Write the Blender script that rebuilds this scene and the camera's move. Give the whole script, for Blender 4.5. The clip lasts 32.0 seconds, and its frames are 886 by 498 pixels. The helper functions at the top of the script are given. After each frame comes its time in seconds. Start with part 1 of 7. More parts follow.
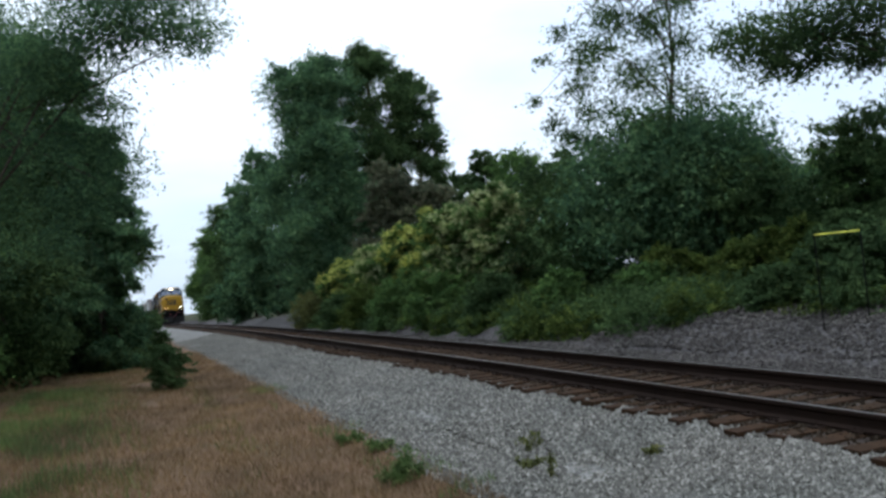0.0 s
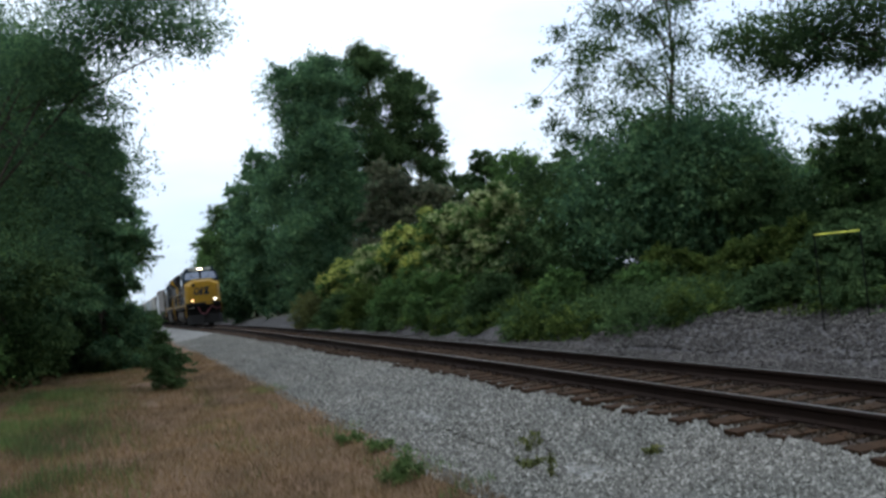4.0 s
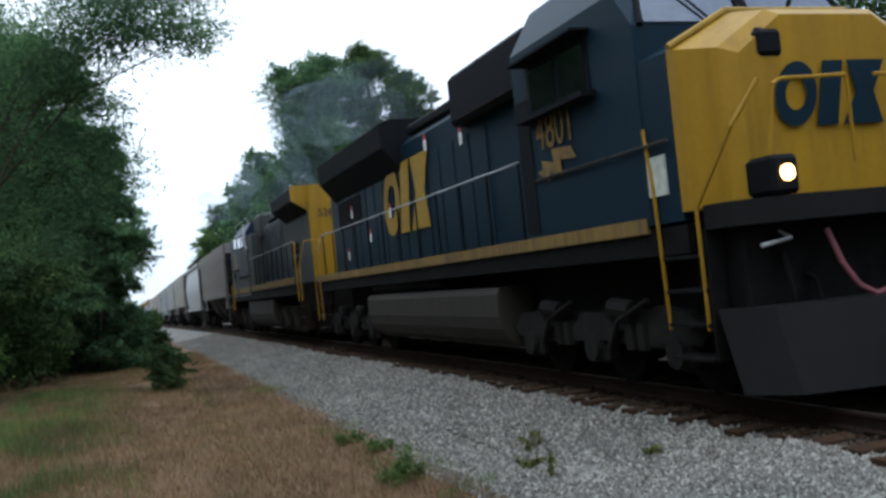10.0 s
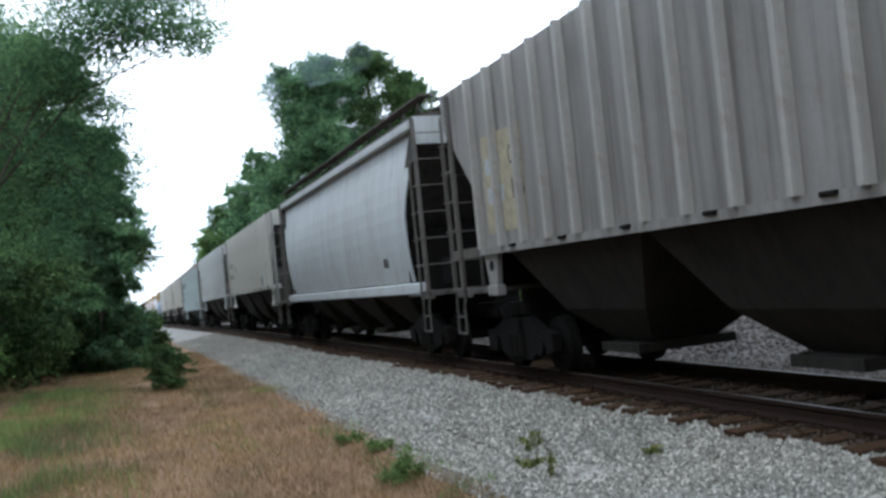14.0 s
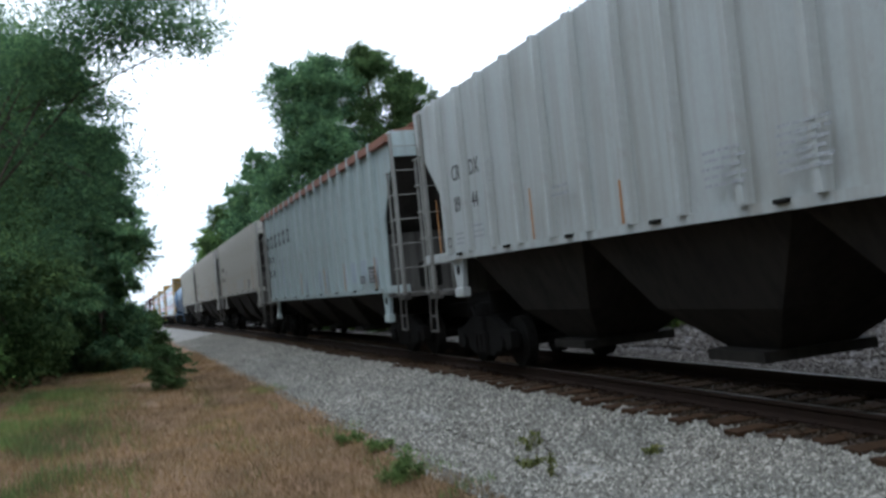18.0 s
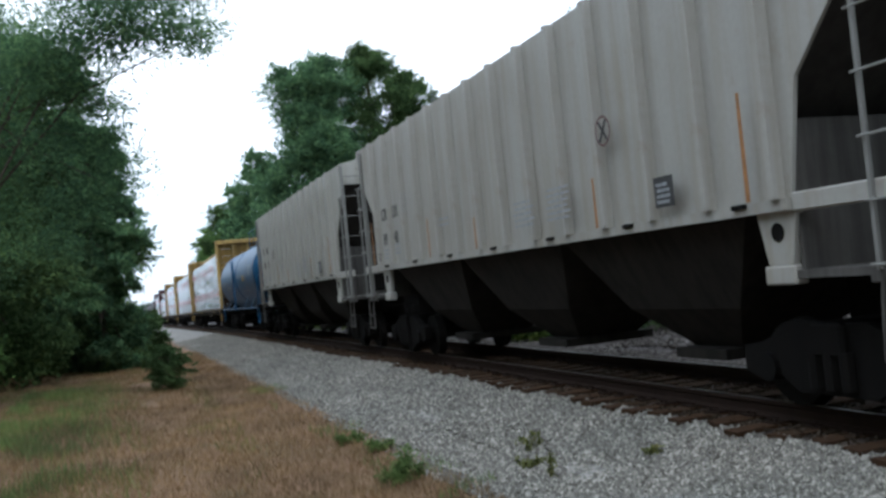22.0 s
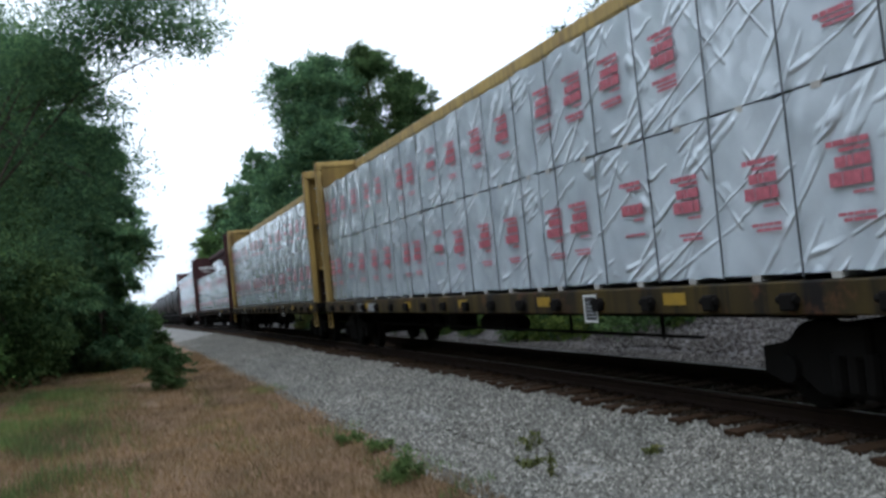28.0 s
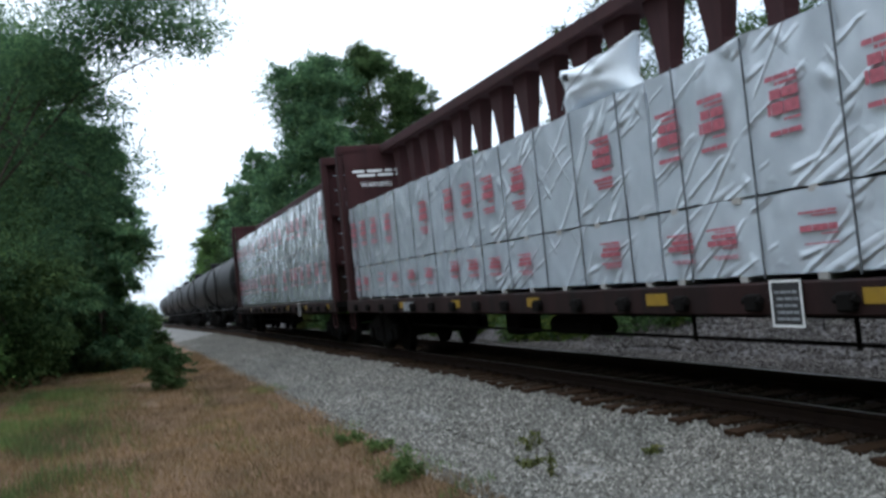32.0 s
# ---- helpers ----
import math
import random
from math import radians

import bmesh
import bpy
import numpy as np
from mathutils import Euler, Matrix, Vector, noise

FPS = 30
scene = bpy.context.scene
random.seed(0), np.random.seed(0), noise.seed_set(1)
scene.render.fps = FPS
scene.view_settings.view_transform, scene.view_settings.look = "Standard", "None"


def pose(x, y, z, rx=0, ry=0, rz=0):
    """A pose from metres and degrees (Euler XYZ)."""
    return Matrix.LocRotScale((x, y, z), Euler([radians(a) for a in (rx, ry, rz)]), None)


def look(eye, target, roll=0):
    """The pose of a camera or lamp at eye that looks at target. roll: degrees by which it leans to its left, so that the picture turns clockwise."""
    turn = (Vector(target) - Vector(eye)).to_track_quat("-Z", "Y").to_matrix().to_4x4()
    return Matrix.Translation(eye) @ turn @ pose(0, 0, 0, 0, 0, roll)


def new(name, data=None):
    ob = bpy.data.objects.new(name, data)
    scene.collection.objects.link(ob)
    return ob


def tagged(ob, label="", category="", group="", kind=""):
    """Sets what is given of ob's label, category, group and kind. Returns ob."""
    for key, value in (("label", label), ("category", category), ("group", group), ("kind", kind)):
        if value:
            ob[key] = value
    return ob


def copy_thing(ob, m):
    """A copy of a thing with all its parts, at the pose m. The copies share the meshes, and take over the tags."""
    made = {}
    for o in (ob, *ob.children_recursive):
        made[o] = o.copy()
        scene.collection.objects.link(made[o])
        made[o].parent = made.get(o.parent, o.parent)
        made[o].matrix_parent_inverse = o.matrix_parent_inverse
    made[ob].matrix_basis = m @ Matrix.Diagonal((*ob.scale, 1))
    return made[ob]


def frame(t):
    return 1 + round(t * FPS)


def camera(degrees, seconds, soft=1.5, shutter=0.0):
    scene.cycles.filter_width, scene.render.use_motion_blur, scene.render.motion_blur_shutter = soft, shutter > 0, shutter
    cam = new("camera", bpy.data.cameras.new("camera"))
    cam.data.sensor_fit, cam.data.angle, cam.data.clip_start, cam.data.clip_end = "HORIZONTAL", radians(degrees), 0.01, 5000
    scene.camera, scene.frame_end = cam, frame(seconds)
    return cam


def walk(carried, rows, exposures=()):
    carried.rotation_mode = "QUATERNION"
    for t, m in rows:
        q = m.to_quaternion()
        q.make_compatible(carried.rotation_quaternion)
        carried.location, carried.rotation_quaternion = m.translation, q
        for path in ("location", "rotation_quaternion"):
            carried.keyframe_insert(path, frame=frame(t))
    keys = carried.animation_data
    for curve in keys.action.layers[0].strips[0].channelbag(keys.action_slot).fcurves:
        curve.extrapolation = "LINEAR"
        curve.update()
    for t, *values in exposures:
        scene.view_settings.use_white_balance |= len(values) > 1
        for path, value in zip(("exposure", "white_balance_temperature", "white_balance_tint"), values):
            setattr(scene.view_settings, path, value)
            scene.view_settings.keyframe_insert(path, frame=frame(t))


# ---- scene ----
cam = camera(50.19, 32.0, soft=3.0)
EYE = Vector((0.0, 0.0, 1.615))
AIM = EYE + Vector((0.3295, 0.9437, 0.0281)) * 20
walk(cam, [(0.0, look(EYE, AIM, -5.71)), (32.0, look(EYE, AIM, -5.71))],
     exposures=[(0.0, 0.17), (8.4, 0.16), (9.1, 0.08), (9.8, 0.3), (10.4, 0.95), (11.5, 1.56), (13.2, 1.56), (14.4, 0.99), (16.5, 0.84), (20.0, 0.75), (25.5, 0.76), (27.5, 0.56), (32.0, 0.54)])

# ---- sky and sun: an overcast evening ----
world = bpy.data.worlds.new("overcast")
scene.world = world
world.use_nodes = True
wn = world.node_tree
wn.nodes.clear()
w_out = wn.nodes.new("ShaderNodeOutputWorld")
w_bg = wn.nodes.new("ShaderNodeBackground")
w_sky = wn.nodes.new("ShaderNodeTexSky")
w_sky.sky_type = "NISHITA"
w_sky.sun_disc = False
w_sky.sun_elevation = radians(64)
w_sky.sun_rotation = radians(208)
w_co = wn.nodes.new("ShaderNodeTexCoord")
w_map = wn.nodes.new("ShaderNodeMapping")
w_map.inputs["Scale"].default_value = (1.0, 1.0, 3.0)
w_no = wn.nodes.new("ShaderNodeTexNoise")
w_no.inputs["Scale"].default_value = 2.2
w_no.inputs["Detail"].default_value = 5.0
w_ra = wn.nodes.new("ShaderNodeValToRGB")
w_ra.color_ramp.elements[0].position, w_ra.color_ramp.elements[0].color = 0.36, (8.3, 10.2, 12.7, 1)
w_ra.color_ramp.elements[1].position, w_ra.color_ramp.elements[1].color = 0.62, (11.6, 13.2, 15.0, 1)
w_mix = wn.nodes.new("ShaderNodeMixRGB")
w_mix.inputs["Fac"].default_value = 0.88
w_bg.inputs["Strength"].default_value = 0.096
wn.links.new(w_co.outputs["Generated"], w_map.inputs["Vector"])
wn.links.new(w_map.outputs["Vector"], w_no.inputs["Vector"])
wn.links.new(w_no.outputs["Fac"], w_ra.inputs["Fac"])
wn.links.new(w_sky.outputs["Color"], w_mix.inputs["Color1"])
w_sep = wn.nodes.new("ShaderNodeSeparateXYZ")
w_up = wn.nodes.new("ShaderNodeMapRange")
w_up.inputs["To Min"].default_value, w_up.inputs["To Max"].default_value = 0.84, 1.74
w_lift = wn.nodes.new("ShaderNodeVectorMath")
w_lift.operation = "SCALE"
wn.links.new(w_co.outputs["Generated"], w_sep.inputs[0])
wn.links.new(w_sep.outputs["Z"], w_up.inputs["Value"])
wn.links.new(w_ra.outputs["Color"], w_lift.inputs[0])
wn.links.new(w_up.outputs["Result"], w_lift.inputs["Scale"])
wn.links.new(w_lift.outputs["Vector"], w_mix.inputs["Color2"])
wn.links.new(w_mix.outputs["Color"], w_bg.inputs["Color"])
wn.links.new(w_bg.outputs["Background"], w_out.inputs["Surface"])
sun_data = bpy.data.lights.new("sun", "SUN")
sun_data.energy, sun_data.angle, sun_data.color = 0.45, radians(30), (1.0, 0.98, 0.95)
sun = new("sun", sun_data)
sun.matrix_basis = look((-14, -26, 60), (0, 0, 0))

# ---- the line of the track: s metres along it from beside the camera ----
D, BEND, DIP = 7.07, 4.33e-05, 1.836e-04


def line_x(s):
    s = min(max(s, 0.0), 160.0)
    return D + BEND * s * s / 2


def line_z(s):
    if s < 0:
        return 0.0
    if s > 75:
        return -DIP * 75 * 75 / 2 - DIP * 75 * (s - 75)
    return -DIP * s * s / 2


def run(t):
    """Metres that the train has gone by t."""
    q = (t - 16) / 16
    ahead = 1.4 * math.exp(-((t - 6) / (3.5 if t < 6 else 2.3)) ** 2)
    return 12.836 * t - 0.5367 * 16 * (q * q - 1) / 2 + 0.1426 * 16 * (q ** 3 - q) / 3 + ahead


# ---- materials ----
def shader(name, rough=0.7, metal=0.0, spec=0.5):
    m = bpy.data.materials.new(name)
    m.use_nodes = True
    nt = m.node_tree
    b = nt.nodes["Principled BSDF"]
    b.inputs["Roughness"].default_value = rough
    b.inputs["Metallic"].default_value = metal
    b.inputs["Specular IOR Level"].default_value = spec
    return m, nt, b


def node(nt, kind, **values):
    n = nt.nodes.new(kind)
    for k, v in values.items():
        n.inputs[k.replace("_", " ")].default_value = v
    return n


def ramp(nt, fac, stops):
    r = nt.nodes.new("ShaderNodeValToRGB")
    e = r.color_ramp.elements
    while len(e) < len(stops):
        e.new(0.5)
    for el, (p, c) in zip(e, stops):
        el.position, el.color = p, (*c, 1)
    nt.links.new(fac, r.inputs["Fac"])
    return r.outputs["Color"]


def mixed(nt, fac, a, b, mode="MIX"):
    m = nt.nodes.new("ShaderNodeMixRGB")
    m.blend_type = mode
    for sock, v in ((m.inputs["Fac"], fac), (m.inputs["Color1"], a), (m.inputs["Color2"], b)):
        if isinstance(v, (int, float)):
            sock.default_value = v
        elif isinstance(v, tuple):
            sock.default_value = (*v, 1)
        else:
            nt.links.new(v, sock)
    return m.outputs["Color"]


def coords(nt, scale=(1, 1, 1)):
    c = nt.nodes.new("ShaderNodeTexCoord")
    mp = nt.nodes.new("ShaderNodeMapping")
    mp.inputs["Scale"].default_value = scale
    nt.links.new(c.outputs["Object"], mp.inputs["Vector"])
    return mp.outputs["Vector"]


def noisy(nt, vec, scale, detail=4.0, rough=0.55):
    n = node(nt, "ShaderNodeTexNoise", Scale=scale, Detail=detail, Roughness=rough)
    nt.links.new(vec, n.inputs["Vector"])
    return n.outputs["Fac"]


def bumped(nt, b, height, strength=0.3, distance=0.02):
    n = node(nt, "ShaderNodeBump", Strength=strength, Distance=distance)
    nt.links.new(height, n.inputs["Height"])
    nt.links.new(n.outputs["Normal"], b.inputs["Normal"])


def paint(name, col, grime=(0.06, 0.055, 0.05), amount=0.5, rough=0.55, metal=0.0, streak=7.0, rust=0.0, spec=0.3):
    """Weathered vehicle paint: blotches, streaks that run down, a little rust, dirt thrown up from the track."""
    m, nt, b = shader(name, rough, metal, spec)
    v = coords(nt)
    blot = ramp(nt, noisy(nt, v, 0.9, 5), [(0.38, (0, 0, 0)), (0.68, (1, 1, 1))])
    vs = coords(nt, (streak, streak, 0.35))
    lines = ramp(nt, noisy(nt, vs, 1.0, 4), [(0.43, (0, 0, 0)), (0.66, (1, 1, 1))])
    bands = ramp(nt, noisy(nt, coords(nt, (1.6, 1.6, 0.16)), 1.0, 3), [(0.4, (0, 0, 0)), (0.62, (1, 1, 1))])
    dirt = mixed(nt, 0.5, mixed(nt, 0.5, blot, bands), lines)
    k = node(nt, "ShaderNodeMath")
    k.operation = "MULTIPLY"
    k.inputs[1].default_value = amount
    nt.links.new(dirt, k.inputs[0])
    fine = noisy(nt, v, 14.0, 3)
    tone = mixed(nt, 0.12, col, ramp(nt, fine, [(0.3, tuple(c * 0.5 for c in col)), (0.7, tuple(min(1, c * 1.3) for c in col))]))
    c = mixed(nt, k.outputs[0], tone, grime)
    if rust:
        r = ramp(nt, noisy(nt, v, 3.1, 6, 0.7), [(0.62 - 0.12 * rust, (0, 0, 0)), (0.72, (rust, rust, rust))])
        c = mixed(nt, r, c, (0.14, 0.055, 0.025))
    nt.links.new(c, b.inputs["Base Color"])
    bumped(nt, b, noisy(nt, v, 2.0, 3), 0.12, 0.03)
    return m


def plain(name, col, rough=0.6, metal=0.0, var=0.25, scale=6.0):
    m, nt, b = shader(name, rough, metal, 0.3 if rough < 0.85 else 0.08)
    v = coords(nt)
    c = ramp(nt, noisy(nt, v, scale, 5), [(0.3, tuple(x * (1 - var) for x in col)), (0.7, tuple(min(1, x * (1 + var)) for x in col))])
    nt.links.new(c, b.inputs["Base Color"])
    return m


def glow(name, col, strength):
    m, nt, b = shader(name, 0.3)
    b.inputs["Base Color"].default_value = (*col, 1)
    b.inputs["Emission Color"].default_value = (*col, 1)
    b.inputs["Emission Strength"].default_value = strength
    return m


def leaf_mat(name, dark, mid, light, translucent=0.42):
    m = bpy.data.materials.new(name)
    m.use_nodes = True
    nt = m.node_tree
    nt.nodes.clear()
    out = nt.nodes.new("ShaderNodeOutputMaterial")
    geo = nt.nodes.new("ShaderNodeNewGeometry")
    if translucent:
        dark, mid, light = [tuple(v * f for v, f in zip(c, (2.06, 1.95, 1.95))) for c in (dark, mid, light)]
    c = ramp(nt, geo.outputs["Random Per Island"], [(0.0, dark), (0.6, mid), (1.0, light)])
    blotch = [(0.35, (0.6, 0.65, 0.68)), (0.7, (1.2, 1.18, 1.05))] if translucent else [(0.35, (0.86, 0.87, 0.84)), (0.7, (1.06, 1.04, 1.0))]
    big = ramp(nt, noisy(nt, coords(nt), 0.6, 3), blotch)
    c = mixed(nt, 1.0, c, big, "MULTIPLY")
    d = nt.nodes.new("ShaderNodeBsdfDiffuse")
    tr = nt.nodes.new("ShaderNodeBsdfTranslucent")
    mx = nt.nodes.new("ShaderNodeMixShader")
    mx.inputs[0].default_value = translucent
    nt.links.new(c, d.inputs["Color"])
    nt.links.new(c, tr.inputs["Color"])
    nt.links.new(d.outputs[0], mx.inputs[1])
    nt.links.new(tr.outputs[0], mx.inputs[2])
    nt.links.new(mx.outputs[0], out.inputs["Surface"])
    return m


M_green = leaf_mat("leaf_green", (0.026, 0.052, 0.018), (0.048, 0.092, 0.03), (0.088, 0.14, 0.046))
M_blue = leaf_mat("leaf_blue_green", (0.023, 0.05, 0.029), (0.042, 0.084, 0.043), (0.075, 0.124, 0.06))
# dark leaf tone; on low bushes and inside the wood it carries shade
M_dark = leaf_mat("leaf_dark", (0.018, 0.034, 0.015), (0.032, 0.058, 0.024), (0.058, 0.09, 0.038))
M_olive = leaf_mat("leaf_olive", (0.04, 0.05, 0.02), (0.075, 0.085, 0.032), (0.12, 0.115, 0.045))
M_gray = leaf_mat("leaf_grey_brown", (0.035, 0.045, 0.03), (0.06, 0.07, 0.045), (0.085, 0.08, 0.055))
M_bright = leaf_mat("leaf_bright", (0.022, 0.038, 0.011), (0.044, 0.066, 0.017), (0.078, 0.1, 0.028))
M_bloom = leaf_mat("bloom_yellow", (0.09, 0.125, 0.035), (0.2, 0.22, 0.06), (0.33, 0.33, 0.11))
M_cream = leaf_mat("bloom_cream", (0.08, 0.115, 0.05), (0.18, 0.21, 0.1), (0.28, 0.29, 0.17))
M_weed = leaf_mat("weed_green", (0.035, 0.06, 0.022), (0.06, 0.095, 0.034), (0.1, 0.14, 0.055))
M_straw = leaf_mat("dry_grass", (0.058, 0.039, 0.021), (0.116, 0.078, 0.044), (0.19, 0.136, 0.082))
M_red = leaf_mat("leaf_reddish", (0.07, 0.04, 0.02), (0.13, 0.07, 0.03), (0.2, 0.11, 0.045))
M_bark = plain("bark", (0.06, 0.048, 0.038), 0.9, 0, 0.4, 9)
M_stone = leaf_mat("ballast_stone", (0.085, 0.081, 0.074), (0.163, 0.156, 0.145), (0.34, 0.326, 0.303), 0.0)
M_brownstone = leaf_mat("stained_stone", (0.017, 0.012, 0.009), (0.038, 0.028, 0.02), (0.075, 0.06, 0.048), 0.0)
M_rubble = leaf_mat("bank_rubble", (0.038, 0.034, 0.033), (0.076, 0.069, 0.067), (0.13, 0.12, 0.116), 0.0)
M_rail = paint("rail_steel", (0.021, 0.0125, 0.009), (0.009, 0.006, 0.005), 0.5, 0.9, 0.0, spec=0.08)
M_shine = plain("worn_rail_head", (0.2, 0.19, 0.18), 0.35, 0.9, 0.2)
M_tie = paint("weathered_tie", (0.05, 0.027, 0.0145), (0.013, 0.0085, 0.0065), 0.8, 0.95, 0, 3.0, spec=0.08)
# underframe and truck colours kept near black, with the shade beneath put in
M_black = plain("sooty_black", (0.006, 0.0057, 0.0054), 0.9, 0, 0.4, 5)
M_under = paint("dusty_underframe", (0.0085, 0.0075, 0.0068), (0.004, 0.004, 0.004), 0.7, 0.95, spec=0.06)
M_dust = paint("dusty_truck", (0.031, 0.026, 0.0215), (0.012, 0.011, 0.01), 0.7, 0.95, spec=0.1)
M_darktruck = paint("sooty_truck", (0.018, 0.016, 0.0145), (0.008, 0.007, 0.0065), 0.7, 0.95, spec=0.08)
# dusty bay colour, lowered to include the shade below the car body
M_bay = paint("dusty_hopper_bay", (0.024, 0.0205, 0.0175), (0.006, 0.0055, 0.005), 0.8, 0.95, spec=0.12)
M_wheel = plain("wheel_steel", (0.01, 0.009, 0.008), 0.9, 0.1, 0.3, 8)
# rusty beam yellow, lowered so the recess carries its shade in the colour
M_recess = paint("rusty_recess", (0.19, 0.12, 0.036), (0.03, 0.019, 0.012), 0.8, 0.85, 0, 7, 0.5, spec=0.15)
M_mud = paint("mud_brown_steps", (0.02, 0.0115, 0.009), (0.015, 0.011, 0.01), 0.6, 0.9, spec=0.1)
M_bluepaint = paint("blue_paint", (0.006, 0.0185, 0.039), (0.022, 0.022, 0.021), 0.25, 0.5, spec=0.15)
M_navy = paint("navy_paint", (0.0025, 0.0155, 0.027), (0.007, 0.01, 0.012), 0.3, 0.5, spec=0.12)
M_roofblack = paint("roof_black", (0.0045, 0.0055, 0.0075), (0.008, 0.008, 0.008), 0.4, 0.7, spec=0.08)
M_yellow = paint("yellow_paint", (0.3, 0.165, 0.009), (0.12, 0.065, 0.018), 0.5, 0.45, spec=0.2)
M_gold = paint("faded_yellow", (0.3, 0.18, 0.018), (0.08, 0.05, 0.025), 0.5, 0.6)
M_dullgold = paint("dirty_yellow_stripe", (0.19, 0.115, 0.026), (0.05, 0.034, 0.02), 0.9, 0.7)
M_fadeblue = paint("faded_blue_paint", (0.0065, 0.0145, 0.025), (0.018, 0.018, 0.018), 0.45, 0.55, spec=0.12)
M_railing = plain("worn_silver_railing", (0.3, 0.31, 0.31), 0.5, 0.2)
M_greyb = paint("weathered_grey_paint", (0.04, 0.044, 0.044), (0.026, 0.022, 0.018), 0.6, 0.6, spec=0.16)
M_tankgrey = paint("fuel_tank_grey", (0.036, 0.03, 0.0245), (0.018, 0.016, 0.015), 0.7, 0.8, spec=0.15)
M_glass = plain("cab_glass", (0.1, 0.11, 0.13), 0.06, 0.95, 0.1)
M_white = plain("white_mark", (0.7, 0.7, 0.68), 0.6, 0, 0.1)
M_plate = plain("pale_plate", (0.4, 0.42, 0.36), 0.6, 0, 0.25, 9)
M_ink = plain("black_lettering", (0.03, 0.03, 0.03), 0.7, 0, 0.2)
M_fade = plain("faded_print", (0.24, 0.25, 0.26), 0.7, 0, 0.3, 20)
M_redmark = plain("red_mark", (0.11, 0.06, 0.057), 0.6, 0, 0.15)
M_labelred = plain("label_red", (0.35, 0.03, 0.04), 0.5, 0, 0.15)
M_lamp = glow("headlamp_glow", (1.0, 0.86, 0.62), 10.0)
M_ditch = glow("ditch_lamp_glow", (1.0, 0.56, 0.22), 5.0)
M_pinkhose = plain("brake_hose", (0.16, 0.05, 0.06), 0.6)
M_hop1 = paint("grey_brown_hopper", (0.185, 0.174, 0.162), (0.055, 0.046, 0.04), 0.8, 0.6, 0, 7, 0.3)
# ribs painted lighter than the sides, for the side light on their faces
M_hop1rib = paint("worn_hopper_rib", (0.25, 0.237, 0.22), (0.09, 0.078, 0.07), 0.6, 0.6, 0, 7, 0.3)
M_hop2 = paint("pale_blue_white", (0.324, 0.347, 0.356), (0.19, 0.17, 0.145), 0.68, 0.5, 0, 7, 0.25)
M_hop3 = paint("cream_grey_hopper", (0.333, 0.329, 0.302), (0.2, 0.18, 0.14), 0.68, 0.55, 0, 7, 0.15)
M_hop4 = paint("silver_grey_hopper", (0.315, 0.336, 0.334), (0.2, 0.185, 0.16), 0.68, 0.5, 0, 7, 0.15)
M_hop5 = paint("mint_grey_hopper", (0.26, 0.315, 0.32), (0.17, 0.165, 0.145), 0.68, 0.55, 0, 7, 0.2)
M_hop6 = paint("warm_grey_hopper", (0.297, 0.288, 0.266), (0.2, 0.17, 0.13), 0.68, 0.6, 0, 7, 0.2)
M_rust = paint("rust_roof", (0.2, 0.09, 0.06), (0.07, 0.035, 0.03), 0.6, 0.85)
M_orange = plain("rust_streak", (0.26, 0.12, 0.045), 0.8, 0, 0.35)
M_patch = plain("repaint_patch", (0.22, 0.255, 0.285), 0.6, 0, 0.12, 3)
M_tankblue = paint("tank_blue", (0.004, 0.064, 0.147), (0.002, 0.014, 0.03), 0.65, 0.42, spec=0.2)
M_tankblack = paint("tank_black", (0.0065, 0.0068, 0.0075), (0.02, 0.018, 0.016), 0.35, 0.6, spec=0.15)
M_beamsill = paint("grimy_sill_yellow", (0.06, 0.041, 0.011), (0.01, 0.008, 0.007), 1.4, 0.8, 0, 5, 0.6, spec=0.15)
M_brownsill = paint("grimy_sill_brown", (0.026, 0.0115, 0.0105), (0.008, 0.007, 0.0065), 0.9, 0.8, 0, 5, spec=0.15)
M_beam = paint("centre_beam_yellow", (0.33, 0.215, 0.06), (0.09, 0.06, 0.03), 0.85, 0.65, 0, 7, 0.5)
M_brown = paint("oxide_brown", (0.046, 0.0165, 0.0165), (0.014, 0.0085, 0.0085), 0.6, 0.75, spec=0.15)
M_ladder = paint("grimy_ladder_grey", (0.19, 0.19, 0.178), (0.06, 0.052, 0.045), 0.7, 0.7, 0, 7, 0.3, spec=0.15)
M_recess_grey = paint("rusty_ladder_grey", (0.085, 0.077, 0.07), (0.03, 0.024, 0.02), 0.7, 0.8, 0, 7, 0.4, spec=0.12)
# slope sheet faces downward; its shade is put into this dark colour
M_slopeshade = paint("sooty_slope_sheet", (0.05, 0.047, 0.044), (0.02, 0.018, 0.016), 0.7, 0.85, spec=0.1)


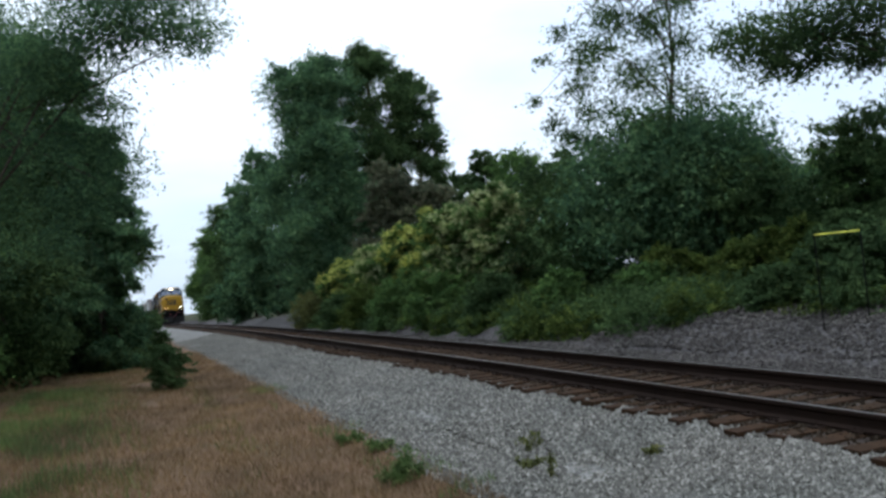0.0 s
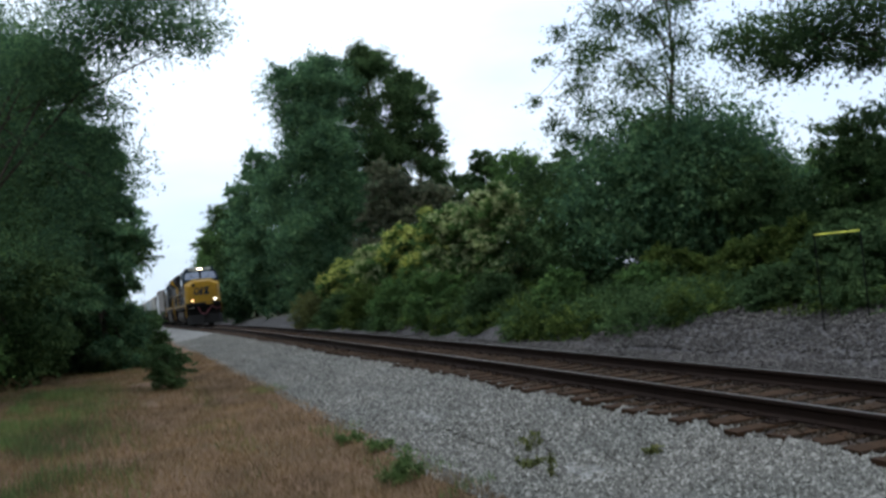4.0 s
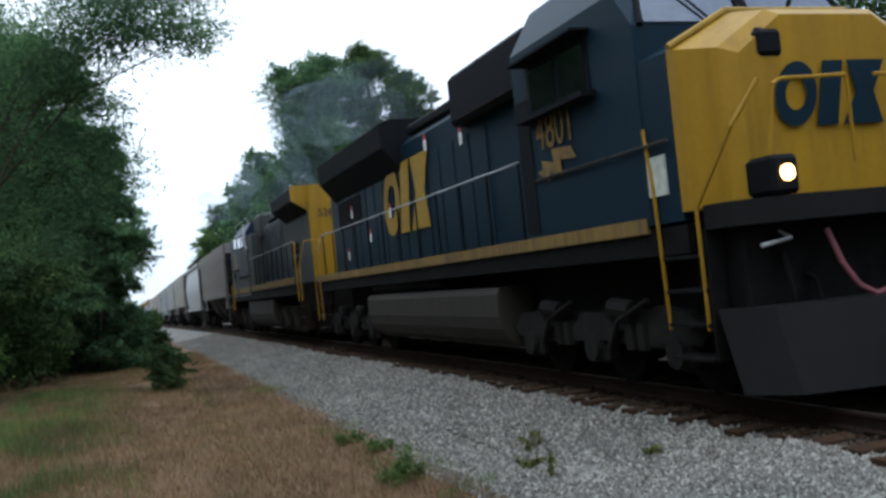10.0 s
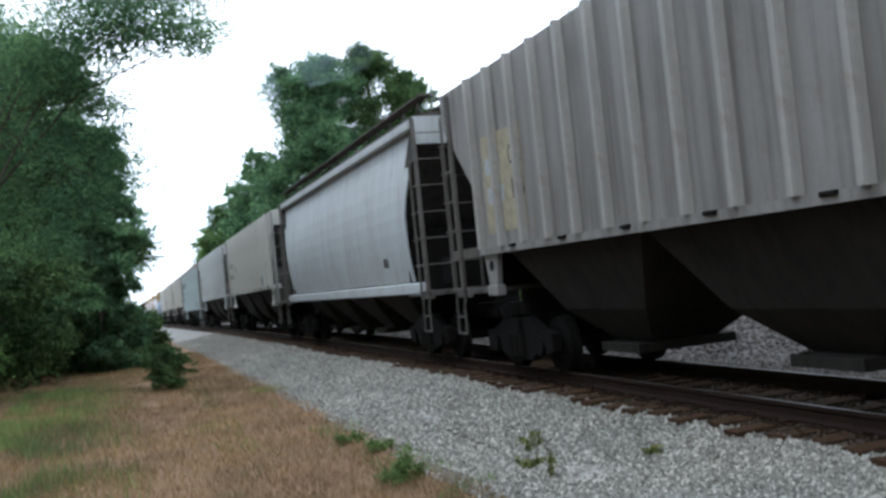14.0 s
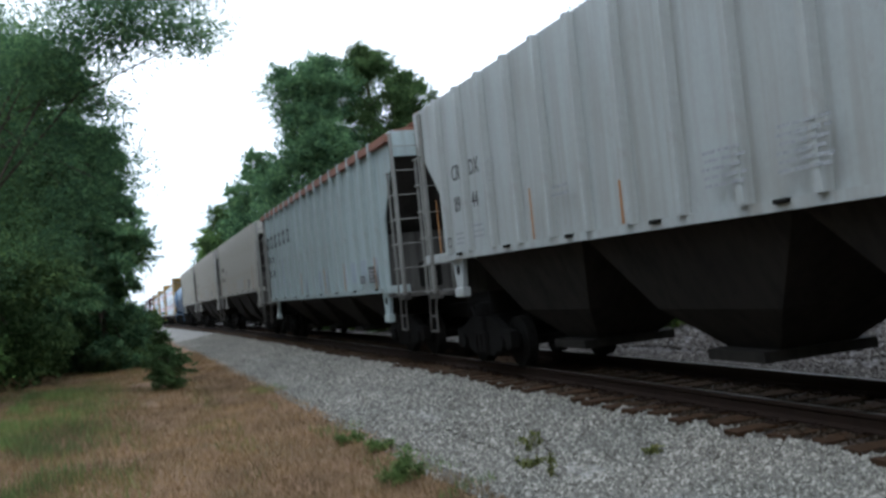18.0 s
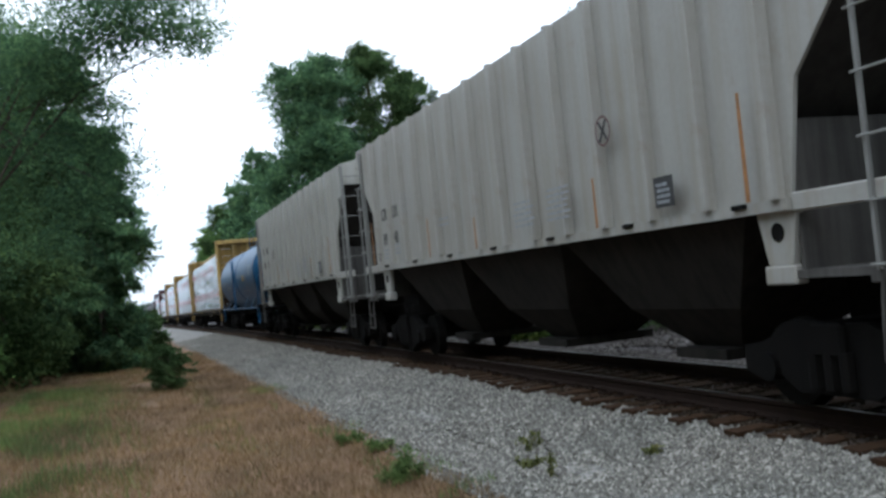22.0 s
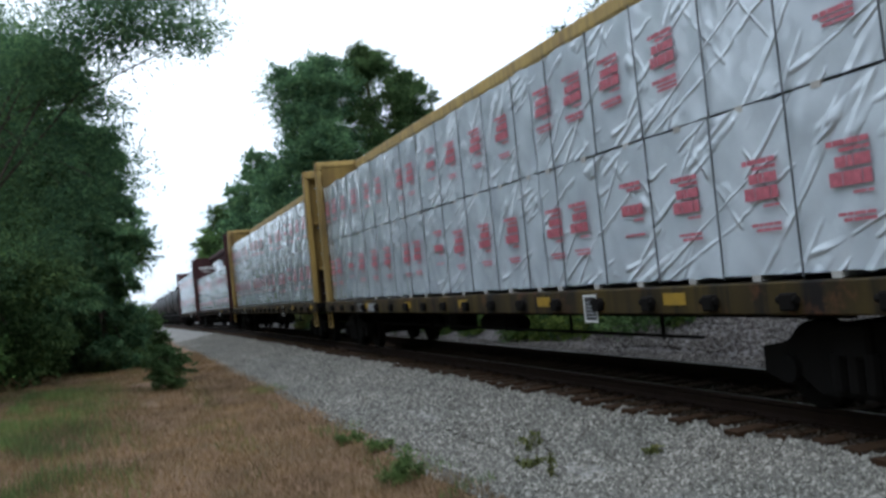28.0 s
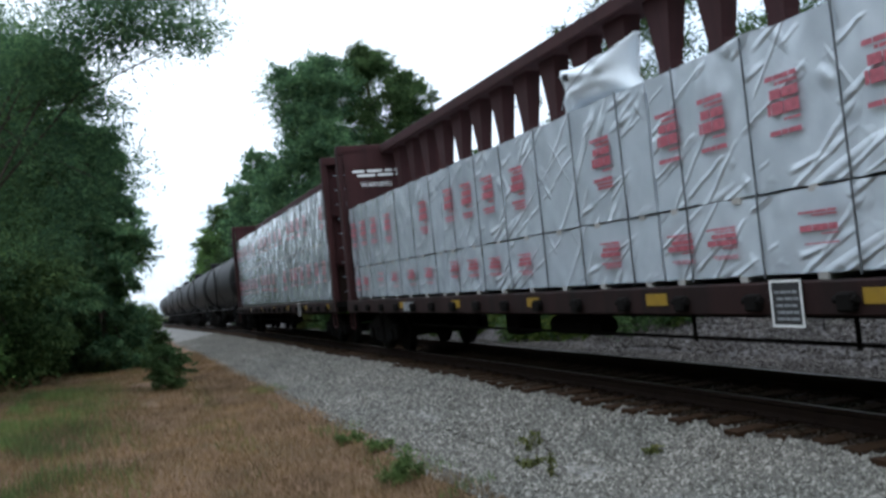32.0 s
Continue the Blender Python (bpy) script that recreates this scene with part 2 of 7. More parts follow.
def wrap_mat():
    """Taut plastic film: narrow bright creases that run slanting across flat glossy panels."""
    m, nt, b = shader("plastic_wrap", 0.2, 0.0, 0.8)
    b.inputs["Coat Weight"].default_value = 1.0
    b.inputs["Coat Roughness"].default_value = 0.1
    v = coords(nt)
    c = ramp(nt, noisy(nt, v, 1.4, 4), [(0.3, (0.42, 0.465, 0.505)), (0.7, (0.54, 0.59, 0.635))])
    nt.links.new(c, b.inputs["Base Color"])

    def creases(turn, scale, seed, lo, hi):
        mp = node(nt, "ShaderNodeMapping")
        mp.inputs["Rotation"].default_value = (radians(turn), 0, 0)
        mp.inputs["Location"].default_value = (seed, seed * 2, 0)
        mp.vector_type = "TEXTURE"
        mp.inputs["Scale"].default_value = (1, 1 / scale, 1 / (scale * 0.1))
        nt.links.new(v, mp.inputs["Vector"])
        n = noisy(nt, mp.outputs["Vector"], 1.0, 2.0, 0.5)
        ridge = ramp(nt, n, [(0.472, (0, 0, 0)), (0.497, (1, 1, 1)), (0.503, (1, 1, 1)), (0.528, (0, 0, 0))])
        where = ramp(nt, noisy(nt, v, 0.9 + 0.1 * seed, 2), [(lo, (0, 0, 0)), (hi, (1, 1, 1))])
        return mixed(nt, 1.0, ridge, where, "MULTIPLY")
    f = mixed(nt, 1.0, creases(42, 1.5, 1.0, 0.47, 0.58), creases(-40, 1.2, 4.0, 0.53, 0.62), "ADD")
    f = mixed(nt, 1.0, f, creases(66, 1.9, 6.0, 0.44, 0.56), "ADD")
    f = mixed(nt, 0.22, f, noisy(nt, v, 2.2, 2), "ADD")
    bumped(nt, b, f, 0.65, 0.05)
    return m


M_wrap = wrap_mat()
M_bag = plain("white_bag", (0.62, 0.66, 0.69), 0.4, 0, 0.06, 3)
M_wrapred = plain("wrap_print_red", (0.42, 0.12, 0.15), 0.3, 0, 0.3, 14)
M_bunk = plain("pale_bunk_wood", (0.36, 0.34, 0.31), 0.8, 0, 0.3, 8)
M_strap = plain("strap", (0.06, 0.065, 0.07), 0.6)


def ground_mat():
    m, nt, b = shader("ground_mix", 0.95, 0, 0.2)
    v = coords(nt)
    sep = nt.nodes.new("ShaderNodeSeparateXYZ")
    nt.links.new(v, sep.inputs[0])
    wob = node(nt, "ShaderNodeMath")
    wob.operation = "MULTIPLY_ADD"
    nt.links.new(noisy(nt, v, 0.7, 5), wob.inputs[0])
    wob.inputs[1].default_value = 1.1
    nt.links.new(sep.outputs["X"], wob.inputs[2])

    def step(at, width):
        mp = node(nt, "ShaderNodeMapRange")
        nt.links.new(wob.outputs[0], mp.inputs["Value"])
        mp.inputs["From Min"].default_value, mp.inputs["From Max"].default_value = at, at + width
        return mp.outputs["Result"]

    vor = node(nt, "ShaderNodeTexVoronoi", Scale=19.0)
    nt.links.new(v, vor.inputs["Vector"])
    vsep = nt.nodes.new("ShaderNodeSeparateColor")
    nt.links.new(vor.outputs["Color"], vsep.inputs[0])
    # darker than the loose stones: shade in the crevices is put into the tone
    stones = ramp(nt, vsep.outputs[0], [(0.0, (0.068, 0.064, 0.058)), (0.5, (0.148, 0.141, 0.13)), (1.0, (0.275, 0.263, 0.243))])
    dirt = ramp(nt, noisy(nt, v, 1.3, 6, 0.65), [(0.25, (0.055, 0.056, 0.024)), (0.42, (0.115, 0.072, 0.04)), (0.58, (0.15, 0.087, 0.052)), (0.75, (0.18, 0.113, 0.07))])
    rub = ramp(nt, vsep.outputs[1], [(0.0, (0.03, 0.027, 0.026)), (0.6, (0.065, 0.059, 0.058)), (1.0, (0.11, 0.1, 0.097))])
    soil = ramp(nt, noisy(nt, v, 0.8, 6), [(0.3, (0.03, 0.04, 0.016)), (0.7, (0.07, 0.065, 0.035))])
    c = mixed(nt, step(3.75, 0.35), dirt, stones)
    stain = ramp(nt, vsep.outputs[2], [(0.0, (0.012, 0.009, 0.007)), (0.6, (0.032, 0.022, 0.016)), (1.0, (0.062, 0.047, 0.036))])
    edge = node(nt, "ShaderNodeMapRange")
    nt.links.new(sep.outputs["X"], edge.inputs["Value"])
    edge.inputs["From Min"].default_value, edge.inputs["From Max"].default_value = 5.8, 5.9
    c = mixed(nt, edge.outputs["Result"], c, stain)
    c = mixed(nt, step(9.3, 0.8), c, rub)
    c = mixed(nt, step(12.4, 1.0), c, soil)
    nt.links.new(c, b.inputs["Base Color"])
    bumped(nt, b, vor.outputs["Distance"], 0.6, 0.04)
    return m


M_ground = ground_mat()


# ---- mesh helpers ----
def part(name, bm, mat, parent=None, label="", smooth=False):
    me = bpy.data.meshes.new(name)
    bmesh.ops.recalc_face_normals(bm, faces=bm.faces)
    bm.to_mesh(me)
    bm.free()
    for m in (mat if isinstance(mat, (list, tuple)) else [mat]):
        me.materials.append(m)
    if smooth:
        for p in me.polygons:
            p.use_smooth = True
    ob = new(name, me)
    if parent:
        ob.parent = parent
    if label:
        tagged(ob, label)
    return ob


def again(name, me, parent, m=None):
    """Another object on the same mesh."""
    ob = new(name, me)
    ob.parent = parent
    if m is not None:
        ob.matrix_basis = m
    return ob


def box(bm, x0, x1, y0, y1, z0, z1, bevel=0.0):
    r = bmesh.ops.create_cube(bm, size=1)
    vs = r["verts"]
    bmesh.ops.scale(bm, vec=(abs(x1 - x0), abs(y1 - y0), abs(z1 - z0)), verts=vs)
    bmesh.ops.translate(bm, vec=((x0 + x1) / 2, (y0 + y1) / 2, (z0 + z1) / 2), verts=vs)
    if bevel:
        es = list({e for v in vs for e in v.link_edges})
        bmesh.ops.bevel(bm, geom=es, offset=bevel, segments=1, affect="EDGES")
    return bm


def rod(bm, a, b, r, seg=6, r2=None):
    a, b = Vector(a), Vector(b)
    d = b - a
    m = Matrix.Translation((a + b) / 2) @ d.to_track_quat("Z", "Y").to_matrix().to_4x4()
    bmesh.ops.create_cone(bm, cap_ends=True, segments=seg, radius1=r, radius2=r if r2 is None else r2, depth=d.length, matrix=m)
    return bm


def path(bm, pts, r, seg=6):
    for a, b in zip(pts, pts[1:]):
        rod(bm, a, b, r, seg)
    return bm


def prism(bm, poly, a, b, axis="x"):
    """A polygon drawn across the axis and drawn out along it from a to b."""
    def at(p, k):
        return (k, p[0], p[1]) if axis == "x" else ((p[0], k, p[1]) if axis == "y" else (p[0], p[1], k))
    va = [bm.verts.new(at(p, a)) for p in poly]
    vb = [bm.verts.new(at(p, b)) for p in poly]
    n = len(poly)
    bm.faces.new(va)
    bm.faces.new(vb[::-1])
    for i in range(n):
        bm.faces.new((va[i], vb[i], vb[(i + 1) % n], va[(i + 1) % n]))
    return bm


def loft(bm, rings, caps=True):
    vs = [[bm.verts.new(p) for p in ring] for ring in rings]
    n = len(vs[0])
    for r0, r1 in zip(vs, vs[1:]):
        for i in range(n):
            bm.faces.new((r0[i], r1[i], r1[(i + 1) % n], r0[(i + 1) % n]))
    if caps:
        bm.faces.new(vs[0])
        bm.faces.new(vs[-1][::-1])
    return bm


def B():
    return bmesh.new()


def thing(name, label, category, group="", kind=""):
    ob = new(name)
    ob.empty_display_size = 0.3
    return tagged(ob, label, category, group, kind)


def raw(name, verts, faces_n, mat, parent=None):
    """A mesh of many equal-sided polygons from arrays: verts (n, 3), in order, faces_n corners each."""
    me = bpy.data.meshes.new(name)
    n = len(verts)
    me.vertices.add(n)
    me.vertices.foreach_set("co", np.asarray(verts, np.float32).ravel())
    me.loops.add(n)
    me.loops.foreach_set("vertex_index", np.arange(n, dtype=np.int32))
    me.polygons.add(n // faces_n)
    me.polygons.foreach_set("loop_start", np.arange(0, n, faces_n, dtype=np.int32))
    me.update(calc_edges=True)
    me.materials.append(mat)
    ob = new(name, me)
    if parent:
        ob.parent = parent
    return ob


def words(name, text, size, mat, parent, m, label="", squeeze=1.0):
    """Raised lettering in the built-in font, as a mesh, on the near side of a car; m places its lower left corner."""
    cu = bpy.data.curves.new(name, "FONT")
    cu.body, cu.size, cu.extrude = text, size, 0.004
    tmp = new(name, cu)
    dg = bpy.context.evaluated_depsgraph_get()
    me = bpy.data.meshes.new_from_object(tmp.evaluated_get(dg))
    bpy.data.objects.remove(tmp)
    me.materials.append(mat)
    me.transform(Matrix.Diagonal((squeeze, 1, 1, 1)))
    ob = new(name, me)
    ob.parent = parent
    ob.matrix_basis = m
    if label:
        tagged(ob, label)
    return ob


# ---- ground: one sheet to the horizon ----
def ground_z(x, y):
    q = x - line_x(y)
    pts = ((-400, -3), (-60, -0.9), (-12, -0.55), (-6, -0.62), (-3.9, -0.6), (-1.85, -0.31), (-1.42, -0.245), (-1.2, -0.205), (1.2, -0.205), (1.5, -0.26), (2.9, -0.42), (3.6, -0.38),
           (5.0, 0.05), (8.0, 0.7), (12, 1.15), (40, 1.6), (400, 4))
    z = pts[-1][1]
    for (a, za), (b, zb) in zip(pts, pts[1:]):
        if q <= b:
            f = (max(q, a) - a) / (b - a)
            z = za + (zb - za) * f
            break
    if abs(q) > 3.0:
        z += 0.07 * noise.noise(Vector((x * 0.9, y * 0.5, 1.0))) + (0.25 * noise.noise(Vector((x * 0.2, y * 0.2, 5.0))) if q > 3.5 else 0)
    elif abs(q) > 1.7:
        z += 0.03 * noise.noise(Vector((x * 1.7, y * 1.1, 3.0)))
    return z + line_z(y)


def build_ground():
    xs = [-900, -400, -200, -100, -60, -40, -30, -24, -19, -15, -12] + [-10 + 0.5 * i for i in range(64)] + [23, 25, 28, 32, 38, 46, 60, 100, 200, 400, 900]
    ys = [-900, -400, -300, -200, -120, -60, -30, -15, -8, -4, 0] + [2 + 0.75 * i for i in range(64)] + [52 + 2 * i for i in range(30)] + [116, 125, 140, 160, 200, 260, 340, 460, 700, 1200]
    verts = [(x, y, ground_z(x, y)) for y in ys for x in xs]
    n = len(xs)
    faces = [(j * n + i, j * n + i + 1, (j + 1) * n + i + 1, (j + 1) * n + i) for j in range(len(ys) - 1) for i in range(n - 1)]
    me = bpy.data.meshes.new("ground")
    me.from_pydata(verts, [], faces)
    me.materials.append(M_ground)
    for p in me.polygons:
        p.use_smooth = True
    tagged(new("ground", me), "gravel, dry brown grass and a dark soil bank beside the line", "ground", kind="structure")


build_ground()


def build_track():
    track = thing("railway_track", "single railway track with rusty rails on brown wooden ties", "railway track", kind="structure")
    prof = [(-0.07, -0.175), (0.07, -0.175), (0.07, -0.155), (0.012, -0.135), (0.012, -0.05), (0.036, -0.035), (0.036, -0.006), (0.02, 0.0), (-0.02, 0.0),
            (-0.036, -0.006), (-0.036, -0.035), (-0.012, -0.05), (-0.012, -0.135), (-0.07, -0.155)]
    ss = [-320, -100, -20, -4] + [4 * i for i in range(41)] + [200, 260, 340, 460]
    for side in (-0.752, 0.752):
        bm = B()
        loft(bm, [[(line_x(s) + side + px, s, line_z(s) + pz) for px, pz in prof] for s in ss])
        rail = part("rail", bm, M_rail, track, "rust-brown steel rail with a worn top")
        bm = B()
        loft(bm, [[(line_x(s) + side + px, s, line_z(s) + pz) for px, pz in ((-0.016, 0.0015), (0.016, 0.0015), (0.016, 0.004), (-0.016, 0.004))] for s in ss])
        part("rail_head", bm, M_shine, rail, "polished running surface")
    rnd = random.Random(4)
    meshes = []
    for k in range(6):
        bm = B()
        box(bm, -1.38, 1.38, -0.12, 0.12, -0.38, -0.172)
        bmesh.ops.subdivide_edges(bm, edges=[e for e in bm.edges if e.calc_length() > 1], cuts=6)
        for v in bm.verts:
            v.co += Vector((rnd.uniform(-0.03, 0.03), rnd.uniform(-0.014, 0.014), rnd.uniform(-0.012, 0.004)))
        me = bpy.data.meshes.new("tie")
        bmesh.ops.recalc_face_normals(bm, faces=bm.faces)
        bm.to_mesh(me)
        bm.free()
        me.materials.append(M_tie)
        meshes.append(me)
    bm = B()
    for side in (-0.752, 0.752):
        box(bm, side - 0.18, side + 0.18, -0.09, 0.09, -0.176, -0.156)
        for dx in (-0.12, 0.12):
            box(bm, side + dx - 0.015, side + dx + 0.015, -0.06, -0.03, -0.16, -0.13)
            box(bm, side + dx - 0.015, side + dx + 0.015, 0.03, 0.06, -0.16, -0.13)
    plate = bpy.data.meshes.new("tie_plate")
    bm.to_mesh(plate)
    bm.free()
    plate.materials.append(M_rail)
    s = -6.0
    while s < 140:
        m = pose(line_x(s) + rnd.uniform(-0.11, 0.09), s, line_z(s) + rnd.uniform(-0.012, 0.004), 0, 0, rnd.uniform(-1.2, 1.2))
        t = again("tie", rnd.choice(meshes), track, m)
        if s < 45:
            again("tie_plate", plate, t)
        s += 0.5 + rnd.uniform(-0.03, 0.03)


build_track()

ICO = []


def ico():
    if not ICO:
        bm = B()
        for p in ((1, 0.1, 0), (-1, 0, 0.15), (0, 1, -0.1), (0.1, -1, 0.1), (0, 0.1, 1), (0.12, 0, -1)):
            bm.verts.new(p)
        bm.verts.ensure_lookup_table()
        for f in ((0, 2, 4), (2, 1, 4), (1, 3, 4), (3, 0, 4), (2, 0, 5), (1, 2, 5), (3, 1, 5), (0, 3, 5)):
            bm.faces.new([bm.verts[i] for i in f])
        bm.verts.ensure_lookup_table()
        ICO.append(np.array([[list(v.co) for v in f.verts] for f in bm.faces]))
        bm.free()
    return ICO[0]


def scatter_stones(name, label, n, xa, xb, ya, yb, size, mat, seed, power=1.0):
    rng = np.random.default_rng(seed)
    base = ico()
    y = ya + (yb - ya) * rng.random(n) ** power
    x = xa + (xb - xa) * rng.random(n)
    z = np.array([ground_z(a, b) for a, b in zip(x, y)])
    r = size * rng.uniform(0.55, 1.35, (n, 1, 1, 1)) * rng.uniform(0.6, 1.2, (n, 1, 1, 3))
    a = rng.random(n) * 6.283
    b = rng.random(n) * 6.283
    co, si = np.cos(a), np.sin(a)
    cb, sb = np.cos(b), np.sin(b)
    rot = np.zeros((n, 3, 3))
    rot[:, 0, 0], rot[:, 0, 1], rot[:, 1, 0], rot[:, 1, 1], rot[:, 2, 2] = co, -si, si, co, 1
    rx = np.zeros((n, 3, 3))
    rx[:, 0, 0], rx[:, 1, 1], rx[:, 1, 2], rx[:, 2, 1], rx[:, 2, 2] = 1, cb, -sb, sb, cb
    m = rot @ rx
    v = np.einsum("nij,nfkj->nfki", m, base[None] * r)
    v += np.stack([x, y, z + size * 0.25], -1)[:, None, None, :]
    tagged(raw(name, v.reshape(-1, 3), 3, mat), label, "gravel", kind="stuff")


scatter_stones("ballast_gravel", "loose pale grey crushed stone beside the track", 72000, 3.15, 5.8, 4.5, 62, 0.031, M_stone, 1, 2.3)
scatter_stones("ballast_gravel", "brown-stained crushed stone between the ties", 11000, 5.85, 8.4, 4.5, 40, 0.03, M_brownstone, 2, 1.6)
scatter_stones("ballast_gravel", "grey crushed stone beyond the rails", 8000, 8.4, 10.4, 4.5, 40, 0.034, M_rubble, 12, 1.5)
scatter_stones("bank_rubble", "dark grey broken rock on the bank", 9000, 9.8, 13.2, 7, 26, 0.05, M_rubble, 3, 1.0)


# ---- vegetation ----
def foliage(name, lobes, n, size, mat, parent, seed, clump=36, tight=0.2, droop=0.0, long=1.9, shell=0.55):
    """Leaves in sprays over the lobes (centre and radii) of a crown; the sprays thin out at its edge."""
    rng = np.random.default_rng(seed)
    lob = np.array(lobes, float)
    area = (lob[:, 3] * lob[:, 4] + lob[:, 3] * lob[:, 5] + lob[:, 4] * lob[:, 5])
    n = int(n * 1.75)
    k = max(1, n // clump)
    which = rng.choice(len(lob), k, p=area / area.sum())
    d = rng.normal(size=(k, 3))
    d /= np.linalg.norm(d, axis=1)[:, None]
    rad = shell + (1.0 - shell) * rng.random(k) ** 0.7 + 0.22 * rng.random(k) ** 4
    cen = lob[which, :3] + d * lob[which, 3:6] * rad[:, None]
    out = d * np.array([1, 1, 0.5]) + rng.normal(size=(k, 3)) * 0.35
    out /= np.linalg.norm(out, axis=1)[:, None]
    spread = tight * lob[which, 3:6].mean(1)
    idx = np.repeat(np.arange(k), clump)
    m = len(idx)
    along = rng.normal(size=m) * 1.5
    pos = cen[idx] + out[idx] * (along * spread[idx])[:, None] + rng.normal(size=(m, 3)) * (spread[idx] * 0.6)[:, None] * np.array([1, 1, 0.7])
    u = rng.normal(size=(m, 3)) + out[idx] * 0.8
    u[:, 2] -= droop
    u /= np.linalg.norm(u, axis=1)[:, None]
    w = np.cross(u, rng.normal(size=(m, 3)) + np.array([0, 0, 1.2]))
    w /= np.linalg.norm(w, axis=1)[:, None] + 1e-9
    s = size * 0.76 * rng.uniform(0.55, 1.45, m)[:, None]
    a, b = u * s * long / 2, w * s / 2
    v = np.stack([pos - a + b, pos + a, pos - a - b], 1)
    return raw(name, v.reshape(-1, 3), 3, mat, parent)


def limbs(name, base, top, r, branches, parent, mat=None, lean=0.0):
    bm = B()
    base, top = Vector(base), Vector(top)
    pts = [base + (top - base) * (i / 6) + Vector((math.sin(i * 1.7) * 0.12, math.cos(i * 2.1) * 0.12, 0)) * (i > 0) for i in range(7)]
    for i in range(6):
        rod(bm, pts[i], pts[i + 1], r * (1 - i / 7), 7, r * (1 - (i + 1) / 7))
    for f, tip in branches:
        i = min(5, int(f * 6))
        a = pts[i].lerp(pts[i + 1], f * 6 - i)
        mid = a.lerp(Vector(tip), 0.55) + Vector((0, 0, 0.12 * (Vector(tip) - a).length))
        rod(bm, a, mid, r * 0.42 * (1 - f * 0.5), 5, r * 0.25 * (1 - f * 0.5))
        rod(bm, mid, tip, r * 0.25 * (1 - f * 0.5), 5, r * 0.06)
    return part(name, bm, mat or M_bark, parent, smooth=True)


def tree(label, x, y, h, w, mat, seed, n=9000, leaf=0.16, low=0.2, lobes=None, name="tree", group="", shape="round", clump=36, tight=0.2, r=None, shell=0.5, second=None, full=26):
    rnd = random.Random(seed)
    z0 = ground_z(x, y) - 0.1
    t = thing(name, label, "tree" if name == "tree" else name.replace("_", " "), group)
    t.location = (x, y, z0)
    if lobes is None:
        lobes = []
        k = full
        for i in range(k):
            f = (i + 0.5) / k
            if shape == "cone":
                span = (1 - f) ** 0.8 * 0.9 + 0.12
            elif shape == "column":
                span = 0.55 + 0.45 * math.sin(math.pi * min(1, f * 1.15 + 0.1))
            else:
                span = math.sin(math.pi * (0.12 + 0.8 * f)) ** 0.7
            a = i * 2.4 + rnd.uniform(-0.4, 0.4)
            ro = w / 2 * span * rnd.uniform(0.3, 0.85)
            rl = w * rnd.uniform(0.13, 0.23) * (0.6 + 0.4 * span)
            zc = h * (low + (1 - low) * f) * (1.0 if f < 0.9 else 0.97)
            lobes.append((math.cos(a) * ro, math.sin(a) * ro, zc - rl * 0.3, rl, rl, rl * 0.72))
    tips = [((0.3 + 0.65 * i / len(lobes)), l[:3]) for i, l in enumerate(lobes) if i % 2 == 0]
    limbs("trunk", (0, 0, -0.1), (rnd.uniform(-0.3, 0.3), rnd.uniform(-0.3, 0.3), h * 0.92), r or max(0.06, h * 0.014), tips, t)
    foliage("crown", lobes, n, leaf, mat, t, seed, clump, tight, shell=shell)
    if second:
        m2, n2, s2 = second
        up = [(a, b, c + rz * 0.35, rx * 0.95, ry * 0.95, rz * 0.8) for a, b, c, rx, ry, rz in lobes]
        foliage("blossom", up, n2, s2, m2, t, seed + 77, 18, 0.1, shell=0.95)
    return t


